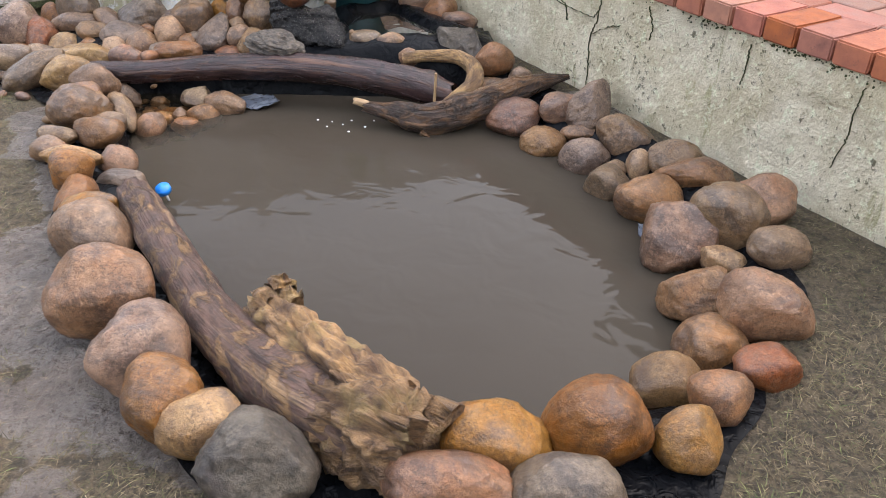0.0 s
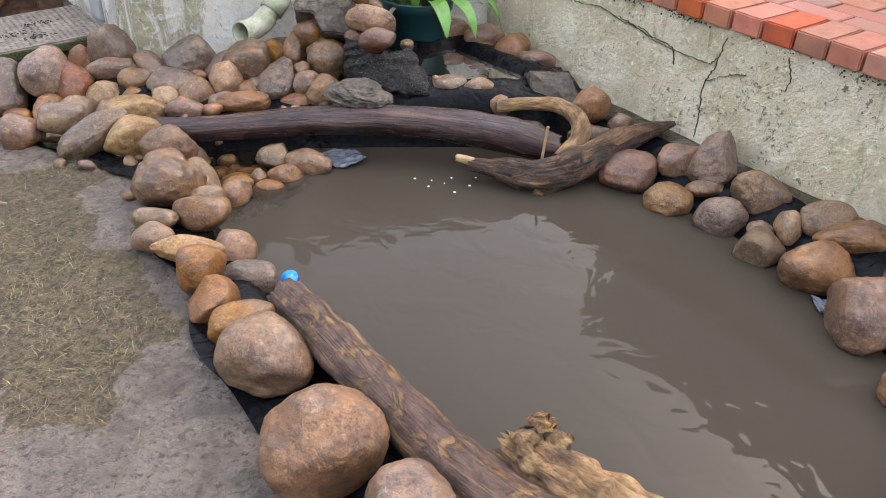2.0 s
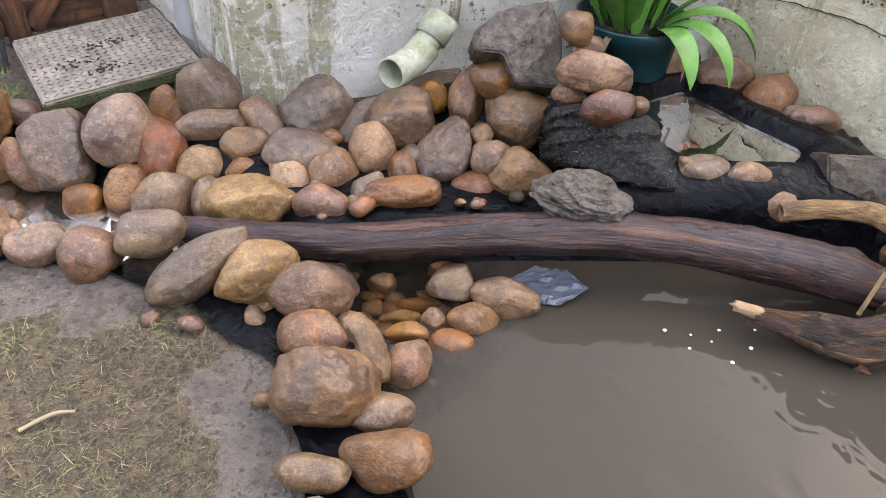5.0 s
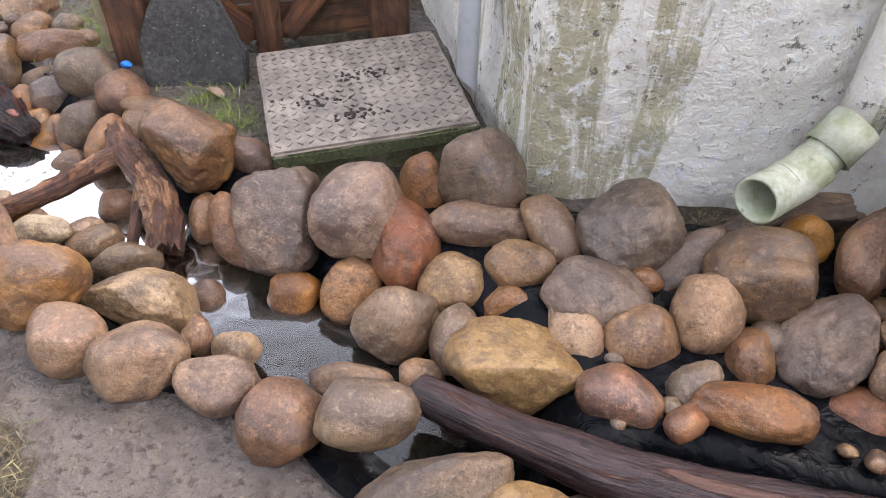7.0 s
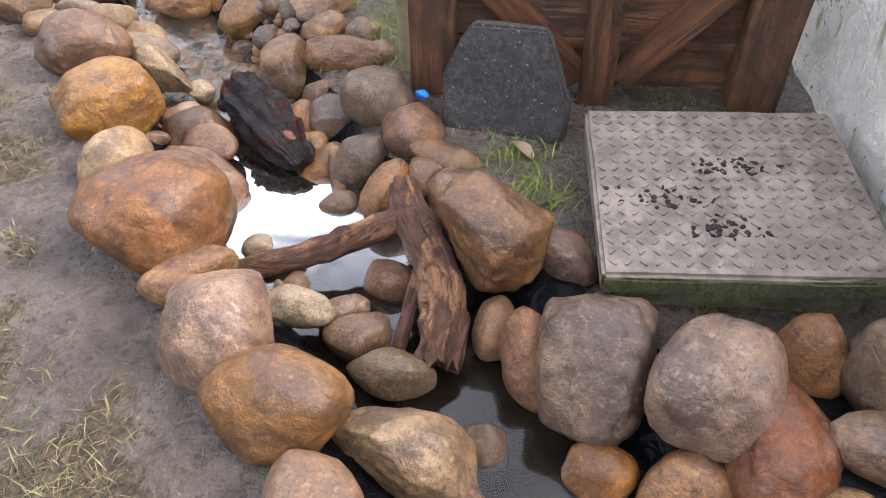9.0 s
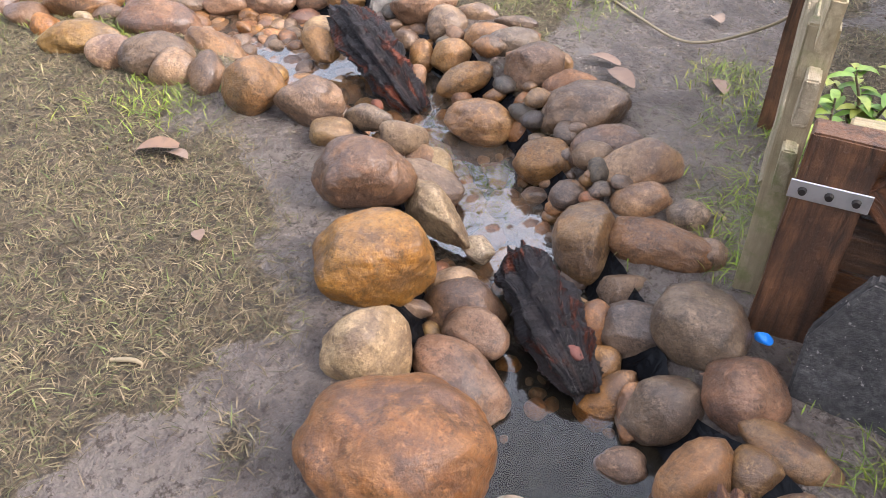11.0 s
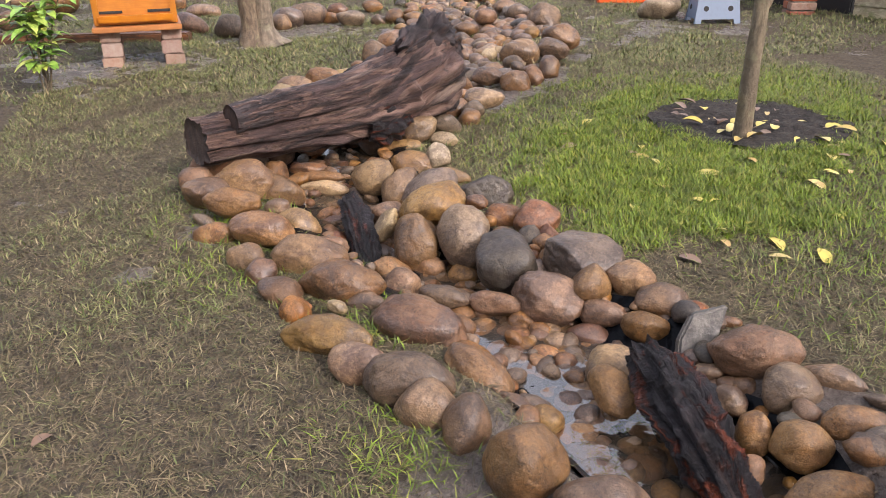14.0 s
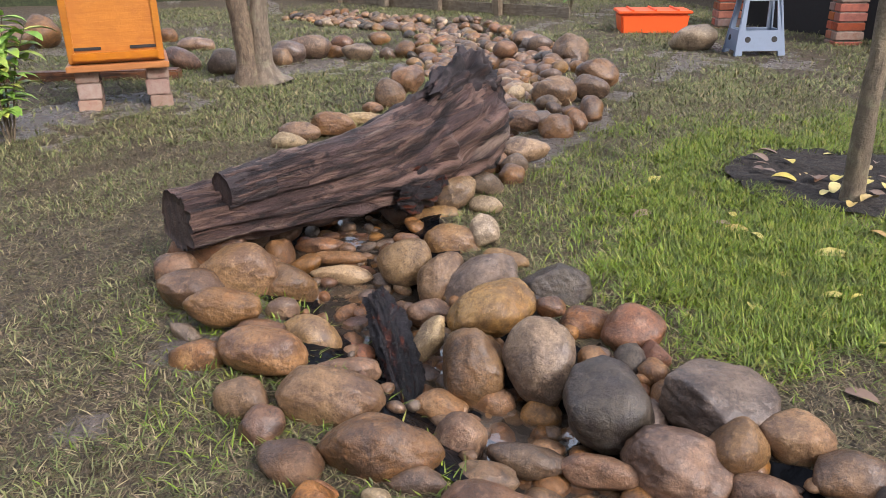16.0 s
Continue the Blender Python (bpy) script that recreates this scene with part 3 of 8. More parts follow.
STREAM = [(-1.569, 3.008, 0.0876, -0.1496), (-1.752, 3.103, 0.1095, -0.146), (-2.007, 3.161, 0.1168, -0.1424), (-2.263, 3.227, 0.1022, -0.1387), (-2.591, 3.343, 0.1168, -0.1351), (-2.884, 3.446, 0.1241, -0.1314),
          (-3.175, 3.592, 0.1095, -0.1278), (-3.467, 3.708, 0.1168, -0.1241), (-3.796, 3.781, 0.1168, -0.1205), (-4.197, 3.738, 0.1752, -0.1132), (-4.526, 3.65, 0.146, -0.1058), (-4.891, 3.504, 0.1168, -0.0949),
          (-5.256, 3.373, 0.1095, -0.0803), (-5.657, 3.329, 0.146, -0.073), (-6.059, 3.373, 0.1606, -0.0657), (-6.497, 3.665, 0.1314, -0.0584), (-7.008, 4.088, 0.1314, -0.0548), (-7.519, 4.365, 0.1825, -0.0511),
          (-8.614, 4.782, 0.292, -0.0438), (-9.563, 5.074, 0.2555, -0.0401), (-11.17, 5.183, 0.219, -0.0365), (-12.04, 4.599, 0.1825, -0.0292), (-13.14, 4.161, 0.146, -0.0219)]
WATER_LEVEL, UPPER_LEVEL = -0.157, 0.0219
LINE = np.array(spline(STREAM, 140))


def inside_distance(x, y, poly):
    """How far inside the outline (x, y) lies; negative outside."""
    p = np.array(poly)
    best, odd = np.full(x.shape, 1e9), np.zeros(x.shape, bool)
    for (x1, y1), (x2, y2) in zip(p, np.roll(p, -1, 0)):
        dx, dy = x2 - x1, y2 - y1
        f = np.clip(((x - x1) * dx + (y - y1) * dy) / (dx * dx + dy * dy), 0, 1)
        best = np.minimum(best, np.hypot(x - x1 - f * dx, y - y1 - f * dy))
        odd ^= ((y1 > y) != (y2 > y)) & (x < dx * (y - y1) / (dy if dy else 1e-9) + x1)
    return np.where(odd, best, -best)


def stream_distance(x, y):
    """Distance to the water's edge of the stream (negative over water) and its level there."""
    best, level = np.full(x.shape, 1e9), np.zeros(x.shape)
    for cx, cy, hw, z in LINE[::2] if x.size > 100000 else LINE:
        d = np.hypot(x - cx, y - cy) - hw
        level = np.where(d < best, z, level)
        best = np.minimum(best, d)
    return best, level


def step(a, b, v):
    f = np.clip((v - a) / (b - a), 0, 1)
    return f * f * (3 - 2 * f)


def ripple(x, y, s, seed=0.0):
    """Cheap smooth unevenness."""
    return (np.sin(x * s + 1.3 * np.sin(y * s * 0.7 + seed)) + np.sin(y * s * 1.13 + 1.7 * np.sin(x * s * 0.61 + seed + 2)) + np.sin((x + y) * s * 0.8 + seed * 3)) / 3


def lawn(x, y):
    return -0.0599 - 0.006 * np.clip(x, -16, 3)


def land(x, y):
    """Height of the ground, the pond's basin and the stream's bed."""
    z = lawn(x, y) + 0.005 * ripple(x, y, 9) + 0.003 * ripple(x, y, 31, 1) + 0.02 * ripple(x, y, 1.1, 4) * step(1.5, 6, np.hypot(x + 2, y - 3))
    # the heap and the terrace of the upper pool
    heap = np.exp(-((y - 3.446 - 0.1 * (x + 1.2)) / 0.17) ** 2) * step(-1.898, -1.606, x) * (1 - step(-0.146, 0.219, x))
    z = z + 0.035 * heap
    up = inside_distance(x, y, UPPER)
    z = np.where(up > -0.22, np.maximum(z, UPPER_LEVEL - 0.02 + 0.05 * step(-0.2, -0.02, up)), z)
    z = z - step(-0.03, 0.1, up) * 0.13
    d, level = stream_distance(x, y)
    bed = level - 0.055 + 0.037 * step(3.869, 4.307, -x) + 0.01 * ripple(x, y, 25, 2)
    z = z + (bed - z) * (1 - step(-0.03, 0.14, d))
    p = inside_distance(x, y, POND)
    w = 0.06 + 0.2 * step(-0.146, 0.511, x)
    z = z + (WATER_LEVEL - 0.04 - z) * step(0, 1, (p + w) / w)
    shelf = np.hypot(x - -1.278, y - 2.847)
    return z - step(0, 0.35, p) * 0.25 * step(0.15, 0.5, shelf)


MUD_WAY = [(-2.409, 3.76), (-3.0, 4.12), (-3.45, 4.42), (-3.85, 4.95), (-4.3, 5.7)]


def muddy(x, y):
    """One on the trodden mud beside the stream and on the path past the tree, zero on grass."""
    best = np.full(x.shape, 1e9)
    for (x1, y1), (x2, y2) in zip(MUD_WAY, MUD_WAY[1:]):
        dx, dy = x2 - x1, y2 - y1
        f = np.clip(((x - x1) * dx + (y - y1) * dy) / (dx * dx + dy * dy), 0, 1)
        best = np.minimum(best, np.hypot(x - x1 - f * dx, y - y1 - f * dy))
    rough = 0.1 * ripple(x, y, 8, 7) + 0.05 * ripple(x, y, 21, 3)
    d, _ = stream_distance(x, y)
    left = y < np.interp(x, LINE[::-1, 0], LINE[::-1, 1])
    bank = left * (1 - step(0.26, 0.42, d + rough)) * step(2.19, 2.628, -x) * (1 - step(3.942, 4.526, -x))
    return np.maximum(1 - step(0.16, 0.34, best + rough), bank)


def patchy(x, y):
    return 0.5 + 0.5 * (0.6 * ripple(x, y, 2.3, 1.0) + 0.4 * ripple(x, y, 7.0, 2.0) + 0.25 * ripple(x, y, 19.0, 5.0))


def cover(x, y):
    """How much of the ground is grown over: nought on trodden mud, one on turf."""
    d, _ = stream_distance(x, y)
    near = np.minimum(d, -inside_distance(x, y, POND))
    bank = y > np.interp(x, LINE[::-1, 0], LINE[::-1, 1])
    p = patchy(x, y) + 0.2 * bank * step(3.9, 4.4, -x) * (1 - step(6.2, 7.0, -x)) + 0.05 * ripple(x, y, 43, 3) + 0.1 * step(2.4, 3.4, -x) + 0.03 * step(4.2, 5.2, -x) - 0.22 * (1 - step(0.15, 0.42, near)) * (1 - step(4.0, 5.0, -x))
    return step(0.38, 0.52, p) * (1 - 0.97 * muddy(x, y))


def wet_zone(x, y):
    """Positive where the liner is laid."""
    d, _ = stream_distance(x, y)
    p = inside_distance(x, y, POND)
    heap = np.minimum(np.minimum(x - -1.825, 0.219 - x), np.minimum(y - 2.993, 3.614 + 0.1 * (x + 1) - y))
    return np.maximum(np.maximum(0.15 - 0.06 * step(2.5, 2.8, -x) * (1 - step(4.4, 4.8, -x)) - d - 0.4 * step(6.57, 7.3, -x), p + 0.225 + 0.115 * (1 - step(1.0, 2.1, y)) + 0.05 * step(-0.9, -0.5, x) * (1 - step(0.9, 1.3, y)) + 0.03 * step(0.073, 0.584, x) - 0.12 * step(0.45, 0.7, x) * (1 - step(1.3, 1.6, y))), np.maximum(heap, inside_distance(x, y, UPPER) + 0.12)) + 0.03 * ripple(x, y, 14)


def axis(fine_from, fine_to, spacing, reach):
    inner = np.arange(fine_from, fine_to, spacing)
    outer = np.cumsum(spacing * 1.25 ** np.arange(1, 60))
    outer = outer[outer < reach]
    return np.concatenate([fine_from - outer[::-1], inner, inner[-1] + outer])


def sheet(name, xs, ys, height, material, keep=None):
    x, y = np.meshgrid(xs, ys)
    z = height(x, y)
    verts = np.stack([x, y, z], -1).reshape(-1, 3)
    i = np.arange(len(xs) * len(ys)).reshape(len(ys), len(xs))
    faces = np.stack([i[:-1, :-1], i[:-1, 1:], i[1:, 1:], i[1:, :-1]], -1)
    if keep is not None:
        k = keep(x, y) > 0
        faces = faces[k[:-1, :-1] & k[:-1, 1:] & k[1:, 1:] & k[1:, :-1]]
        used, back_to = np.unique(faces, return_inverse=True)
        verts, faces = verts[used], back_to.reshape(-1, 4)
        rim = np.bincount(faces.ravel(), minlength=len(verts)) < 4
        px, py = verts[rim, 0], verts[rim, 1]
        for _ in range(2):
            f, gx, gy = keep(px, py), (keep(px + 0.004, py) - keep(px - 0.004, py)) / 0.008, (keep(px, py + 0.004) - keep(px, py - 0.004)) / 0.008
            move = np.clip(f / np.maximum(gx * gx + gy * gy, 0.2), -0.03, 0.03)
            px, py = px - gx * move, py - gy * move
        verts[rim] = np.stack([px, py, height(px, py)], -1)
    return mesh_object(name, verts.tolist(), faces.reshape(-1, 4).tolist(), material)


ground = sheet("ground", axis(-10.5, 1.8, 0.04, 400), axis(0.3, 7.0, 0.04, 400), lambda x, y: land(x, y) - 0.02 * step(0, 0.06, wet_zone(x, y)) + 0.006 * ripple(x, y, 55, 2) * (1 - cover(x, y)), GROUND)
co = np.empty(len(ground.data.vertices) * 3)
ground.data.vertices.foreach_get("co", co)
turf = ground.data.attributes.new("turf", "FLOAT", "POINT")
turf.data.foreach_set("value", cover(co[0::3], co[1::3]))
tagged(ground, "trampled muddy lawn with patches of grass", "ground", kind="structure")
liner = sheet("pond_liner", np.arange(-7.008, 0.949, 0.022), np.arange(0.876, 4.088, 0.022),
              lambda x, y: land(x, y) + 0.006 + 0.006 * np.abs(ripple(x, y, 38, 5)) + 0.01 * np.maximum(0, ripple(x, y, 21, 2)), LINER, wet_zone)
tagged(liner, "creased black plastic pond liner showing between the stones", "pond liner")


def water_sheet(name, poly, grow, level, material):
    c = Vector((sum(p[0] for p in poly) / len(poly), sum(p[1] for p in poly) / len(poly)))
    verts = [(*(Vector(p) + (Vector(p) - c).normalized() * grow), level) for p in poly]
    bm = bmesh.new()
    bm.faces.new([bm.verts.new(v) for v in verts])
    bmesh.ops.triangulate(bm, faces=bm.faces)
    return part(name, bm, material)


tagged(water_sheet("pond_water", POND, 0.06, WATER_LEVEL, POND_WATER), "muddy brown pond water reflecting the sky", "water", kind="structure")
tagged(water_sheet("upper_pool_water", UPPER, 0.03, UPPER_LEVEL, POOL_WATER), "shallow dark water in the upper pool", "water", kind="structure")
rows, faces = [], []
for i, (cx, cy, hw, z) in enumerate(LINE):
    a, b = LINE[max(i - 1, 0)], LINE[min(i + 1, len(LINE) - 1)]
    t = Vector((b[0] - a[0], b[1] - a[1], 0)).normalized()
    s = Vector((-t.y, t.x, 0)) * (hw + 0.05)
    rows += [Vector((cx, cy, z)) - s, Vector((cx, cy, z)) - s * 0.4, Vector((cx, cy, z)) + s * 0.4, Vector((cx, cy, z)) + s]
    if i:
        k = 4 * i
        faces += [(k - 4, k - 3, k + 1, k), (k - 3, k - 2, k + 2, k + 1), (k - 2, k - 1, k + 3, k + 2)]
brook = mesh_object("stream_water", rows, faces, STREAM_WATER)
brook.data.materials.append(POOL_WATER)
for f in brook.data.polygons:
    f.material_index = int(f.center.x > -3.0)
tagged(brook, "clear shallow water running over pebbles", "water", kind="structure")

# ---- house, walls, terrace ----
U, N = Vector((0.521, -0.8535, 0)), Vector((0.8535, 0.521, 0))
CORNER, INNER = Vector((-1.606, 3.599, 0)), Vector((-0.0876, 3.913, 0))
SIDE = Vector((-0.521, 0.8535, 0))
PORCH_TOP, HOUSE_TOP = 0.7738, 5.0


def wall(name, a, b, z0, z1, thick, material, label, cuts=0.06, relief=0.012, out=None):
    """An upright slab whose front runs from a to b; its front is uneven."""
    a, b = Vector((a[0], a[1], 0)), Vector((b[0], b[1], 0))
    t = (b - a).normalized()
    n = Vector((t.y, -t.x, 0)) if out is None else out
    nx, nz = max(2, int((b - a).length / cuts)), max(2, int(min(z1 - z0, 1.2) / cuts))
    verts, faces = [], []
    for j in range(nz + 1):
        for i in range(nx + 1):
            p = a + (b - a) * i / nx + Vector((0, 0, z0 + (z1 - z0) * (j / nz) ** (1.0 if z1 - z0 < 1.3 else 1.9)))
            edge = 0 if i in (0, nx) else 1
            verts.append(p + n * edge * relief * (noise.noise(p * 3.5) + 0.5 * noise.noise(p * 11)))
    for j in range(nz):
        for i in range(nx):
            q = j * (nx + 1) + i
            faces.append((q, q + 1, q + nx + 2, q + nx + 1))
    k = len(verts)
    verts += [a - n * thick + Vector((0, 0, z0)), b - n * thick + Vector((0, 0, z0)), b - n * thick + Vector((0, 0, z1)), a - n * thick + Vector((0, 0, z1))]
    top = nz * (nx + 1)
    faces += [(k + 1, k, k + 3, k + 2), tuple(range(top, top + nx + 1)) + (k + 2, k + 3), tuple(reversed(range(nx + 1))) + (k, k + 1),
              tuple(j * (nx + 1) for j in range(nz, -1, -1)) + (k, k + 3), tuple(j * (nx + 1) + nx for j in range(nz + 1)) + (k + 2, k + 1)]
    return tagged(mesh_object(name, verts, faces, material, False), label, "wall", kind="structure")


WALL_TOP = 0.3686
END = INNER + U * 4.6
wall("wall_terrace", INNER, END, -0.219, WALL_TOP, 0.25, WALL_CREAM, "cracked cream rendered retaining wall with green algae", 0.045)
wall("wall_house", CORNER, INNER + N * 0.05, -0.219, PORCH_TOP, 0.25, WALL_WHITE, "flaking whitewashed porch wall stained green", 0.04, 0.018)
wall("wall_side", CORNER + SIDE * 4.0, CORNER, -0.219, PORCH_TOP, 0.25, WALL_WHITE, "flaking whitewashed side wall of the porch", 0.06, 0.018)
bm = bmesh.new()
bm.faces.new([bm.verts.new(p + Vector((0, 0, PORCH_TOP + 0.003))) for p in (CORNER, INNER + N * 0.05, INNER + N * 4, CORNER + SIDE * 4 + N * 4, CORNER + SIDE * 4)])
tagged(part("porch_floor", bm, CONCRETE), "flat concrete top of the raised porch", "floor", kind="structure")
wall("wall_porch_end", INNER + N * 0.06, INNER + N * 4, WALL_TOP - 0.05, PORCH_TOP, 0.2, WALL_WHITE, "plain whitewashed side of the porch above the terrace", 0.3)
# unseen tall house, placed to shade the pond and mirror in its water
wall("wall_main", INNER + N * 4 - U * 2.3, INNER + N * 4 + U * 9, -0.219, HOUSE_TOP, 0.25, WALL_WHITE, "plain whitewashed wall of an unseen tall house, placed to block the sun and mirror in the pond", 0.4)
wall("wall_gable", INNER + N * 9 - U * 2.3, INNER + N * 4 - U * 2.3, -0.219, HOUSE_TOP, 0.25, WALL_WHITE, "plain whitewashed gable of the unseen tall house, placed to block the sun", 0.4)
# unseen dark walls added all round to block light from the low sky
for name, a, b in (("wall_boundary_near", (-15, -2.6), (5, -2.6)), ("wall_boundary_right", (5, -2.6), (5, 1.0)), ("wall_boundary_far", (-16, 9.5), (-16, -2.6)), ("wall_boundary_lawn", (-4.5, 9.8), (-16, 9.5))):
    wall(name, b, a, -0.3, 1.7, 0.1, SCREEN_DARK, "unseen tall dark wall round the garden, added to cut low sky light", 0.5)
# terrace body
bm = bmesh.new()
q = [INNER + N * 0.252 + U * 0.05, END + N * 0.252, END + N * 3.95, INNER + N * 3.95 + U * 0.05]
lo, hi = [bm.verts.new(p + Vector((0, 0, -0.219))) for p in q], [bm.verts.new(p + Vector((0, 0, WALL_TOP - 0.002))) for p in q]
bm.faces.new(hi)
for i in range(4):
    bm.faces.new((lo[i], lo[(i + 1) % 4], hi[(i + 1) % 4], hi[i]))
terrace = tagged(part("terrace", bm, MOSSY), "brick-paved terrace above the pond", "terrace", kind="structure")

# ---- stones ----
def stone_mesh(shape, size, seed, level):
    """A worn stone: a ball pressed flat on a few sides and roughened, scaled to its half sizes."""
    rng = random.Random(seed)
    bm = bmesh.new()
    bmesh.ops.create_icosphere(bm, subdivisions=level, radius=1)
    off = Vector((rng.uniform(-50, 50), rng.uniform(-50, 50), rng.uniform(-50, 50)))
    count, low, high, keep = {"r": (7, 0.7, 0.95, 0.24), "h": (3, 0.8, 0.95, 0.4), "a": (9, 0.6, 0.85, 0.14), "b": (7, 0.62, 0.78, 0.25), "s": (8, 0.5, 0.8, 0.05)}[shape]
    planes = []
    if shape == "b":
        planes = [(Vector(d) + Vector((rng.uniform(-0.2, 0.2), rng.uniform(-0.2, 0.2), rng.uniform(-0.2, 0.2)))).normalized() for d in ((1, 0, 0), (-1, 0, 0), (0, 1, 0), (0, -1, 0), (0, 0, 1), (0, 0, -1))]
    while len(planes) < count:
        planes.append(Vector((rng.gauss(0, 1), rng.gauss(0, 1), rng.gauss(0, 1))).normalized())
    cut = [(n, rng.uniform(low, high)) for n in planes]
    chips = [(Vector((rng.gauss(0, 1), rng.gauss(0, 1), rng.gauss(0, 1))).normalized(), rng.uniform(0.2, 0.55), rng.uniform(0.015, 0.07)) for _ in range(4)]
    soft = {"r": 0.16, "h": 0.16, "a": 0.05, "b": 0.08, "s": 0.03}[shape]
    lump = {"r": 0.2, "h": 0.3, "a": 0.12, "b": 0.1, "s": 0.1}[shape]
    for v in bm.verts:
        d = v.co.normalized()
        r = 1 + lump * noise.noise(d * 1.1 + off) + 0.05 * noise.noise(d * 2.7 + off)
        if shape == "h":
            r -= 0.34 * math.exp(-(((d - Vector((0.1, -0.95, -0.3))).length / 0.45) ** 2)) + 0.2 * math.exp(-(((d - Vector((-0.9, 0.5, 0))).length / 0.6) ** 2))
        for n, w, h in chips:
            r -= h * max(0.0, 1 - ((d - n).length / w) ** 2) ** 2
        p = d * r
        for n, h in cut:
            e = p.dot(n) - h
            if e > -0.5:
                p -= n * (0.5 * (e + math.sqrt(e * e + soft * soft))) * (1 - keep)
        fine = 0.026 if shape in "rh" else 0.042
        p += d * (fine * noise.noise(p * 6 + off) + 0.5 * fine * noise.noise(p * 14 + off))
        if shape == "s":
            p += d * 0.05 * (noise.noise(Vector((p.x * 1.2, p.y * 1.2, p.z * 11)) + off))
        v.co = p
    lo = [min(v.co[i] for v in bm.verts) for i in range(3)]
    hi = [max(v.co[i] for v in bm.verts) for i in range(3)]
    for v in bm.verts:
        v.co = Vector([((v.co[i] - lo[i]) / (hi[i] - lo[i]) * 2 - 1) * size[i] for i in range(3)])
    return bm


PLACES = {"pond": "on the pond's edge", "shelf": "in the shallow water of the pond", "heap": "in the heap by the house", "stream": "beside the stream", "upstream": "beside the upper stream", "far": "at the far bend of the stream"}
KINDS = {"r": "rounded", "h": "heart-shaped", "a": "angular", "b": "blocky", "s": "layered"}
stone_count = 0
FILLED = []


def stone(place, colour, shape, at, size, turn):
    global stone_count
    stone_count += 1
    big = max(size)
    name = "boulder" if big > 0.085 else "stone"
    level = 3 if place == "far" or big < 0.035 else 5 if big > 0.085 else 4
    ob = part(name, stone_mesh(shape, size, stone_count, level), STONE[colour], smooth=True)
    ob.matrix_world = pose(*at, *turn)
    FILLED.append((*at, (size[0] + size[1] + size[2]) / 3))
    how = "large" if big > 0.11 else "small" if big < 0.035 else ""
    words = " ".join(w for w in (how, KINDS[shape], COLOURS[colour], name, PLACES[place]) if w)
    return tagged(ob, words, "stone", "stones " + PLACES[place])


# pond
stone("pond", "O", "r", (-0.969, 1.794, 0.002), (0.080, 0.057, 0.064), (-123, -9, -3))
stone("pond", "B", "r", (0.197, 3.053, -0.004), (0.084, 0.068, 0.072), (-122, -1, -9))
stone("pond", "G", "r", (0.301, 2.990, -0.048), (0.049, 0.039, 0.041), (-122, -1, -9))
stone("pond", "B", "r", (0.195, 2.985, -0.100), (0.095, 0.043, 0.054), (-122, -1, -9))
stone("pond", "B", "r", (0.360, 2.939, -0.075), (0.042, 0.025, 0.031), (-122, -1, -9))
stone("pond", "B", "r", (-1.318, 2.735, 0.001), (0.094, 0.069, 0.068), (48, -2, 1))
stone("pond", "B", "r", (-1.302, 2.613, -0.012), (0.075, 0.060, 0.059), (48, -2, 1))
stone("pond", "B", "a", (-1.264, 2.464, 0.012), (0.109, 0.085, 0.084), (48, -9, 8))
stone("pond", "P", "r", (-1.198, 2.652, -0.081), (0.089, 0.043, 0.045), (31, 39, -47))
stone("pond", "T", "r", (-1.157, 2.429, -0.029), (0.067, 0.044, 0.044), (48, -2, 1))
stone("pond", "G", "r", (-1.308, 2.915, -0.121), (0.088, 0.041, 0.043), (47, 13, -13))
stone("pond", "T", "r", (-1.443, 2.794, 0.006), (0.099, 0.072, 0.071), (45, -20, 18))
stone("pond", "G", "r", (-1.569, 2.804, 0.014), (0.134, 0.059, 0.063), (42, -27, 26))
stone("pond", "R", "r", (0.259, 2.716, -0.112), (0.106, 0.083, 0.081), (55, -0, -3))
stone("pond", "T", "r", (0.358, 2.548, -0.133), (0.086, 0.068, 0.067), (55, -0, -3))
stone("pond", "B", "r", (0.451, 2.710, -0.071), (0.099, 0.066, 0.066), (55, -0, -3))
stone("pond", "G", "a", (0.539, 2.641, -0.032), (0.110, 0.082, 0.081), (43, -39, 32))
stone("pond", "B", "r", (0.494, 2.566, -0.099), (0.075, 0.032, 0.034), (55, -0, -3))
stone("pond", "G", "r", (0.489, 2.417, -0.127), (0.092, 0.072, 0.071), (55, -0, -3))
stone("pond", "B", "r", (0.636, 2.466, -0.077), (0.119, 0.077, 0.077), (53, 20, -18))
stone("pond", "P", "r", (0.587, 2.333, -0.119), (0.043, 0.032, 0.031), (55, -0, -3))
stone("pond", "T", "r", (0.645, 2.279, -0.082), (0.042, 0.058, 0.041), (55, -0, -3))
stone("pond", "G", "a", (0.540, 2.238, -0.128), (0.079, 0.072, 0.070), (55, -0, -3))
stone("pond", "B", "r", (0.640, 2.092, -0.106), (0.108, 0.088, 0.086), (55, -0, -3))
stone("pond", "B", "r", (0.761, 2.271, -0.049), (0.095, 0.062, 0.062), (55, -0, -3))
stone("pond", "B", "r", (0.799, 2.159, -0.054), (0.131, 0.066, 0.068), (55, 4, -6))
stone("pond", "B", "r", (0.801, 1.875, -0.028), (0.111, 0.102, 0.099), (55, -0, -3))
stone("pond", "B", "r", (0.916, 1.921, -0.006), (0.100, 0.082, 0.080), (55, -0, -3))
stone("pond", "B", "b", (0.672, 1.866, -0.102), (0.105, 0.109, 0.101), (55, -0, -3))
stone("pond", "B", "r", (0.895, 1.712, -0.029), (0.088, 0.064, 0.063), (55, -0, -3))
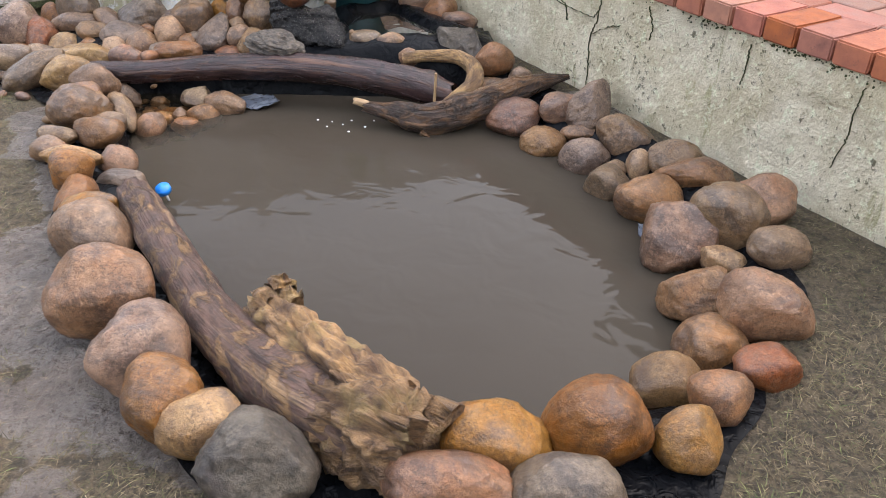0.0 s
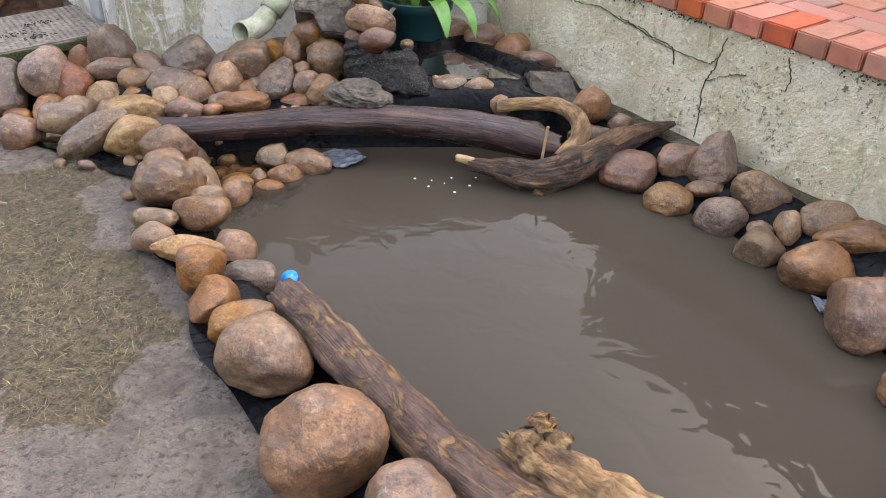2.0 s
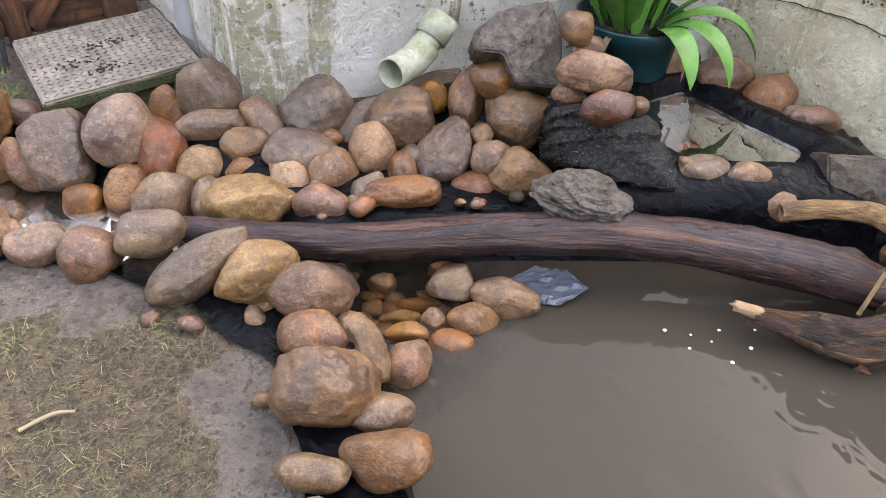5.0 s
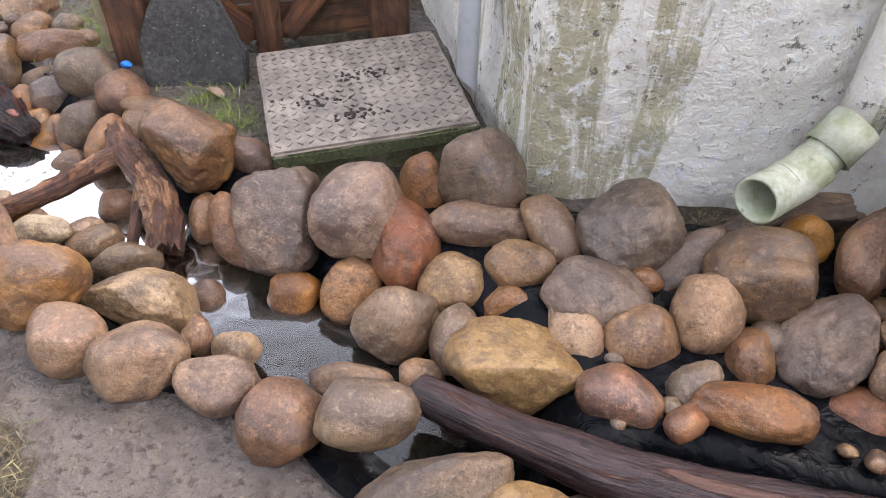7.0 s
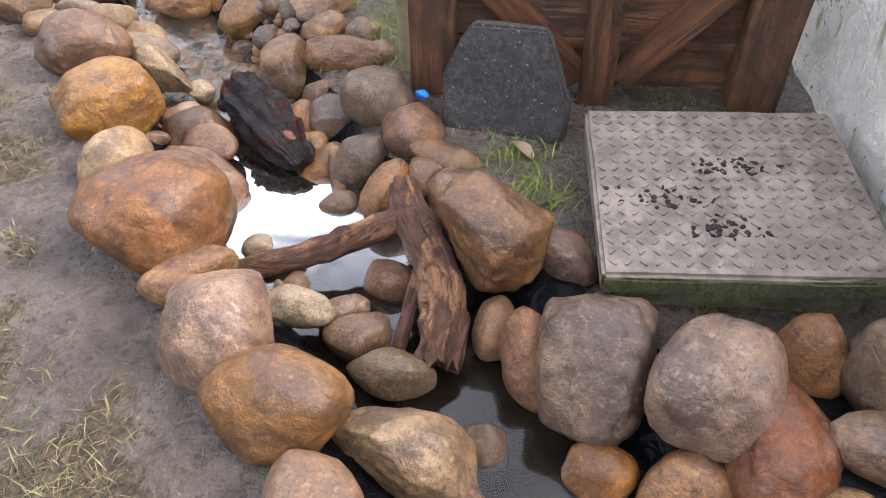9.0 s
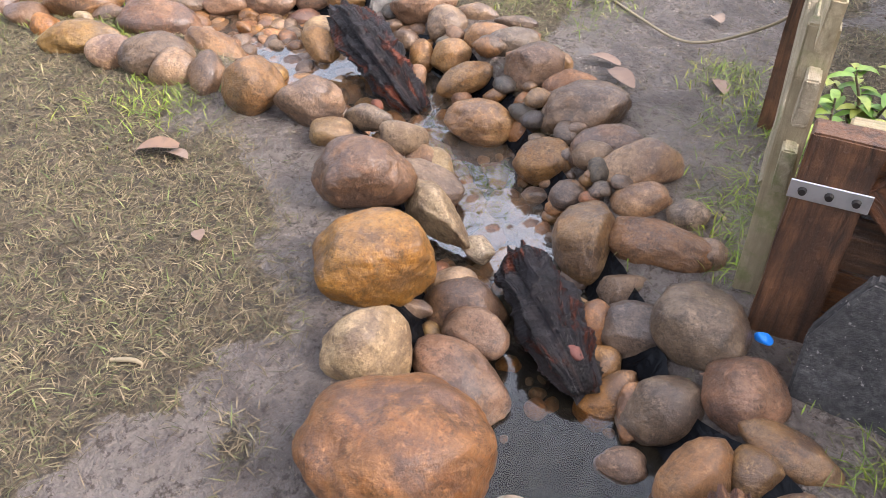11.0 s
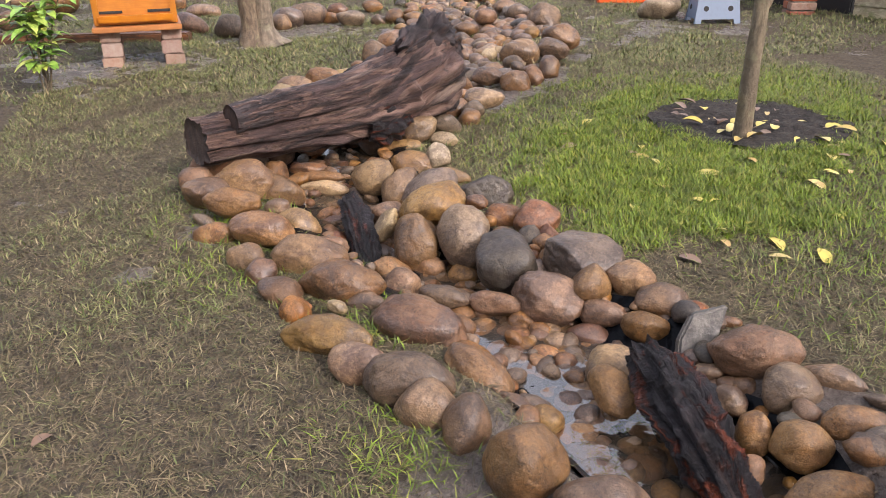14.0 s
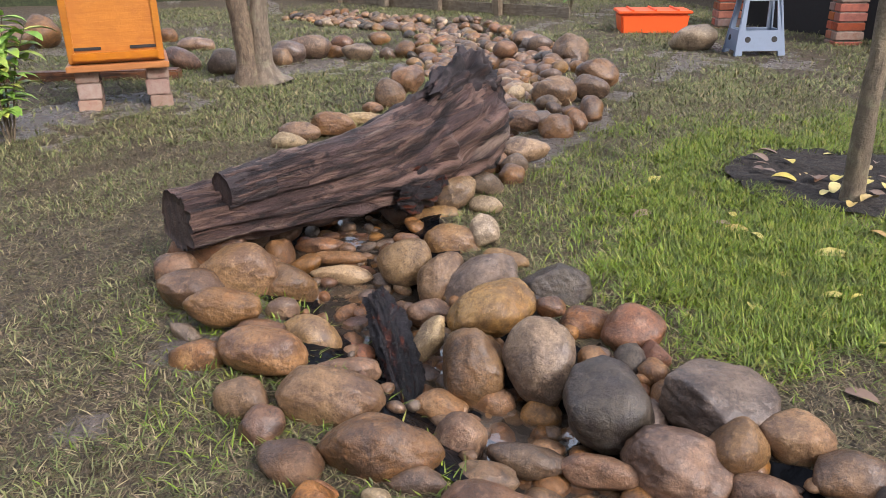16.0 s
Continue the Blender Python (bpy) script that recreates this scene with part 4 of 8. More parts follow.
stone("pond", "P", "a", (0.770, 1.745, -0.098), (0.069, 0.045, 0.045), (54, 16, -14))
stone("pond", "O", "a", (0.663, 1.610, -0.113), (0.102, 0.083, 0.081), (55, -0, -3))
stone("pond", "B", "r", (0.765, 1.438, -0.012), (0.112, 0.094, 0.092), (55, -0, -3))
stone("pond", "B", "r", (0.640, 1.392, -0.102), (0.090, 0.087, 0.084), (43, -39, 32))
stone("pond", "R", "r", (0.704, 1.246, -0.030), (0.072, 0.058, 0.057), (55, -0, -3))
stone("pond", "O", "r", (0.573, 1.146, -0.024), (0.068, 0.059, 0.057), (55, -0, -3))
stone("pond", "T", "r", (0.501, 1.260, -0.099), (0.078, 0.078, 0.074), (55, -0, -3))
stone("pond", "O", "r", (0.472, 1.029, -0.013), (0.067, 0.067, 0.064), (55, -0, -3))
stone("pond", "O", "r", (0.299, 1.037, 0.004), (0.111, 0.099, 0.096), (55, -0, -3))
stone("pond", "O", "r", (0.105, 1.010, -0.013), (0.113, 0.080, 0.079), (55, -0, -3))
stone("pond", "R", "r", (0.009, 0.901, -0.024), (0.121, 0.074, 0.075), (55, -0, -3))
stone("pond", "G", "r", (0.223, 0.898, -0.015), (0.113, 0.072, 0.072), (55, -0, -3))
stone("pond", "D", "a", (-0.316, 0.924, 0.018), (0.108, 0.087, 0.085), (54, 16, -14))
stone("pond", "T", "r", (-0.455, 1.023, 0.005), (0.085, 0.066, 0.065), (53, -16, 9))
stone("pond", "O", "r", (-0.538, 1.073, 0.019), (0.080, 0.090, 0.078), (55, -0, -3))
stone("pond", "B", "h", (-0.618, 1.207, 0.033), (0.097, 0.105, 0.094), (55, -0, -3))
stone("pond", "O", "r", (-0.764, 1.387, 0.042), (0.125, 0.111, 0.108), (55, -0, -3))
stone("pond", "B", "r", (-0.904, 1.669, 0.016), (0.108, 0.095, 0.092), (55, -0, -3))
stone("pond", "O", "a", (-1.051, 1.904, -0.011), (0.063, 0.066, 0.061), (55, -0, -3))
stone("pond", "O", "r", (-1.094, 2.001, 0.018), (0.063, 0.063, 0.060), (55, -0, -3))
stone("pond", "G", "r", (-0.994, 2.075, -0.075), (0.087, 0.057, 0.057), (55, -0, -3))
stone("pond", "B", "r", (-1.038, 2.185, -0.049), (0.062, 0.058, 0.056), (55, -0, -3))
stone("pond", "T", "r", (-1.147, 2.119, 0.002), (0.099, 0.038, 0.041), (55, -0, -3))
stone("pond", "B", "r", (-1.144, 2.319, -0.015), (0.085, 0.056, 0.056), (55, -0, -3))
stone("pond", "B", "r", (-1.256, 2.196, -0.010), (0.062, 0.046, 0.046), (55, -0, -3))
stone("pond", "T", "r", (-1.271, 2.294, -0.012), (0.072, 0.034, 0.036), (55, -0, -3))
# shelf
stone("shelf", "R", "a", (-1.017, 3.001, -0.170), (0.043, 0.024, 0.030), (-132, 5, -6))
stone("shelf", "O", "r", (-1.141, 2.902, -0.182), (0.026, 0.022, 0.023), (-132, -2, 1))
stone("shelf", "B", "r", (-1.174, 2.950, -0.178), (0.039, 0.033, 0.034), (-132, -2, 1))
stone("shelf", "O", "r", (-0.874, 2.860, -0.136), (0.088, 0.052, 0.053), (48, 9, -9))
stone("shelf", "O", "r", (-0.950, 2.806, -0.161), (0.067, 0.048, 0.048), (48, -2, 1))
stone("shelf", "O", "r", (-1.007, 2.743, -0.178), (0.059, 0.042, 0.042), (48, -2, 1))
stone("shelf", "R", "r", (-1.106, 2.653, -0.141), (0.064, 0.052, 0.051), (34, -37, 40))
stone("shelf", "T", "a", (-1.002, 2.916, -0.134), (0.064, 0.050, 0.049), (48, -2, 1))
stone("shelf", "O", "r", (-1.110, 2.767, -0.160), (0.053, 0.029, 0.030), (48, -2, 1))
stone("shelf", "P", "r", (-1.045, 2.817, -0.167), (0.036, 0.032, 0.031), (48, -2, 1))
stone("shelf", "P", "r", (-1.128, 2.836, -0.178), (0.052, 0.020, 0.022), (48, -2, 1))
stone("shelf", "O", "r", (-1.083, 2.881, -0.181), (0.063, 0.020, 0.022), (48, -2, 1))
# heap
stone("heap", "O", "r", (-1.043, 3.533, 0.035), (0.049, 0.051, 0.047), (-132, -9, 8))
stone("heap", "B", "r", (0.053, 3.426, 0.034), (0.086, 0.045, 0.056), (-122, -1, -9))
stone("heap", "B", "r", (-0.150, 3.074, -0.010), (0.058, 0.048, 0.050), (-122, -1, -9))
stone("heap", "G", "a", (-1.060, 3.622, 0.012), (0.138, 0.048, 0.060), (-133, -7, 23))
stone("heap", "B", "r", (-0.949, 3.651, 0.008), (0.040, 0.029, 0.032), (-132, -1, 17))
stone("heap", "G", "b", (-2.073, 3.348, -0.051), (0.092, 0.116, 0.090), (47, -1, 23))
stone("heap", "P", "r", (-1.905, 3.372, 0.007), (0.097, 0.101, 0.093), (47, -1, 23))
stone("heap", "O", "r", (-1.807, 3.513, -0.006), (0.055, 0.070, 0.054), (47, -1, 23))
stone("heap", "G", "r", (-1.676, 3.503, 0.056), (0.093, 0.098, 0.089), (47, -1, 23))
stone("heap", "R", "a", (-1.789, 3.343, -0.026), (0.074, 0.099, 0.073), (47, -1, 23))
stone("heap", "B", "r", (-1.655, 3.408, 0.007), (0.104, 0.051, 0.053), (47, 8, 15))
stone("heap", "T", "r", (-1.515, 3.436, 0.003), (0.084, 0.050, 0.051), (22, 43, -38))
stone("heap", "G", "a", (-1.367, 3.454, 0.039), (0.109, 0.099, 0.096), (47, -1, 23))
stone("heap", "G", "r", (-1.261, 3.434, -0.009), (0.106, 0.055, 0.057), (44, -19, 41))
stone("heap", "Y", "r", (-1.996, 3.238, -0.133), (0.057, 0.048, 0.046), (47, -1, 23))
stone("heap", "O", "r", (-1.880, 3.270, -0.117), (0.068, 0.070, 0.065), (47, -1, 23))
stone("heap", "T", "r", (-1.673, 3.302, -0.063), (0.078, 0.065, 0.063), (47, -1, 23))
stone("heap", "B", "r", (-1.555, 3.339, -0.017), (0.074, 0.054, 0.053), (47, 6, 16))
stone("heap", "T", "r", (-1.757, 3.200, -0.103), (0.088, 0.079, 0.077), (45, -16, 37))
stone("heap", "P", "r", (-1.641, 3.190, -0.091), (0.069, 0.046, 0.046), (14, -46, 93))
stone("heap", "B", "r", (-1.554, 3.282, -0.059), (0.061, 0.046, 0.046), (47, -1, 23))
stone("heap", "G", "r", (-1.409, 3.313, -0.022), (0.104, 0.078, 0.077), (47, -1, 23))
stone("heap", "T", "a", (-1.514, 3.137, -0.069), (0.131, 0.089, 0.089), (47, 10, 13))
stone("heap", "T", "r", (-1.422, 3.223, -0.047), (0.077, 0.052, 0.052), (22, 43, -38))
stone("heap", "T", "r", (-1.307, 3.245, -0.044), (0.074, 0.072, 0.070), (47, -1, 23))
stone("heap", "T", "r", (-1.204, 3.308, -0.009), (0.069, 0.084, 0.067), (47, -1, 23))
stone("heap", "B", "r", (-1.154, 3.393, 0.013), (0.055, 0.080, 0.055), (47, -1, 23))
stone("heap", "G", "a", (-1.213, 3.161, -0.034), (0.057, 0.041, 0.041), (45, -16, 37))
stone("heap", "R", "r", (-1.122, 3.249, -0.036), (0.043, 0.062, 0.042), (47, -1, 23))
stone("heap", "R", "r", (-1.324, 3.104, -0.047), (0.083, 0.060, 0.059), (44, 21, 2))
stone("heap", "B", "r", (-2.171, 3.327, -0.078), (0.085, 0.052, 0.053), (17, 45, -44))
stone("heap", "B", "r", (-2.255, 3.353, -0.091), (0.039, 0.058, 0.039), (47, -1, 23))
stone("heap", "G", "r", (-1.785, 3.041, -0.103), (0.081, 0.039, 0.041), (47, 5, 18))
stone("heap", "O", "r", (-1.680, 3.113, -0.132), (0.047, 0.037, 0.036), (45, 17, 6))
stone("heap", "B", "r", (-1.831, 2.883, -0.019), (0.072, 0.070, 0.067), (47, -1, 23))
stone("heap", "T", "r", (-1.698, 2.903, 0.027), (0.083, 0.058, 0.058), (47, -1, 23))
stone("heap", "P", "r", (-1.967, 2.910, -0.018), (0.075, 0.052, 0.052), (47, 5, 18))
stone("heap", "B", "r", (-2.113, 2.908, -0.012), (0.085, 0.068, 0.066), (47, 5, 18))
stone("heap", "B", "r", (-2.253, 2.914, -0.014), (0.070, 0.068, 0.066), (47, -1, 23))
stone("heap", "T", "a", (-2.222, 3.064, -0.057), (0.116, 0.068, 0.069), (47, 8, 15))
stone("heap", "P", "r", (-2.101, 3.049, -0.098), (0.044, 0.030, 0.030), (12, 46, -51))
stone("heap", "T", "r", (-2.019, 3.046, -0.101), (0.048, 0.035, 0.035), (47, -1, 23))
stone("heap", "T", "r", (-2.166, 3.183, -0.143), (0.038, 0.038, 0.037), (47, -1, 23))
stone("heap", "G", "r", (-2.347, 3.185, -0.102), (0.076, 0.043, 0.044), (47, -1, 23))
stone("heap", "B", "a", (-2.334, 3.447, 0.011), (0.104, 0.094, 0.091), (47, 10, 13))
stone("heap", "B", "r", (-2.231, 3.510, -0.021), (0.080, 0.046, 0.047), (42, 24, -2))
stone("heap", "R", "r", (-1.181, 3.559, -0.030), (0.096, 0.034, 0.037), (47, -5, 27))
stone("heap", "B", "r", (-1.132, 3.391, 0.046), (0.099, 0.090, 0.087), (48, -2, 1))
stone("heap", "G", "a", (-1.009, 3.302, -0.005), (0.104, 0.078, 0.077), (23, -44, 57))
stone("heap", "R", "r", (-0.937, 3.503, 0.057), (0.102, 0.059, 0.060), (14, -47, 71))
stone("heap", "O", "r", (-0.881, 3.429, 0.150), (0.062, 0.057, 0.055), (48, -2, 1))
stone("heap", "B", "r", (-0.801, 3.378, 0.056), (0.094, 0.089, 0.086), (48, -2, 1))
stone("heap", "B", "r", (-0.910, 3.309, 0.046), (0.034, 0.031, 0.030), (48, -2, 1))
stone("heap", "B", "r", (-0.887, 3.252, 0.011), (0.056, 0.049, 0.047), (48, -2, 1))
stone("heap", "B", "r", (-0.804, 3.214, -0.017), (0.091, 0.075, 0.074), (48, -2, 1))
stone("heap", "R", "r", (-0.937, 3.216, -0.064), (0.071, 0.051, 0.050), (48, -2, 1))
stone("heap", "R", "r", (-1.123, 3.125, -0.013), (0.102, 0.046, 0.049), (48, -2, 1))
stone("heap", "B", "r", (-0.679, 3.380, 0.323), (0.047, 0.047, 0.045), (48, -2, 1))
stone("heap", "P", "r", (-0.638, 3.279, 0.250), (0.099, 0.053, 0.055), (48, 4, -4))
stone("heap", "R", "r", (-0.615, 3.186, 0.204), (0.072, 0.045, 0.046), (48, -2, 1))
stone("heap", "B", "r", (-0.692, 3.293, 0.184), (0.046, 0.032, 0.032), (47, 13, -13))
stone("heap", "B", "r", (-0.628, 3.419, 0.250), (0.045, 0.039, 0.038), (48, -2, 1))
stone("heap", "O", "r", (-0.497, 3.307, 0.144), (0.027, 0.027, 0.026), (48, -2, 1))
stone("heap", "B", "a", (-0.328, 3.720, 0.068), (0.149, 0.067, 0.071), (48, 4, -4))
stone("heap", "B", "r", (-0.134, 3.647, 0.065), (0.095, 0.062, 0.062), (48, -2, 1))
stone("heap", "B", "r", (-0.033, 3.536, 0.050), (0.084, 0.070, 0.069), (48, -2, 1))
stone("heap", "T", "r", (-0.344, 3.166, 0.032), (0.076, 0.047, 0.047), (48, -2, 1))
stone("heap", "B", "r", (-0.230, 3.141, 0.032), (0.065, 0.043, 0.043), (48, -2, 1))
stone("heap", "B", "r", (-0.104, 3.227, -0.008), (0.053, 0.030, 0.031), (48, -2, 1))
stone("heap", "P", "r", (-0.386, 3.110, -0.028), (0.055, 0.039, 0.039), (48, -2, 1))
stone("heap", "O", "r", (-0.298, 3.114, -0.027), (0.055, 0.035, 0.035), (37, 33, -37))
stone("heap", "G", "r", (-0.218, 3.112, -0.027), (0.053, 0.041, 0.040), (45, 20, -20))
stone("heap", "T", "r", (-0.461, 3.102, -0.033), (0.058, 0.029, 0.030), (48, -2, 1))
stone("heap", "O", "r", (-0.123, 3.145, -0.028), (0.037, 0.052, 0.037), (48, -2, 1))
# stream
stone("stream", "P", "r", (-2.506, 3.249, -0.114), (0.050, 0.028, 0.035), (-133, 0, 47))
stone("stream", "P", "a", (-3.156, 3.369, -0.091), (0.040, 0.023, 0.029), (-133, 0, 47))
stone("stream", "P", "r", (-2.979, 3.616, -0.102), (0.034, 0.051, 0.040), (-137, -21, 68))
stone("stream", "Y", "r", (-2.888, 3.582, -0.122), (0.044, 0.036, 0.038), (-137, -21, 68))
stone("stream", "T", "r", (-3.793, 3.570, -0.053), (0.018, 0.022, 0.018), (-129, 1, 58))
stone("stream", "P", "r", (-3.576, 3.618, -0.123), (0.039, 0.039, 0.037), (-129, 1, 58))
stone("stream", "T", "r", (-3.936, 4.061, -0.095), (0.027, 0.021, 0.022), (-129, 1, 58))
stone("stream", "B", "r", (-3.863, 4.162, -0.029), (0.067, 0.026, 0.033), (-129, 1, 58))
stone("stream", "B", "r", (-2.393, 2.998, -0.003), (0.107, 0.084, 0.082), (45, -16, 37))
stone("stream", "T", "a", (-2.441, 3.215, -0.110), (0.057, 0.050, 0.049), (47, -1, 23))
stone("stream", "W", "r", (-2.546, 3.184, -0.070), (0.069, 0.037, 0.038), (47, -1, 23))
stone("stream", "P", "r", (-2.549, 3.026, 0.008), (0.087, 0.103, 0.085), (47, -1, 23))
stone("stream", "B", "r", (-2.561, 3.637, -0.043), (0.082, 0.036, 0.038), (47, 6, 16))
stone("stream", "O", "r", (-2.619, 3.517, -0.079), (0.051, 0.072, 0.050), (47, -1, 23))
stone("stream", "B", "r", (-2.661, 3.661, -0.032), (0.068, 0.063, 0.061), (47, -1, 23))
stone("stream", "G", "r", (-2.793, 3.709, -0.022), (0.081, 0.075, 0.072), (47, -1, 23))
stone("stream", "G", "a", (-2.889, 3.668, -0.094), (0.064, 0.059, 0.057), (47, -1, 23))
stone("stream", "B", "r", (-3.113, 3.748, -0.079), (0.091, 0.067, 0.067), (22, 43, -38))
stone("stream", "B", "r", (-2.985, 3.826, -0.045), (0.109, 0.054, 0.056), (47, -1, 23))
stone("stream", "G", "r", (-2.739, 3.580, -0.095), (0.073, 0.058, 0.057), (27, -40, 73))
stone("stream", "O", "r", (-2.826, 3.552, -0.131), (0.065, 0.037, 0.038), (27, -40, 73))
stone("stream", "R", "r", (-2.483, 3.361, -0.125), (0.057, 0.043, 0.043), (47, -1, 23))
stone("stream", "B", "r", (-3.047, 3.437, -0.090), (0.068, 0.045, 0.045), (47, -1, 23))
stone("stream", "B", "r", (-2.814, 3.232, -0.030), (0.059, 0.072, 0.058), (47, -1, 23))
stone("stream", "O", "r", (-2.825, 3.138, 0.025), (0.135, 0.118, 0.115), (47, 4, 46))
stone("stream", "O", "r", (-3.225, 3.338, 0.002), (0.114, 0.093, 0.091), (47, 1, 50))
stone("stream", "B", "r", (-3.448, 3.442, 0.021), (0.108, 0.075, 0.074), (47, 1, 50))
stone("stream", "W", "r", (-3.064, 3.231, -0.020), (0.074, 0.069, 0.066), (47, 1, 50))
stone("stream", "B", "r", (-2.980, 3.357, -0.097), (0.098, 0.055, 0.057), (42, 25, 24))
stone("stream", "B", "r", (-3.118, 3.462, -0.110), (0.080, 0.063, 0.062), (43, 22, 28))
stone("stream", "P", "r", (-2.689, 3.091, -0.012), (0.086, 0.050, 0.051), (47, -7, 56))
stone("stream", "B", "r", (-3.809, 3.495, 0.000), (0.085, 0.062, 0.062), (47, 1, 50))
stone("stream", "T", "r", (-3.692, 3.492, -0.026), (0.052, 0.043, 0.042), (47, 1, 50))
stone("stream", "P", "r", (-3.616, 3.636, -0.052), (0.059, 0.041, 0.041), (47, 1, 50))
stone("stream", "G", "r", (-3.750, 3.616, -0.053), (0.064, 0.034, 0.035), (47, 8, 43))
stone("stream", "Y", "r", (-3.633, 3.868, -0.095), (0.093, 0.064, 0.064), (47, 1, 50))
stone("stream", "B", "r", (-3.383, 3.864, -0.075), (0.071, 0.056, 0.055), (47, 1, 50))
stone("stream", "G", "r", (-3.434, 4.020, -0.016), (0.113, 0.073, 0.073), (45, -18, 67))
stone("stream", "B", "r", (-3.300, 3.968, -0.031), (0.090, 0.051, 0.052), (47, -7, 56))
stone("stream", "T", "r", (-3.193, 3.961, -0.020), (0.098, 0.056, 0.057), (47, -8, 58))
stone("stream", "T", "r", (-3.113, 3.894, -0.035), (0.063, 0.043, 0.043), (47, 1, 50))
stone("stream", "T", "r", (-2.922, 3.871, -0.035), (0.040, 0.035, 0.034), (47, 1, 50))
stone("stream", "G", "r", (-3.023, 3.929, -0.037), (0.042, 0.037, 0.036), (47, 1, 50))
stone("stream", "G", "a", (-2.962, 3.727, -0.086), (0.062, 0.035, 0.035), (47, 1, 50))
stone("stream", "R", "r", (-2.940, 3.615, -0.103), (0.038, 0.060, 0.038), (47, 1, 50))
stone("stream", "O", "r", (-2.773, 3.553, -0.113), (0.027, 0.051, 0.028), (47, 1, 50))
stone("stream", "T", "r", (-2.562, 3.583, -0.075), (0.045, 0.058, 0.044), (47, 1, 50))
stone("stream", "B", "r", (-2.452, 3.534, -0.031), (0.059, 0.068, 0.057), (47, 1, 50))
stone("stream", "B", "r", (-2.721, 3.480, -0.135), (0.042, 0.030, 0.029), (47, 1, 50))
stone("stream", "W", "a", (-2.747, 3.278, -0.115), (0.030, 0.026, 0.025), (47, 1, 50))
stone("stream", "Y", "r", (-2.694, 3.275, -0.125), (0.053, 0.019, 0.021), (47, 1, 50))
stone("stream", "P", "r", (-2.607, 3.241, -0.100), (0.025, 0.025, 0.024), (47, 1, 50))
stone("stream", "P", "r", (-2.622, 3.216, -0.100), (0.013, 0.018, 0.013), (47, 1, 50))
stone("stream", "W", "r", (-2.648, 3.179, -0.100), (0.027, 0.018, 0.018), (47, 1, 50))
stone("stream", "T", "r", (-2.723, 3.214, -0.100), (0.021, 0.014, 0.014), (47, 1, 50))
stone("stream", "G", "r", (-3.299, 3.889, -0.097), (0.058, 0.036, 0.037), (46, -14, 63))
stone("stream", "B", "r", (-3.241, 3.878, -0.078), (0.031, 0.031, 0.030), (47, 1, 50))
stone("stream", "G", "r", (-3.335, 3.814, -0.130), (0.044, 0.029, 0.029), (47, 1, 50))
stone("stream", "B", "r", (-3.902, 4.092, -0.030), (0.073, 0.043, 0.044), (55, 1, 60))
stone("stream", "G", "r", (-3.815, 4.109, -0.021), (0.080, 0.049, 0.050), (55, 1, 60))
stone("stream", "G", "r", (-3.935, 4.212, -0.026), (0.066, 0.021, 0.024), (54, 5, 57))
stone("stream", "B", "r", (-3.791, 3.930, -0.060), (0.083, 0.042, 0.043), (53, -15, 72))
stone("stream", "B", "a", (-3.657, 4.053, -0.009), (0.074, 0.067, 0.065), (55, 1, 60))
stone("stream", "B", "r", (-3.541, 4.079, -0.026), (0.076, 0.048, 0.049), (55, 1, 60))
stone("stream", "B", "r", (-3.654, 4.148, -0.020), (0.038, 0.025, 0.025), (41, 40, 25))
stone("stream", "B", "r", (-3.813, 4.088, -0.082), (0.028, 0.028, 0.027), (55, 1, 60))
stone("stream", "B", "r", (-3.744, 4.011, -0.086), (0.041, 0.033, 0.032), (55, 1, 60))
stone("stream", "B", "r", (-3.731, 4.053, -0.089), (0.018, 0.023, 0.018), (55, 1, 60))
stone("stream", "B", "r", (-3.692, 3.994, -0.109), (0.035, 0.022, 0.022), (55, 1, 60))
stone("stream", "O", "r", (-3.766, 3.905, -0.095), (0.030, 0.024, 0.023), (55, 1, 60))
stone("stream", "B", "r", (-3.588, 3.995, -0.064), (0.049, 0.039, 0.038), (55, 1, 60))
stone("stream", "R", "r", (-3.544, 3.939, -0.108), (0.045, 0.044, 0.042), (55, 1, 60))
stone("stream", "W", "r", (-3.532, 3.669, -0.110), (0.046, 0.058, 0.045), (55, 1, 60))
stone("stream", "T", "r", (-3.172, 3.472, -0.100), (0.050, 0.042, 0.041), (55, 1, 60))
stone("stream", "W", "a", (-3.332, 3.540, -0.055), (0.098, 0.036, 0.052), (-9, 18, 10))
stone("stream", "P", "a", (-3.475, 3.618, -0.085), (0.085, 0.052, 0.034), (-24, 8, 14))
stone("stream", "T", "a", (-3.562, 3.655, -0.085), (0.055, 0.042, 0.030), (10, 12, -8))
stone("stream", "W", "a", (-3.245, 3.585, -0.105), (0.040, 0.026, 0.026), (40, 0, 0))
stone("upstream", "T", "a", (-4.175, 3.700, -0.045), (0.066, 0.02, 0.046), (128, 20, 24))
# upstream
stone("upstream", "B", "r", (-5.688, 2.833, 0.007), (0.061, 0.059, 0.057), (-114, 1, 74))
stone("upstream", "B", "r", (-5.907, 3.046, 0.012), (0.053, 0.048, 0.048), (-114, 1, 74))
stone("upstream", "W", "r", (-4.628, 3.178, 0.003), (0.027, 0.017, 0.020), (-114, 10, 70))
stone("upstream", "B", "r", (-4.574, 3.465, -0.077), (0.055, 0.039, 0.044), (-114, 10, 70))
stone("upstream", "O", "r", (-4.415, 3.454, -0.063), (0.051, 0.039, 0.042), (-114, 1, 74))
stone("upstream", "B", "r", (-4.254, 3.501, -0.097), (0.052, 0.029, 0.036), (-116, 23, 64))
stone("upstream", "G", "r", (-4.252, 3.558, -0.116), (0.048, 0.028, 0.035), (-115, 14, 68))
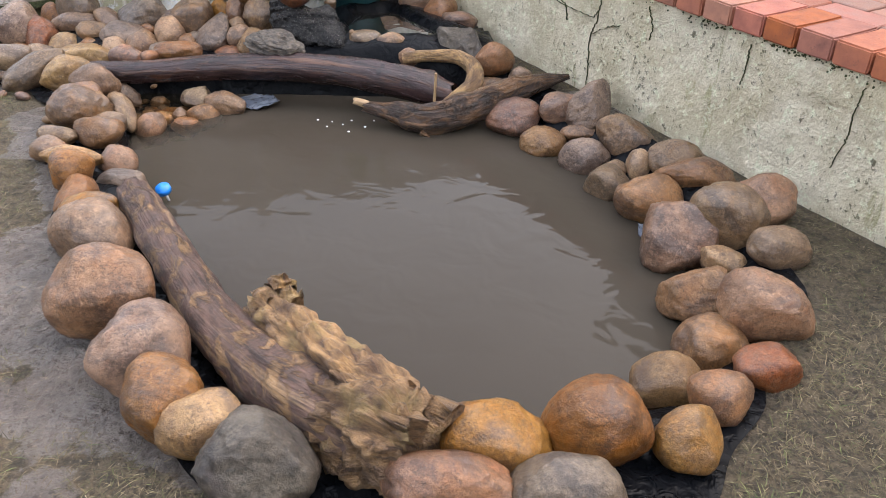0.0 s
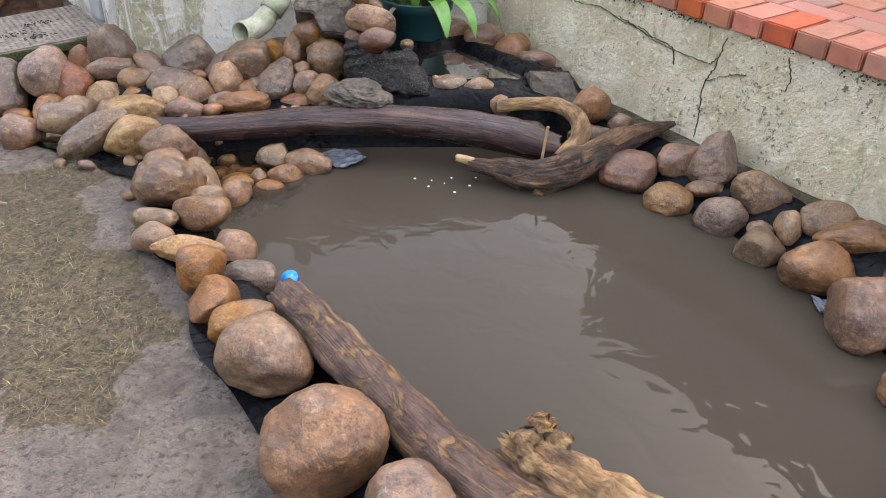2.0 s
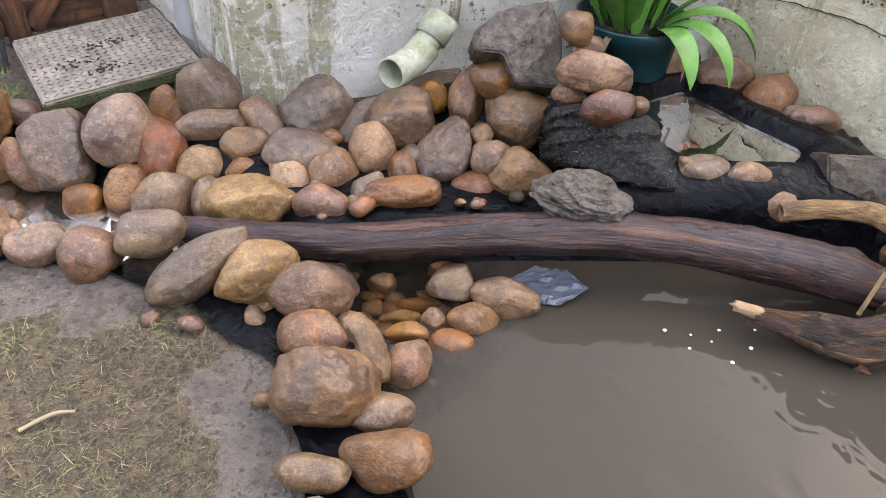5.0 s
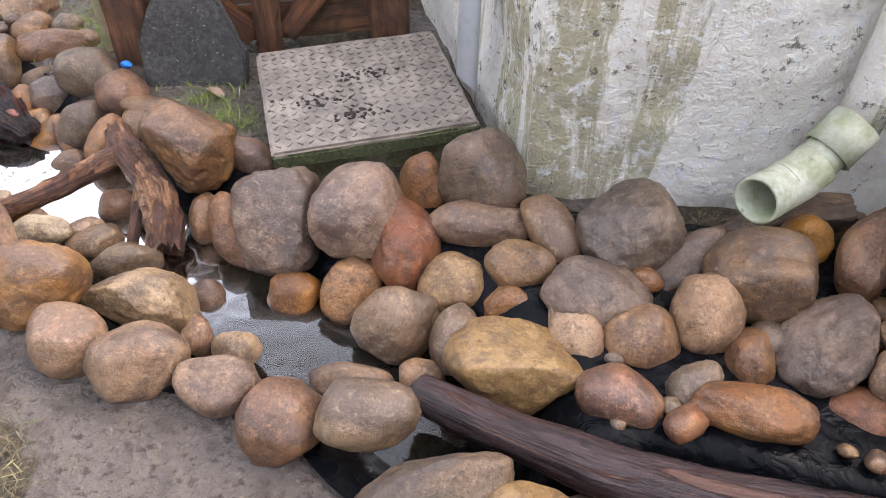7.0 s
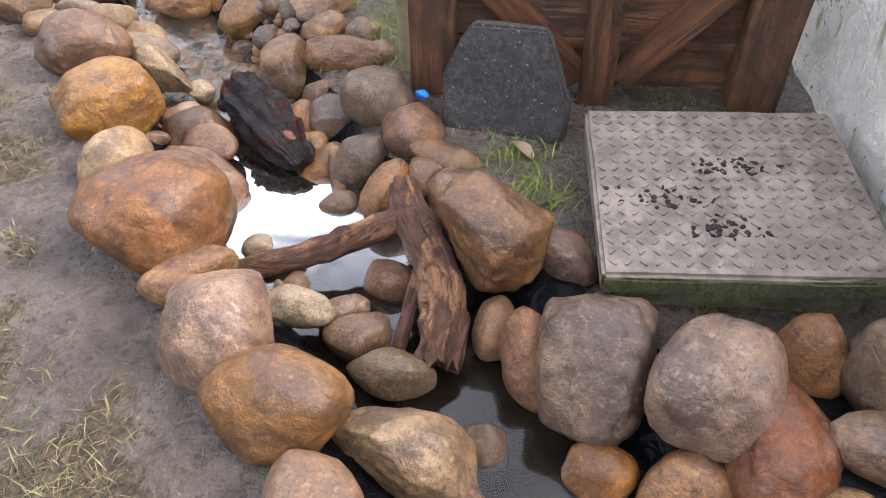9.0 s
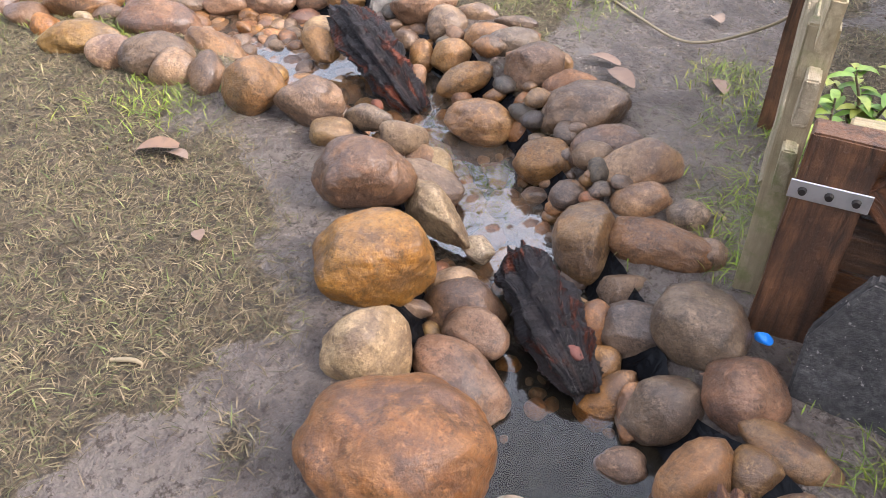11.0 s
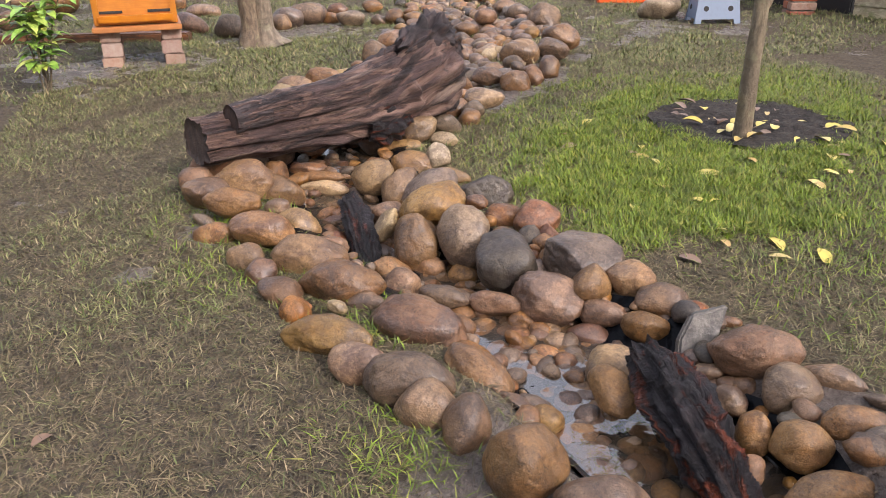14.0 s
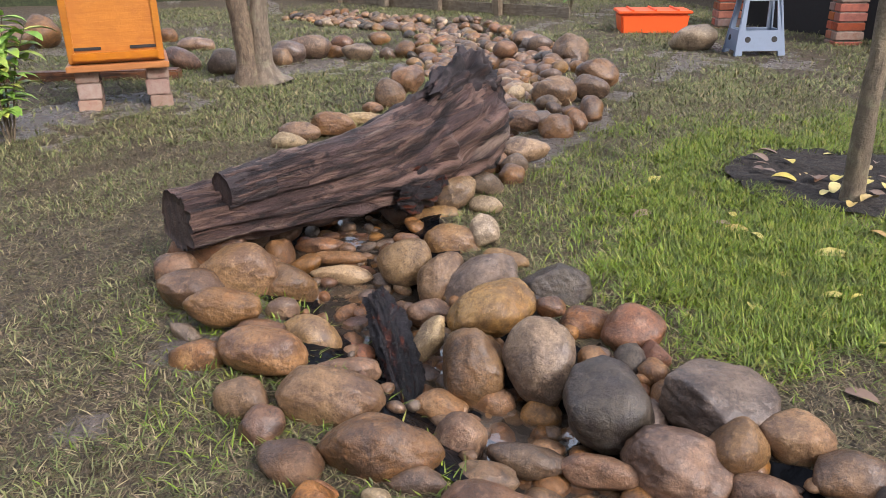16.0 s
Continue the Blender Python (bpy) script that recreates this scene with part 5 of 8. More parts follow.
stone("upstream", "T", "r", (-4.187, 3.557, -0.109), (0.040, 0.038, 0.037), (-114, 1, 74))
stone("upstream", "B", "r", (-5.363, 3.464, -0.058), (0.062, 0.043, 0.049), (-114, 1, 74))
stone("upstream", "R", "a", (-4.941, 3.874, -0.021), (0.036, 0.038, 0.035), (-114, 1, 74))
stone("upstream", "O", "r", (-4.609, 3.664, -0.111), (0.042, 0.035, 0.036), (-114, 1, 74))
stone("upstream", "B", "r", (-4.419, 3.975, -0.052), (0.021, 0.021, 0.020), (-114, 1, 74))
stone("upstream", "G", "r", (-4.348, 3.901, -0.102), (0.043, 0.029, 0.033), (-114, 1, 74))
stone("upstream", "B", "r", (-4.341, 4.097, -0.034), (0.033, 0.017, 0.021), (-114, 1, 74))
stone("upstream", "B", "r", (-4.159, 3.998, -0.092), (0.047, 0.032, 0.037), (-114, 1, 74))
stone("upstream", "O", "r", (-4.050, 3.989, -0.082), (0.021, 0.020, 0.020), (-114, 1, 74))
stone("upstream", "O", "r", (-5.931, 3.247, -0.057), (0.080, 0.030, 0.037), (-114, 1, 74))
stone("upstream", "O", "r", (-6.631, 3.996, 0.025), (0.078, 0.053, 0.061), (-112, 0, 76))
stone("upstream", "O", "r", (-6.476, 3.939, -0.008), (0.079, 0.048, 0.059), (-113, 9, 72))
stone("upstream", "B", "r", (-6.953, 4.176, 0.008), (0.085, 0.050, 0.062), (-112, 0, 76))
stone("upstream", "G", "r", (-6.377, 4.082, 0.018), (0.057, 0.047, 0.049), (-112, 0, 76))
stone("upstream", "T", "r", (-7.194, 4.701, 0.010), (0.048, 0.039, 0.041), (-112, 0, 76))
stone("upstream", "B", "r", (-7.364, 4.515, -0.008), (0.071, 0.049, 0.056), (-112, 0, 76))
stone("upstream", "B", "r", (-7.697, 3.771, 0.007), (0.060, 0.035, 0.044), (-112, 0, 76))
stone("upstream", "B", "r", (-8.164, 4.076, 0.067), (0.106, 0.088, 0.092), (-112, 0, 76))
stone("upstream", "O", "r", (-3.938, 3.406, 0.011), (0.078, 0.078, 0.075), (47, 1, 50))
stone("upstream", "B", "r", (-4.101, 3.351, -0.013), (0.050, 0.066, 0.049), (47, 1, 50))
stone("upstream", "B", "r", (-4.183, 3.299, -0.010), (0.071, 0.059, 0.057), (47, 1, 50))
stone("upstream", "G", "r", (-4.270, 3.279, -0.002), (0.101, 0.061, 0.062), (55, -3, 63))
stone("upstream", "P", "r", (-4.373, 3.186, -0.014), (0.070, 0.052, 0.051), (55, 1, 60))
stone("upstream", "T", "r", (-4.512, 3.139, -0.010), (0.114, 0.054, 0.056), (55, -3, 63))
stone("upstream", "B", "r", (-4.786, 3.047, -0.014), (0.065, 0.044, 0.044), (55, 1, 60))
stone("upstream", "O", "r", (-4.666, 3.078, -0.018), (0.042, 0.041, 0.039), (55, 1, 60))
stone("upstream", "B", "r", (-5.028, 2.978, -0.016), (0.062, 0.047, 0.046), (55, 1, 60))
stone("upstream", "T", "r", (-5.164, 3.022, 0.017), (0.107, 0.055, 0.057), (55, 1, 60))
stone("upstream", "T", "r", (-5.382, 2.948, 0.029), (0.102, 0.051, 0.053), (55, -3, 63))
stone("upstream", "B", "r", (-5.583, 3.103, -0.022), (0.100, 0.063, 0.063), (55, 1, 60))
stone("upstream", "P", "r", (-4.964, 3.142, -0.011), (0.121, 0.070, 0.071), (55, 1, 60))
stone("upstream", "B", "r", (-4.758, 3.210, 0.001), (0.118, 0.066, 0.068), (55, -3, 63))
stone("upstream", "B", "r", (-4.531, 3.362, -0.027), (0.127, 0.069, 0.071), (54, 5, 57))
stone("upstream", "O", "r", (-4.330, 3.451, -0.051), (0.089, 0.049, 0.050), (49, 29, 38))
stone("upstream", "B", "r", (-4.687, 3.259, -0.031), (0.060, 0.032, 0.033), (55, 1, 60))
stone("upstream", "P", "r", (-4.970, 3.606, -0.007), (0.081, 0.102, 0.080), (55, 1, 60))
stone("upstream", "B", "r", (-5.038, 3.478, -0.041), (0.076, 0.092, 0.074), (55, 1, 60))
stone("upstream", "D", "r", (-4.782, 3.678, -0.009), (0.092, 0.098, 0.089), (55, 1, 60))
stone("upstream", "B", "a", (-4.619, 3.733, -0.055), (0.102, 0.076, 0.075), (54, 9, 54))
stone("upstream", "G", "a", (-4.701, 3.878, 0.009), (0.114, 0.082, 0.082), (54, 9, 54))
stone("upstream", "R", "r", (-5.030, 3.868, -0.006), (0.075, 0.069, 0.067), (55, 1, 60))
stone("upstream", "T", "r", (-4.573, 3.953, -0.003), (0.067, 0.054, 0.053), (55, 1, 60))
stone("upstream", "T", "r", (-4.595, 3.846, -0.017), (0.057, 0.057, 0.055), (55, 1, 60))
stone("upstream", "B", "r", (-4.467, 3.988, -0.025), (0.071, 0.051, 0.050), (55, 1, 60))
stone("upstream", "B", "r", (-4.515, 3.852, -0.063), (0.066, 0.038, 0.038), (55, 1, 60))
stone("upstream", "B", "r", (-4.409, 3.909, -0.054), (0.060, 0.040, 0.040), (55, 1, 60))
stone("upstream", "B", "r", (-4.173, 4.048, -0.012), (0.103, 0.065, 0.066), (55, 1, 60))
stone("upstream", "R", "r", (-4.496, 3.805, -0.109), (0.060, 0.034, 0.035), (55, 1, 60))
stone("upstream", "B", "r", (-4.668, 3.607, -0.075), (0.080, 0.034, 0.036), (55, 1, 60))
stone("upstream", "O", "r", (-4.965, 3.499, -0.090), (0.051, 0.037, 0.036), (55, 1, 60))
stone("upstream", "O", "r", (-4.904, 3.589, -0.093), (0.045, 0.037, 0.036), (55, 1, 60))
stone("upstream", "G", "r", (-4.738, 3.487, -0.073), (0.080, 0.034, 0.036), (55, 1, 60))
stone("upstream", "T", "a", (-4.313, 3.777, -0.099), (0.063, 0.067, 0.061), (55, 1, 60))
stone("upstream", "T", "r", (-4.050, 4.050, -0.032), (0.060, 0.060, 0.057), (55, 1, 60))
stone("upstream", "B", "r", (-4.055, 4.157, -0.027), (0.068, 0.034, 0.035), (54, 9, 54))
stone("upstream", "T", "r", (-3.911, 3.969, -0.054), (0.058, 0.052, 0.050), (55, 1, 60))
stone("upstream", "T", "r", (-4.103, 3.940, -0.071), (0.042, 0.034, 0.033), (55, 1, 60))
stone("upstream", "B", "r", (-4.132, 4.004, -0.073), (0.034, 0.026, 0.025), (55, 1, 60))
stone("upstream", "T", "r", (-3.991, 3.922, -0.072), (0.035, 0.048, 0.035), (55, 1, 60))
stone("upstream", "B", "r", (-4.208, 3.958, -0.073), (0.035, 0.026, 0.026), (55, 1, 60))
stone("upstream", "O", "r", (-3.893, 3.850, -0.070), (0.023, 0.031, 0.023), (55, 1, 60))
stone("upstream", "T", "r", (-3.886, 4.047, -0.071), (0.029, 0.024, 0.023), (55, 1, 60))
stone("upstream", "B", "r", (-5.832, 2.915, 0.016), (0.117, 0.082, 0.081), (68, -8, 78))
stone("upstream", "P", "r", (-5.609, 2.996, 0.017), (0.111, 0.087, 0.086), (68, 1, 74))
stone("upstream", "B", "r", (-5.813, 3.115, -0.029), (0.048, 0.056, 0.047), (68, 1, 74))
stone("upstream", "T", "r", (-5.556, 2.870, 0.008), (0.091, 0.061, 0.061), (68, 1, 74))
stone("upstream", "T", "r", (-5.238, 2.884, -0.021), (0.067, 0.046, 0.046), (68, 1, 74))
stone("upstream", "G", "r", (-5.371, 2.856, -0.020), (0.045, 0.022, 0.023), (65, 28, 62))
stone("upstream", "B", "r", (-5.304, 3.028, -0.005), (0.062, 0.029, 0.031), (68, 1, 74))
stone("upstream", "T", "r", (-5.288, 3.145, -0.039), (0.081, 0.060, 0.059), (66, 19, 66))
stone("upstream", "B", "r", (-5.148, 3.190, -0.069), (0.099, 0.045, 0.048), (68, 1, 74))
stone("upstream", "B", "r", (-4.924, 3.009, -0.020), (0.046, 0.046, 0.044), (68, 1, 74))
stone("upstream", "T", "r", (-5.421, 3.090, -0.018), (0.044, 0.035, 0.034), (68, 1, 74))
stone("upstream", "O", "r", (-4.690, 3.085, -0.012), (0.038, 0.023, 0.023), (68, 1, 74))
stone("upstream", "T", "r", (-5.602, 3.452, -0.006), (0.080, 0.071, 0.069), (68, 1, 74))
stone("upstream", "T", "r", (-5.460, 3.521, -0.008), (0.088, 0.064, 0.063), (52, -53, 107))
stone("upstream", "G", "r", (-5.386, 3.611, 0.004), (0.109, 0.069, 0.069), (65, -27, 86))
stone("upstream", "T", "r", (-5.152, 3.560, 0.040), (0.111, 0.067, 0.068), (66, -22, 84))
stone("upstream", "D", "a", (-5.309, 3.781, -0.003), (0.107, 0.068, 0.069), (68, 1, 74))
stone("upstream", "B", "r", (-5.111, 3.793, -0.022), (0.072, 0.052, 0.052), (67, 10, 70))
stone("upstream", "R", "a", (-5.119, 3.697, 0.045), (0.038, 0.026, 0.026), (68, 1, 74))
stone("upstream", "R", "r", (-4.845, 3.834, -0.043), (0.022, 0.037, 0.023), (68, 1, 74))
stone("upstream", "W", "a", (-5.173, 3.412, -0.023), (0.064, 0.035, 0.036), (58, -44, 98))
stone("upstream", "O", "r", (-4.982, 3.385, -0.085), (0.062, 0.040, 0.040), (68, 1, 74))
stone("upstream", "T", "r", (-4.840, 3.387, -0.075), (0.056, 0.056, 0.053), (68, 1, 74))
stone("upstream", "B", "r", (-4.698, 3.392, -0.070), (0.062, 0.040, 0.040), (68, 1, 74))
stone("upstream", "W", "r", (-5.680, 3.281, -0.055), (0.094, 0.031, 0.035), (68, 1, 74))
stone("upstream", "O", "r", (-5.770, 3.185, -0.049), (0.056, 0.031, 0.032), (67, -18, 82))
stone("upstream", "O", "r", (-5.801, 3.292, -0.051), (0.087, 0.023, 0.027), (68, 1, 74))
stone("upstream", "B", "r", (-5.788, 3.504, -0.012), (0.042, 0.023, 0.024), (68, 1, 74))
stone("upstream", "T", "r", (-6.077, 3.737, 0.032), (0.091, 0.065, 0.064), (67, -18, 82))
stone("upstream", "T", "r", (-6.021, 3.659, -0.035), (0.093, 0.042, 0.045), (68, -4, 76))
stone("upstream", "W", "r", (-5.994, 3.834, -0.004), (0.060, 0.038, 0.038), (68, 1, 74))
stone("upstream", "W", "r", (-5.718, 3.734, 0.018), (0.048, 0.053, 0.046), (68, 1, 74))
stone("upstream", "T", "r", (-5.744, 3.638, -0.021), (0.096, 0.061, 0.062), (68, 1, 74))
stone("upstream", "T", "r", (-5.541, 3.740, -0.010), (0.071, 0.032, 0.034), (67, 10, 70))
stone("upstream", "G", "r", (-6.186, 3.889, 0.015), (0.082, 0.045, 0.046), (66, 19, 66))
stone("upstream", "O", "r", (-6.453, 4.015, 0.008), (0.070, 0.062, 0.060), (68, 1, 74))
stone("upstream", "T", "r", (-6.720, 4.108, 0.016), (0.086, 0.040, 0.042), (68, 1, 74))
stone("upstream", "P", "r", (-6.508, 4.182, 0.038), (0.102, 0.056, 0.058), (68, 1, 74))
stone("upstream", "B", "r", (-6.282, 4.036, 0.002), (0.052, 0.052, 0.050), (68, 1, 74))
stone("upstream", "B", "r", (-6.880, 4.485, 0.014), (0.087, 0.072, 0.070), (68, 1, 74))
stone("upstream", "B", "r", (-7.535, 4.754, 0.051), (0.129, 0.095, 0.094), (68, 1, 74))
stone("upstream", "G", "r", (-7.547, 4.980, 0.066), (0.110, 0.076, 0.075), (68, 1, 74))
stone("upstream", "B", "r", (-7.157, 4.793, 0.030), (0.063, 0.078, 0.062), (68, 1, 74))
stone("upstream", "G", "r", (-8.867, 5.465, 0.075), (0.134, 0.125, 0.121), (68, 1, 74))
stone("upstream", "B", "r", (-7.806, 5.152, 0.100), (0.131, 0.088, 0.088), (66, 19, 66))
stone("upstream", "B", "r", (-6.979, 4.632, 0.021), (0.054, 0.060, 0.052), (68, 1, 74))
stone("upstream", "B", "r", (-6.995, 4.360, 0.039), (0.088, 0.053, 0.054), (68, 1, 74))
stone("upstream", "G", "r", (-7.318, 4.348, -0.015), (0.083, 0.048, 0.049), (68, 1, 74))
stone("upstream", "W", "r", (-7.114, 3.264, 0.005), (0.084, 0.042, 0.044), (68, 1, 74))
stone("upstream", "T", "r", (-7.248, 3.330, 0.009), (0.105, 0.053, 0.055), (68, 1, 74))
stone("upstream", "T", "r", (-7.257, 3.494, 0.035), (0.112, 0.059, 0.061), (68, 1, 74))
stone("upstream", "W", "r", (-7.416, 3.659, 0.011), (0.112, 0.037, 0.042), (68, 1, 74))
stone("upstream", "B", "r", (-7.830, 3.895, 0.039), (0.089, 0.096, 0.086), (68, 1, 74))
# added dark stones that block bright water and darken the gap under the log
stone("upstream", "G", "r", (-6.02, 3.13, -0.005), (0.085, 0.07, 0.06), (0, 0, 20))
stone("upstream", "B", "r", (-6.16, 3.28, -0.005), (0.09, 0.07, 0.06), (0, 5, 60))
stone("upstream", "G", "r", (-6.26, 3.45, 0.0), (0.085, 0.075, 0.065), (4, 0, 100))
stone("upstream", "B", "r", (-6.38, 3.60, 0.005), (0.09, 0.07, 0.06), (0, -4, 140))
stone("upstream", "G", "r", (-6.12, 3.55, -0.03), (0.07, 0.06, 0.05), (0, 0, 30))
# far
stone("far", "G", "r", (-9.587, 3.497, 0.072), (0.135, 0.091, 0.106), (-112, 0, 76))
stone("far", "G", "r", (-9.744, 3.678, 0.076), (0.175, 0.094, 0.118), (-112, 0, 76))
stone("far", "B", "r", (-10.195, 4.000, 0.043), (0.102, 0.063, 0.076), (-112, 0, 76))
stone("far", "B", "r", (-9.714, 3.870, 0.034), (0.081, 0.054, 0.063), (-112, 0, 76))
stone("far", "G", "r", (-9.536, 4.015, 0.047), (0.124, 0.066, 0.083), (-112, 0, 76))
stone("far", "B", "r", (-9.517, 4.244, 0.028), (0.071, 0.049, 0.056), (-112, 0, 76))
stone("far", "B", "r", (-9.486, 4.375, 0.053), (0.080, 0.076, 0.074), (-112, 0, 76))
stone("far", "B", "r", (-9.409, 4.520, 0.045), (0.084, 0.066, 0.071), (-112, 0, 76))
stone("far", "B", "r", (-10.294, 4.339, 0.045), (0.099, 0.065, 0.076), (-112, 0, 76))
stone("far", "B", "r", (-11.119, 1.307, 0.101), (0.189, 0.120, 0.143), (-112, 0, 76))
stone("far", "B", "r", (-11.246, 1.543, 0.130), (0.153, 0.153, 0.145), (-112, 0, 76))
stone("far", "B", "r", (-10.123, 1.349, 0.076), (0.139, 0.096, 0.110), (-112, 0, 76))
stone("far", "P", "r", (-10.518, 2.826, 0.049), (0.156, 0.068, 0.085), (-112, 0, 76))
stone("far", "G", "r", (-9.248, 3.028, 0.072), (0.113, 0.093, 0.098), (-112, 0, 76))
stone("far", "B", "r", (-9.516, 2.746, 0.071), (0.146, 0.075, 0.094), (-115, 23, 65))
stone("far", "B", "r", (-9.498, 3.445, 0.047), (0.082, 0.069, 0.071), (-112, 0, 76))
stone("far", "B", "r", (-11.221, 2.574, 0.052), (0.084, 0.074, 0.075), (-112, 0, 76))
stone("far", "B", "r", (-9.299, 5.120, 0.046), (0.098, 0.067, 0.077), (-112, 0, 76))
stone("far", "B", "r", (-8.894, 4.828, 0.019), (0.095, 0.054, 0.067), (-112, 0, 76))
stone("far", "B", "r", (-9.751, 5.454, 0.052), (0.106, 0.072, 0.083), (-112, 0, 76))
stone("far", "G", "r", (-9.433, 5.457, 0.053), (0.106, 0.073, 0.084), (-112, 0, 76))
stone("far", "W", "r", (-9.05, 6.6, 0.091), (0.181, 0.109, 0.133), (-112, 0, 76))

# ---- logs and driftwood ----
tube([(-1.66, 3.03, -0.062, 0.033), (-1.445, 2.985, -0.054, 0.04), (-1.256, 2.962, -0.045, 0.046), (-0.876, 2.964, -0.0182, 0.0511), (-0.4964, 2.942, -0.0109, 0.0584), (-0.146, 2.869, -0.0365, 0.0657), (0.0219, 2.832, -0.073, 0.0548)],
     WET_LOG, "fallen_log", 90, 30, 0.12, 0.1, [(0.27, 4.0, 0.5), (0.27, 0.6, 0.2), (0.6, 1.2, 0.12), (0.9, 2.0, 0.2)], 3, None, "", 0.5, 9, 0.06, 30.0)
tagged(bpy.data.objects["fallen_log"], "long wet dark log lying across the pond's head", "log")

root = empty("driftwood_root", (0, 2.701, -0.0876))


def local(points, origin):
    return [(p[0] - origin[0], p[1] - origin[1], p[2] - origin[2], p[3]) for p in points]


tube(local([(-0.3066, 2.752, -0.0876, 0.0219), (-0.219, 2.73, -0.0949, 0.0328), (-0.073, 2.686, -0.1022, 0.0511), (0.0949, 2.737, -0.0803, 0.0569), (0.2409, 2.825, -0.0511, 0.0482), (0.365, 2.876, -0.0328, 0.0365), (0.4891, 2.927, -0.0219, 0.0088)], root.location),
     DRIFTWOOD, "trunk", 70, 36, 0.22, 0.2, [(0.7, 1.4, 0.35), (0.35, 5.0, 0.4)], 8, root, "grey weathered root with a pointed tip", 0.9, 16, 0.16, 34.0)
tube(local([(-0.1752, 3.022, 0.0073, 0.0219), (-0.073, 3.015, 0.0219, 0.0248), (0.0438, 2.993, 0.0256, 0.0292), (0.1095, 2.92, 0.0073, 0.0321), (0.1022, 2.832, -0.0365, 0.0365), (0.0146, 2.745, -0.0803, 0.0365)], root.location),
     STUMP_WOOD, "bent_limb", 36, 18, 0.15, 0.12, [(0.7, 1.0, 0.3)], 12, root, "pale bent limb with a cut end", 0.3, 12, 0.12, 30.0)
tube(local([(-0.292, 2.752, -0.0803, 0.0146), (-0.3504, 2.774, -0.0766, 0.0124)], root.location), CUT_WOOD, "split_end", 8, 12, 0.2, 0.3, (), 5, root, "splintered yellow end grain", 2.0)
tube(local([(-0.0438, 2.774, -0.1022, 0.0058), (-0.0365, 2.767, 0.0438, 0.0047)], root.location), CUT_WOOD, "upright_twig", 12, 8, 0.1, 0.1, (), 4, root)
tube(local([(-0.0876, 2.657, -0.146, 0.0146), (-0.0438, 2.628, -0.1752, 0.0058)], root.location), DRIFTWOOD, "rootlet", 8, 8, 0.2, 0.2, (), 6, root)
tagged(root, "gnarled driftwood root with a curved limb at the water's edge", "driftwood")

trunk = empty("driftwood_log", (-0.4672, 1.27, 0))
tube(local([(-0.8724, 1.88, 0.0146, 0.0496), (-0.7446, 1.686, 0.0146, 0.054), (-0.6132, 1.482, 0.0109, 0.0569), (-0.4818, 1.299, 0.0037, 0.0621), (-0.3358, 1.153, 0, 0.0766), (-0.219, 1.073, -0.004, 0.086), (-0.13, 1.022, -0.012, 0.088)], trunk.location),
     BARK_LOG, "stem", 90, 30, 0.12, 0.12, [(0.1, 1.8, 0.25), (0.2, 0.3, 0.15), (0.45, 1.0, 0.2)], 21, trunk, "stem with peeling brown bark", 0.3, 14, 0.12, 40.0)
tube(local([(-0.405, 1.372, 0.03, 0.034), (-0.35, 1.30, 0.036, 0.052), (-0.27, 1.205, 0.032, 0.06), (-0.18, 1.115, 0.028, 0.066), (-0.09, 1.06, 0.022, 0.07)], trunk.location),
     STUMP_WOOD, "stub", 90, 56, 0.3, 0.28, [(0.05, 1.2, 0.5), (0.5, 1.6, 0.2)], 23, trunk, "broken stub of pale split wood", 0.8, 20, 0.3, 45.0)
tube(local([(-0.21, 1.07, 0.004, 0.088), (-0.14, 1.03, 0.004, 0.1), (-0.075, 0.995, 0.0, 0.102), (-0.035, 0.975, 0.0, 0.088)], trunk.location),
     STUMP_WOOD, "torn_end", 70, 72, 0.26, 0.3, (), 29, trunk, "ragged torn end of pale fibrous wood", 1.1, 22, 0.36, 46.0)
for i, (p, d) in enumerate((((-0.3577, 1.358, 0.0876), (0.0, 0.01, 0.02)), ((-0.3285, 1.314, 0.073), (-0.01, 0.02, 0.02)), ((-0.3796, 1.329, 0.0657), (-0.02, 0.02, 0.015)))):
    a = Vector(p)
    tube(local([(*a, 0.03), (*(a + Vector(d)), 0.017)], trunk.location), STUMP_WOOD, "knob", 10, 14, 0.5, 0.5, (), 40 + i, trunk, "", 1.2, 30)
tagged(trunk, "thick driftwood log with peeling bark and a torn stump end", "log")

branch = empty("forked_branch", (-2.497, 3.402, -0.0584))
tube(local([(-2.72, 3.17, -0.088, 0.021), (-2.62, 3.28, -0.066, 0.024), (-2.54, 3.39, -0.04, 0.026), (-2.50, 3.44, -0.022, 0.026)], branch.location), RED_BRANCH, "limb", 60, 30, 0.16, 0.2, [(0.5, 1.5, 0.4), (0.25, 0.8, 0.4)], 51, branch, "", 0.6, 26, 0.14, 60.0)
tube(local([(-2.552, 3.49, -0.012, 0.026), (-2.506, 3.446, -0.02, 0.034), (-2.44, 3.40, -0.03, 0.036), (-2.376, 3.355, -0.04, 0.037), (-2.325, 3.30, -0.07, 0.038), (-2.3, 3.245, -0.11, 0.038)], branch.location), RED_BRANCH, "main_stem", 70, 36, 0.18, 0.25, [(0.3, 1.2, 0.4), (0.65, 2.2, 0.3)], 55, branch, "", 0.7, 26, 0.14, 60.0)
tube(local([(-2.42, 3.37, -0.05, 0.014), (-2.40, 3.31, -0.08, 0.014), (-2.375, 3.235, -0.12, 0.012)], branch.location), RED_BRANCH, "prong", 22, 12, 0.12, 0.12, (), 58, branch, "orange-brown thin prong")
tagged(branch, "wet reddish forked branch lying across the stream", "branch")

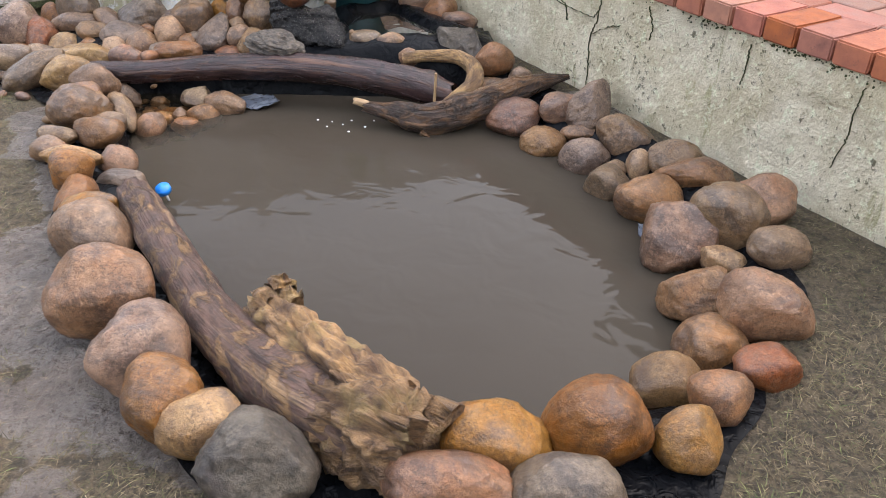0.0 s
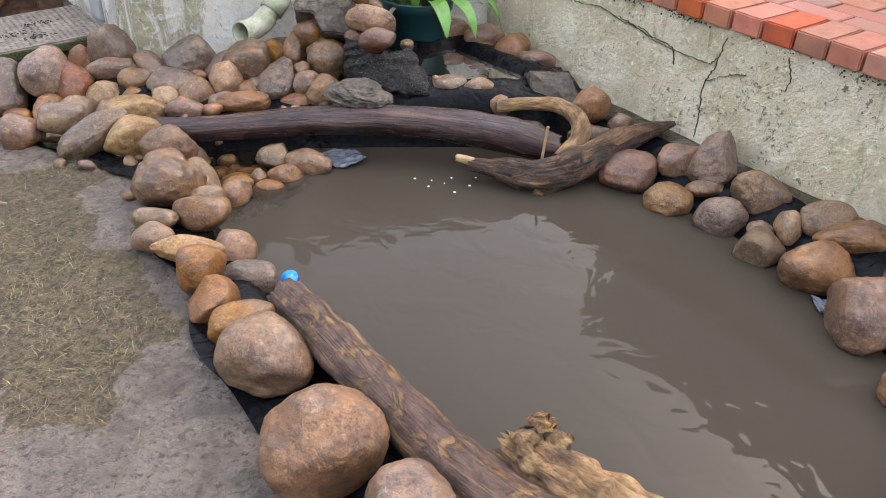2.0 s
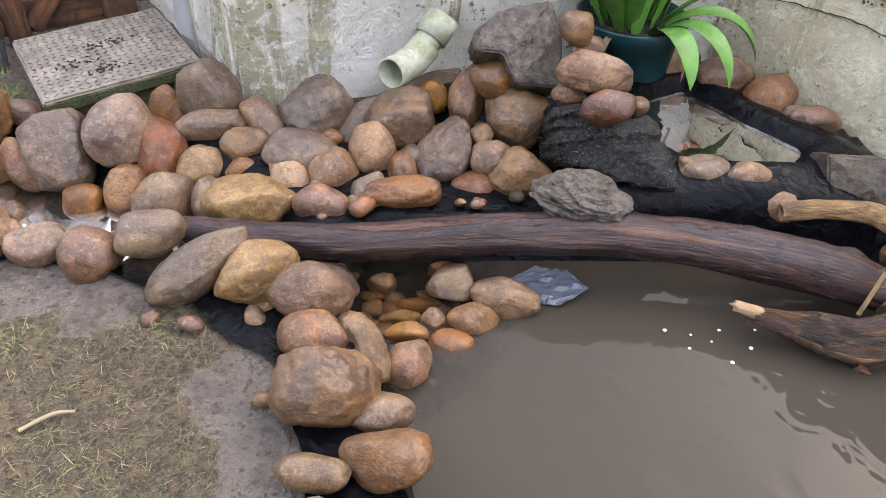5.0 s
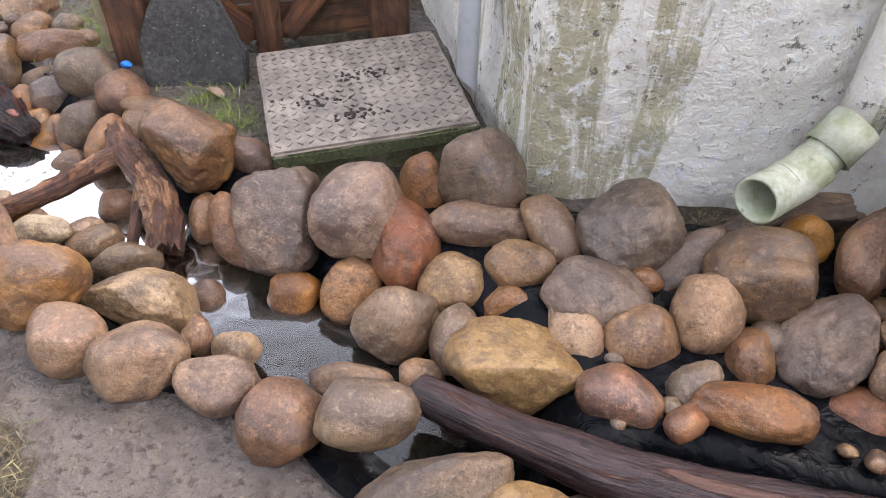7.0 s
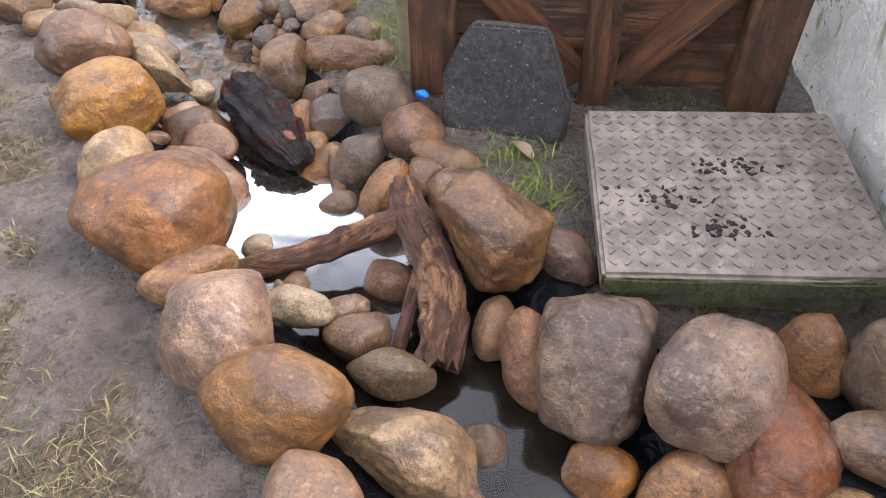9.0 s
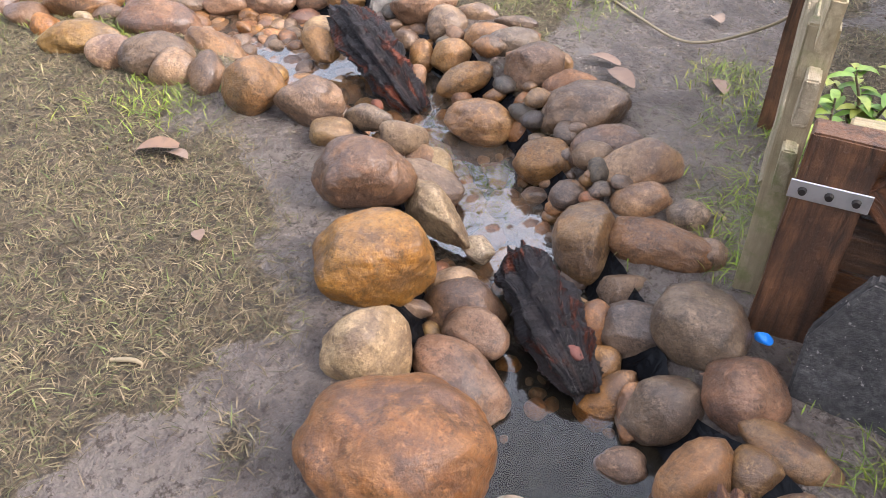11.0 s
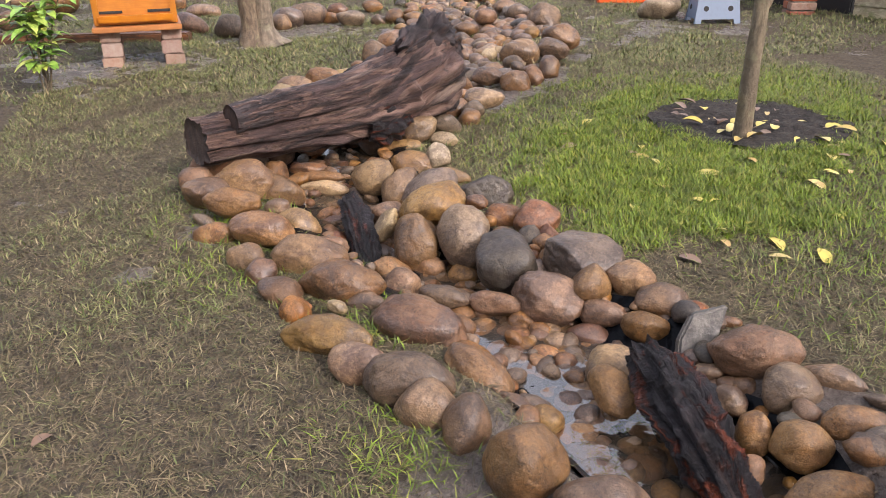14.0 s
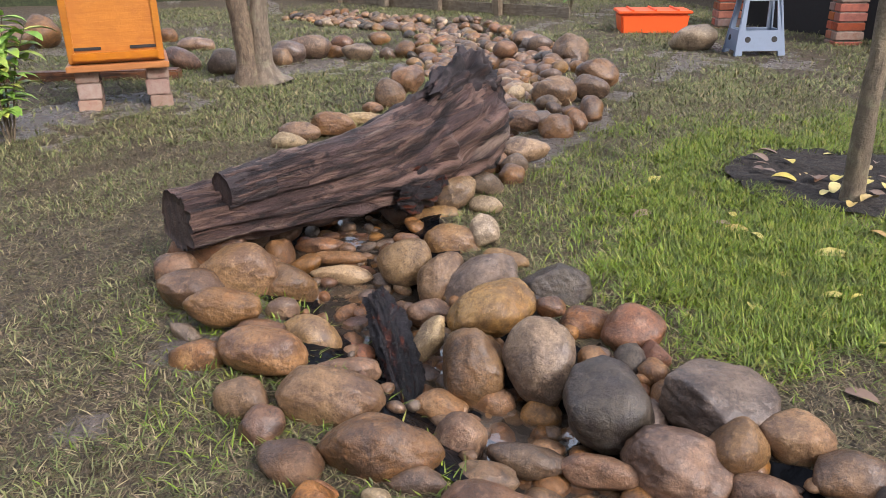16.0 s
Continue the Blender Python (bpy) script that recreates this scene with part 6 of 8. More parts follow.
for pts, seed, words in (
        ([(-3.146, 3.61, -0.073, 0.0365), (-3.088, 3.584, -0.073, 0.0548), (-2.978, 3.555, -0.0803, 0.0599), (-2.876, 3.526, -0.1022, 0.0401), (-2.847, 3.519, -0.1168, 0.0219)], 61, "chunk of black charred bark standing in the stream"),
        ([(-3.815, 3.795, -0.13, 0.034), (-3.89, 3.79, -0.085, 0.055), (-4.0, 3.79, -0.045, 0.062), (-4.12, 3.79, -0.01, 0.058), (-4.215, 3.79, 0.005, 0.036)], 63, "leaning black charred log in the stream"),
        ([(-5.40, 3.33, -0.01, 0.032), (-5.29, 3.335, -0.03, 0.042), (-5.14, 3.335, -0.065, 0.042), (-4.99, 3.325, -0.095, 0.028)], 67, "black charred root lying in the upper stream")):
    tagged(tube(pts, CHAR, "charred_log", 130, 72, 0.26, 0.34, (), seed, None, "", 1.0, 26, 0.24, 46.0), words, "charred log")
for seed, (p, s) in enumerate((((-2.891, 3.526, -0.0584), 0.018), ((-3.847, 3.694, -0.0876), 0.022))):
    bm = stone_mesh("a", (s, s * 0.8, s * 0.6), 700 + seed, 3)
    ob = part("bark_flake", bm, brick_material("red_rotten_wood", (0.16, 0.05, 0.028), (0.09, 0.04, 0.028)), smooth=True)
    ob.location = p
    tagged(ob, "flake of red rotten wood on the charred log", "bark")

bole = empty("rotten_log", (-6.0, 3.35, 0.03))
tube(local([(-5.722, 2.845, 0.145, 0.086), (-5.84, 3.06, 0.14, 0.092), (-5.99, 3.333, 0.13, 0.112), (-6.14, 3.60, 0.15, 0.15), (-6.235, 3.775, 0.205, 0.178), (-6.29, 3.875, 0.25, 0.165), (-6.32, 3.93, 0.27, 0.12)], bole.location),
     BIG_LOG, "stem", 150, 88, 0.14, 0.26, [(0.55, 0.2, 0.25), (0.75, 2.0, 0.2)], 71, bole, "", 0.7, 9, 0.13, 20.0, True, SAWN_DARK)
tube(local([(-5.729, 2.977, 0.22, 0.05), (-5.79, 3.09, 0.225, 0.054), (-5.86, 3.21, 0.23, 0.06), (-6.0, 3.43, 0.235, 0.07), (-6.17, 3.66, 0.265, 0.08)], bole.location), BIG_LOG, "side_limb", 70, 40, 0.1, 0.2, [(0.4, 1.5, 0.2)], 74, bole, "sawn side limb", 0.2, 12, 0.1, 20.0, True, SAWN_DARK)
tube(local([(-5.727, 2.973, 0.22, 0.053), (-5.76, 3.035, 0.2225, 0.055), (-5.795, 3.10, 0.225, 0.0575)], bole.location), OLD_BARK, "bark_sleeve", 30, 48, 0.06, 0.12, (), 85, bole, "cracked black bark left on the limb", 0.5, 20, 0.12, 34.0, True, SAWN_DARK)
tube(local([(-5.98, 3.50, 0.075, 0.05), (-6.01, 3.56, 0.08, 0.075), (-6.08, 3.63, 0.10, 0.085), (-6.15, 3.69, 0.13, 0.07)], bole.location), CHAR, "burr", 60, 48, 0.35, 0.3, (), 77, bole, "black rotten burr", 0.8, 20, 0.3, 30.0)
tube(local([(-6.16, 3.70, 0.335, 0.06), (-6.23, 3.80, 0.37, 0.085), (-6.28, 3.87, 0.39, 0.09), (-6.31, 3.92, 0.40, 0.06)], bole.location), OLD_BARK, "root_crown", 60, 56, 0.5, 0.4, (), 79, bole, "crumbling black root crown", 1.0, 18, 0.5, 26.0)
tube(local([(-6.2, 3.86, 0.10, 0.06), (-6.26, 3.90, 0.22, 0.08), (-6.29, 3.92, 0.34, 0.07)], bole.location), OLD_BARK, "root_stub", 40, 40, 0.5, 0.5, (), 83, bole, "", 1.0, 18, 0.4, 26.0)
for i, (p, d, r) in enumerate((((-6.02, 3.37, 0.262), (-6.15, 3.60, 0.325), 0.016), ((-6.10, 3.50, 0.30), (-6.22, 3.74, 0.375), 0.02), ((-5.86, 3.03, 0.225), (-5.97, 3.24, 0.242), 0.012), ((-6.06, 3.60, 0.265), (-6.10, 3.70, 0.24), 0.018), ((-6.16, 3.83, 0.25), (-6.2, 3.90, 0.16), 0.018))):
    a, b = Vector(p), Vector(d)
    tube(local([(*a, r * 0.6), (*((a + b) / 2 + Vector((0.012, 0, 0.008))), r), (*b, r * 0.7)], bole.location), OLD_BARK, "bark_strip", 40, 18, 0.4, 0.3, (), 90 + i, bole, "lifting strip of black bark", 0.9, 30, 0.4, 50.0)
tagged(bole, "large weathered fallen tree with a sawn end and rotten bark", "log")

# ---- slates of the little waterfall ----
def crag(name, at, size, turn, material, words, category, seed, shape="b", group="", shear=0.0, ledges=5.0, depth=0.12):
    """A broken, pitted rock with coarse ledges."""
    bm = stone_mesh(shape, (1, 1, 1), seed, 5)
    off = Vector((seed * 1.7, 0, 0))
    for v in bm.verts:
        p, d = v.co.copy(), v.co.normalized()
        ledge = noise.noise(Vector((p.x * 0.8, p.y * 0.8, p.z * ledges)) + off)
        p += d * (0.1 * noise.noise(p * 2.3 + off) + 0.07 * noise.noise(p * 5 + off) + 0.035 * noise.noise(p * 12 + off) + 0.02 * noise.noise(p * 26 + off))
        p += Vector((d.x, d.y, 0)) * depth * (1 if ledge > 0.08 else -1 if ledge < -0.08 else ledge * 12)
        p.x += shear * p.z
        v.co = Vector((p.x * size[0], p.y * size[1], p.z * size[2])) * 0.5
    ob = part(name, bm, material, smooth=False)
    ob.matrix_world = pose(*at, *turn)
    return tagged(ob, words, category, group)


crag("slate", (-0.6862, 3.008, 0.0599), (0.2263, 0.1314, 0.1058), (16, 10, -14), SLATE, "layered grey-brown slate resting on the log", "rock", 5, "r", "", 0.1, 13.0, 0.1)


def broken_rock(name, place, turn, outline, thick, material, words, category, seed, group="", rough=0.012, ledges=0.0):
    """A broken block: an outline given a thickness, its edges worn and its faces pitted."""
    bm = bmesh.new()
    rng = random.Random(seed)
    shrink = 0.16 if thick > 0.06 else 0.03
    front = [bm.verts.new((x * (1 - shrink * rng.random()), y * (1 - shrink * rng.random()), thick * (0.5 - 0.3 * shrink * 6 * rng.random()))) for x, y in outline]
    back = [bm.verts.new((x, y, -thick / 2)) for x, y in outline]
    n = len(outline)
    peak = bm.verts.new((sum(v.co.x for v in front) / n, sum(v.co.y for v in front) / n, thick * (0.5 + 0.4 * shrink)))
    bm.faces.new(back[::-1])
    for i in range(n):
        k = (i + 1) % n
        bm.faces.new((front[i], front[k], peak))
        bm.faces.new((back[i], back[k], front[k], front[i]))
    bmesh.ops.recalc_face_normals(bm, faces=bm.faces[:])
    bmesh.ops.bevel(bm, geom=[e for e in bm.edges if peak not in e.verts], offset=min(0.006, thick * 0.15), segments=2, affect="EDGES")
    bmesh.ops.triangulate(bm, faces=bm.faces[:])
    for _ in range(6):
        long_edges = [e for e in bm.edges if e.calc_length() > 0.014]
        if not long_edges:
            break
        bmesh.ops.subdivide_edges(bm, edges=long_edges, cuts=1)
        bmesh.ops.triangulate(bm, faces=bm.faces[:])
    off = Vector((seed * 3.1, 0, 0))
    bm.normal_update()
    for v in bm.verts:
        p = v.co + off
        q = rough * (noise.noise(p * 9) + 0.6 * noise.noise(p * 24) + 0.35 * noise.noise(p * 60))
        if ledges:
            h = noise.noise(Vector((p.x * 4, p.y * 46, p.z * 4)))
            q += ledges * (1 if h > 0.1 else -1 if h < -0.1 else h * 10)
        v.co += v.normal * q
    ob = part(name, bm, material)
    ob.matrix_world = pose(*place, *turn)
    return tagged(ob, words, category, group)


broken_rock("black_rock", (-0.567, 3.235, 0.06), (48, -2, 1), ((-0.177, 0.115), (-0.101, 0.111), (0.005, 0.053), (0.085, 0.071), (0.162, -0.036), (0.145, -0.142), (0.065, -0.136), (-0.184, -0.036)), 0.2, BLACK_ROCK,
            "wet black layered rock of the waterfall", "rock", 9, "", 0.014, 0.006)
broken_rock("boulder", (-0.818, 3.475, 0.215), (48, -2, 1), ((-0.126, 0.033), (-0.056, 0.089), (0.101, 0.139), (0.143, 0.012), (0.109, -0.117), (-0.007, -0.11), (-0.045, -0.034), (-0.119, -0.012)), 0.17, SLATE,
            "large dark angular boulder standing against the porch", "stone", 911, "stones in the heap by the house", 0.01)
broken_rock("slate", (-4.303, 3.981, -0.03), (66, 1, 74), ((-0.043, -0.005), (-0.014, 0.051), (0.073, 0.075), (0.034, -0.048), (-0.05, -0.072)), 0.035, SLATE_PALE,
            "grey slate slab standing upright among the stones", "rock", 31, "", 0.004)
broken_rock("boulder", (0.071, 3.114, 0.02), (58, -1, -8), ((-0.124, 0.083), (0.046, 0.088), (0.089, -0.006), (0.08, -0.095), (-0.092, -0.07)), 0.11, STONE["D"],
            "dark grey blocky boulder beside the upper pool", "stone", 37, "stones in the heap by the house", 0.008)

# ---- pebbles ----
def pebbles(name, spots, label, seed=1, tones="OOTTBBPYWG"):
    """Many small worn stones as one loose bed."""
    rng = random.Random(seed)
    kinds = [stone_mesh("r", (1, rng.uniform(0.7, 0.95), rng.uniform(0.5, 0.75)), 500 + i, 2) for i in range(8)]
    shapes = [([v.co.copy() for v in b.verts], [[v.index for v in f.verts] for f in b.faces]) for b in kinds]
    for b in kinds:
        b.free()
    mats = [STONE[c] for c in "OTBPYWGRD"]
    verts, faces, slots = [], [], []
    for p, r in spots:
        vs, fs = shapes[rng.randrange(8)]
        m = pose(*p, rng.uniform(-25, 25), rng.uniform(-25, 25), rng.uniform(0, 360)) @ Matrix.Scale(r, 4)
        k = len(verts)
        verts += [m @ v for v in vs]
        faces += [tuple(i + k for i in f) for f in fs]
        slots += ["OTBPYWGRD".index(rng.choice(tones))] * len(fs)
    ob = mesh_object(name, verts, faces, mats[0])
    for m in mats[1:]:
        ob.data.materials.append(m)
    ob.data.polygons.foreach_set("material_index", slots)
    return tagged(ob, label, "pebbles", kind="stuff")


rng = random.Random(5)
spots = []
for i in range(420):
    cx, cy, hw, z = LINE[rng.randrange(34, 112)]
    x, y = cx + rng.uniform(-1, 1) * (hw + 0.05), cy + rng.uniform(-1, 1) * (hw + 0.05)
    r = rng.choice((0.012, 0.016, 0.02, 0.026, 0.034))
    spots.append(((x, y, float(land(np.array([x]), np.array([y]))[0]) + r * 0.45), r))
for i in range(800):
    cx, cy, hw, z = LINE[rng.randrange(52, 104)]
    a, d = rng.uniform(0, 6.28), hw * math.sqrt(rng.random())
    x, y = cx + math.cos(a) * d, cy + math.sin(a) * d
    r = rng.choice((0.014, 0.018, 0.024, 0.03, 0.045))
    spots.append(((x, y, float(land(np.array([x]), np.array([y]))[0]) + r * rng.uniform(-0.5, 0.1)), r))
for i in range(90):
    cx, cy, hw, z = LINE[rng.randrange(40, 66)]
    a, d = rng.uniform(0, 6.28), hw * math.sqrt(rng.random())
    r = rng.choice((0.026, 0.034, 0.042, 0.05))
    spots.append(((cx + math.cos(a) * d, cy + math.sin(a) * d, z - r * rng.uniform(0.55, 1.0)), r))
pebbles("stream_pebbles", spots, "wet orange and brown pebbles on the stream bed", 1, "OOYYTBBBBGGR")
spots = []
for i in range(120):
    x, y = -1.278 + rng.gauss(0, 0.15), 2.847 + rng.gauss(0, 0.1)
    r = rng.choice((0.016, 0.022, 0.03))
    spots.append(((x, y, float(land(np.array([x]), np.array([y]))[0]) + r * 0.4), r))
pebbles("shelf_pebbles", spots, "brown pebbles under the shallow water of the pond", 2, "BBOOGRT")
spots = []
for i in range(640):
    cx, cy, hw, z = LINE[rng.randrange(108, 139)]
    a = rng.uniform(0, 2 * math.pi)
    d = hw + rng.uniform(-0.05, 0.38)
    x, y = cx + math.cos(a) * d, cy + math.sin(a) * d
    r = rng.choice((0.04, 0.05, 0.06, 0.075))
    spots.append(((x, y, float(land(np.array([x]), np.array([y]))[0]) + r * 0.4), r))
pebbles("far_cobbles", spots, "many sunlit cobbles round the far bend of the stream", 3, "TTWBBGGDPO")

spots = []
for i in range(150):
    cx, cy, hw, z = LINE[rng.randrange(30, 104)]
    a, d = rng.uniform(0, 6.28), hw + rng.uniform(0.0, 0.1)
    x, y = cx + math.cos(a) * d, cy + math.sin(a) * d
    if inside_distance(np.array([x]), np.array([y]), POND)[0] < -0.05:
        r = rng.choice((0.012, 0.016, 0.022, 0.03))
        spots.append(((x, y, float(land(np.array([x]), np.array([y]))[0]) + 0.012 + r * 0.4), r))
for i in range(70):
    x = rng.uniform(-1.387, -0.073)
    y = rng.uniform(3.103, 3.467) + 0.08 * (x + 0.8)
    r = rng.choice((0.018, 0.024, 0.032, 0.042))
    if inside_distance(np.array([x]), np.array([y]), UPPER)[0] < -0.06:
        spots.append(((x, y, float(land(np.array([x]), np.array([y]))[0]) + 0.012 + r * 0.4), r))
for i in range(150):
    k = rng.randrange(40, 78)
    cx, cy, hw, z = LINE[k]
    t = Vector((LINE[k + 1][0] - LINE[k - 1][0], LINE[k + 1][1] - LINE[k - 1][1])).normalized()
    d = hw + rng.uniform(0.02, 0.17)
    x, y = cx + t.y * d, cy - t.x * d
    if y < cy:
        x, y = cx - t.y * d, cy + t.x * d
    r = rng.choice((0.022, 0.03, 0.036, 0.045))
    spots.append(((x, y, float(land(np.array([x]), np.array([y]))[0]) + 0.01 + r * 0.45), r))
solid = np.array(FILLED)
spots = [(p, q) for p, q in spots if np.all(np.linalg.norm(solid[:, :3] - np.array(p), axis=1) > 0.8 * solid[:, 3] + 0.45 * q)]
pebbles("bank_pebbles", spots, "small brown stones wedged between the boulders", 6, "BBGGRDOT")

# ---- slab, gate and fence beside the house ----
def basis(o, x, z=Vector((0, 0, 1))):
    x = x.normalized()
    y = z.cross(x).normalized()
    return Matrix.Translation(o) @ Matrix((x, y, x.cross(y))).transposed().to_4x4()


step_slab = empty("step_slab")
step_slab.matrix_world = basis(Vector((-2.04, 3.741, 0.0438)), N) @ pose(0, 0, 0, 0.5, -2, 0)
part("slab", rough_box((0.4562, 0.4453, 0.0453), None, 0.006, 8, 0.003, 3), CONCRETE, step_slab, "", False)
part("footing", rough_box((0.4088, 0.365, 0.0949), pose(0, 0, -0.0766), 0.01, 6, 0.006, 4), MOSSY, step_slab, "mossy rough concrete footing")
part("moss_edge", rough_box((0.4584, 0.0146, 0.0365), pose(0, -0.219, -0.0022), 0.004, 6, 0.004, 6, 30), MOSS, step_slab, "green mossy front edge")
bm = bmesh.new()
for i in range(19):
    for j in range(18):
        x, y = (i - 9) * 0.0234, (j - 8.5) * 0.0234
        box((0.0125, 0.004, 0.004), pose(x, y, 0.0234, 0, 0, 48 if (i + j) % 2 else -48), 0, 1, bm)
part("tread_bars", bm, CONCRETE, step_slab, "raised tread pattern of short bars")
rng = random.Random(4)
for cx, cy in ((-0.12, -0.04), (0.02, 0.05), (-0.03, -0.11)):
    bm = bmesh.new()
    for i in range(34):
        made = stone_mesh("a", (rng.uniform(0.002, 0.008), rng.uniform(0.002, 0.006), 0.0025), 800 + i, 2)
        made.transform(pose(cx + rng.gauss(0, 0.035), cy + rng.gauss(0, 0.014), 0.0234, 0, 0, rng.uniform(0, 360)))
        me = bpy.data.meshes.new("tmp")
        made.to_mesh(me)
        made.free()
        bm.from_mesh(me)
        bpy.data.meshes.remove(me)
    part("mud_crumbs", bm, SOIL, step_slab, "trodden crumbs of dark mud")
tagged(step_slab, "grey concrete paving slab with a raised tread pattern used as a step", "paving slab")

plate = broken_rock("asphalt_plate", (0, 0, 0), (0, 0, 0), ((-0.066, 0.12), (0.091, 0.123), (0.155, -0.019), (0.148, -0.105), (-0.104, -0.133), (-0.118, 0.004)), 0.038, TARMAC, "", "", 8, "", 0.005)
plate.matrix_world = basis(Vector((-2.548, 3.807, 0.0511)), Vector((0.95, 0.33, 0))) @ pose(0, 0, 0, 90 - 16, 0, 0)
tagged(plate, "thick dark broken asphalt slab leaning against the fence", "slab")

FD = Vector((0.866, 0.5, 0))
FN = Vector((-0.5, 0.866, 0))
fence = empty("garden_bed_fence", (-2.737, 3.833, -0.0511))


def timber(name, a, b, wide, thick, material, parent, label="", up=Vector((0, 0, 1)), seed=0):
    """A sawn board from a to b; wide is across it in the plane that holds up."""
    a, b = Vector(a), Vector(b)
    x = (b - a).normalized()
    side = up.cross(x).normalized()
    z = x.cross(side)
    bm = rough_box(((b - a).length, thick, wide), None, 0.003, 6, 0.003, seed, 14)
    ob = part(name, bm, material, parent, label)
    ob.matrix_local = Matrix.Translation((a + b) / 2 - parent.location) @ Matrix((x, side, z)).transposed().to_4x4()
    return ob


P1, P2, P3 = Vector((-2.734, 3.836, 0)), Vector((-2.424, 4.015, 0)), Vector((-2.132, 4.183, 0))
for i, (p, h, w) in enumerate(((P1, 0.3358, 0.0985), (P2, 0.365, 0.073), (P3, 0.365, 0.1095))):
    timber("post", p + Vector((0, 0, -0.1168)), p + Vector((0, 0, h)), w, 0.05, FENCE_WOOD, fence, "wet reddish-brown post", FD, i)
for i, (a, b) in enumerate(((P1, P2), (P2, P3))):
    q = FN * 0.045
    for j, z in enumerate((0.0219, 0.1314, 0.2409)):
        timber("board", a + q + Vector((0, 0, z)), b + q + Vector((0, 0, z)), 0.1037, 0.025, FENCE_WOOD, fence, "dark wet horizontal board", seed=5 + i + 3 * j)
q = FN * 0.008
timber("brace", P1 + q + Vector((0.05, 0.03, 0.2628)), P2 + q + Vector((-0.03, -0.02, -0)), 0.0621, 0.03, FENCE_WOOD, fence, "diagonal brown brace", seed=11)
timber("brace", P2 + q + Vector((0.04, 0.02, -0)), P3 + q + Vector((-0.03, -0.02, 0.292)), 0.0621, 0.03, FENCE_WOOD, fence, "diagonal dark brace", seed=12)
timber("cap_rail", P1 + FN * 0.05 + Vector((0, 0, 0.3102)), P3 + FN * 0.05 + Vector((0, 0, 0.3102)), 0.0256, 0.05, PALE_WOOD, fence, "pale capping rail", seed=13)
# side of the bed, sun-bleached
Q1, Q2 = P1 + FN * 0.05 - FD * 0.065, Vector((-3.161, 4.365, 0))
timber("side_post", Q1 + FN * 0.03 + Vector((0, 0, -0.0876)), Q1 + FN * 0.03 + Vector((-0.02, 0.02, 0.438)), 0.0438, 0.04, PALE_WOOD, fence, "pale weathered corner batten", FD, 14)
timber("side_post", Q2 + Vector((0, 0, -0.0876)), Q2 + Vector((0, 0, 0.5475)), 0.0657, 0.05, FENCE_WOOD, fence, "dark far post", FD, 15)
for j, (z0, z1, m) in enumerate(((0.219, 0.2482, PALE_WOOD), (0.3358, 0.4015, PALE_WOOD), (0.4526, 0.5402, PALE_WOOD))):
    timber("side_board", Q1 + Vector((0, 0, z0)), Q2 + Vector((0, 0, z1)), 0.0803, 0.022, m, fence, "pale bleached side board", seed=16 + j)
timber("side_brace", Q1 + (Q2 - Q1) * 0.1 + Vector((-0.02, 0, 0.146)), Q1 + (Q2 - Q1) * 0.5 + Vector((-0.02, 0, 0.4526)), 0.073, 0.02, PALE_WOOD, fence, "pale leaning offcut", seed=20)
strap = part("steel_strap", box((0.1095, 0.003, 0.0307), None, 0.001, 1), ZINC, fence, "galvanised steel strap")
strap.matrix_local = Matrix.Translation(P1 - FN * 0.027 + Vector((0, 0, 0.2446)) - fence.location) @ basis(Vector(), FD)
for dx in (-0.036, 0.0, 0.036):
    bm = bmesh.new()
    bmesh.ops.create_cone(bm, cap_ends=True, segments=10, radius1=0.007, radius2=0.005, depth=0.008, matrix=pose(dx, -0.004, 0, 90))
    part("bolt", bm, BOLT, strap, "dark bolt head")
tagged(fence, "low timber fence of a raised garden bed, wet and weathered", "fence")

# bed plants behind the fence
def leaf_blade(bm, base, way, length, width, droop=0.6, fold=0.25, n=6, twist=0.0):
    """A long leaf that rises along way and bends over."""
    way = Vector(way).normalized()
    side = way.cross(Vector((0, 0, 1)))
    side = side.normalized() if side.length > 0.05 else Vector((1, 0, 0))
    side = Matrix.Rotation(twist, 3, way) @ side
    p, d, rows = Vector(base), way.copy(), []
    for i in range(n + 1):
        f = i / n
        w = width * math.sin(math.pi * min(1, 0.12 + 0.88 * f)) ** 0.8 if i < n else 0.0005
        nrm = side.cross(d)
        rows.append([bm.verts.new(p - side * w / 2 + nrm * fold * w), bm.verts.new(p), bm.verts.new(p + side * w / 2 + nrm * fold * w)])
        d = (d + Vector((0, 0, -droop / n * (0.4 + 1.4 * f)))).normalized()
        p = p + d * length / n
    for a, b in zip(rows, rows[1:]):
        for i in (0, 1):
            bm.faces.new((a[i], a[i + 1], b[i + 1], b[i]))


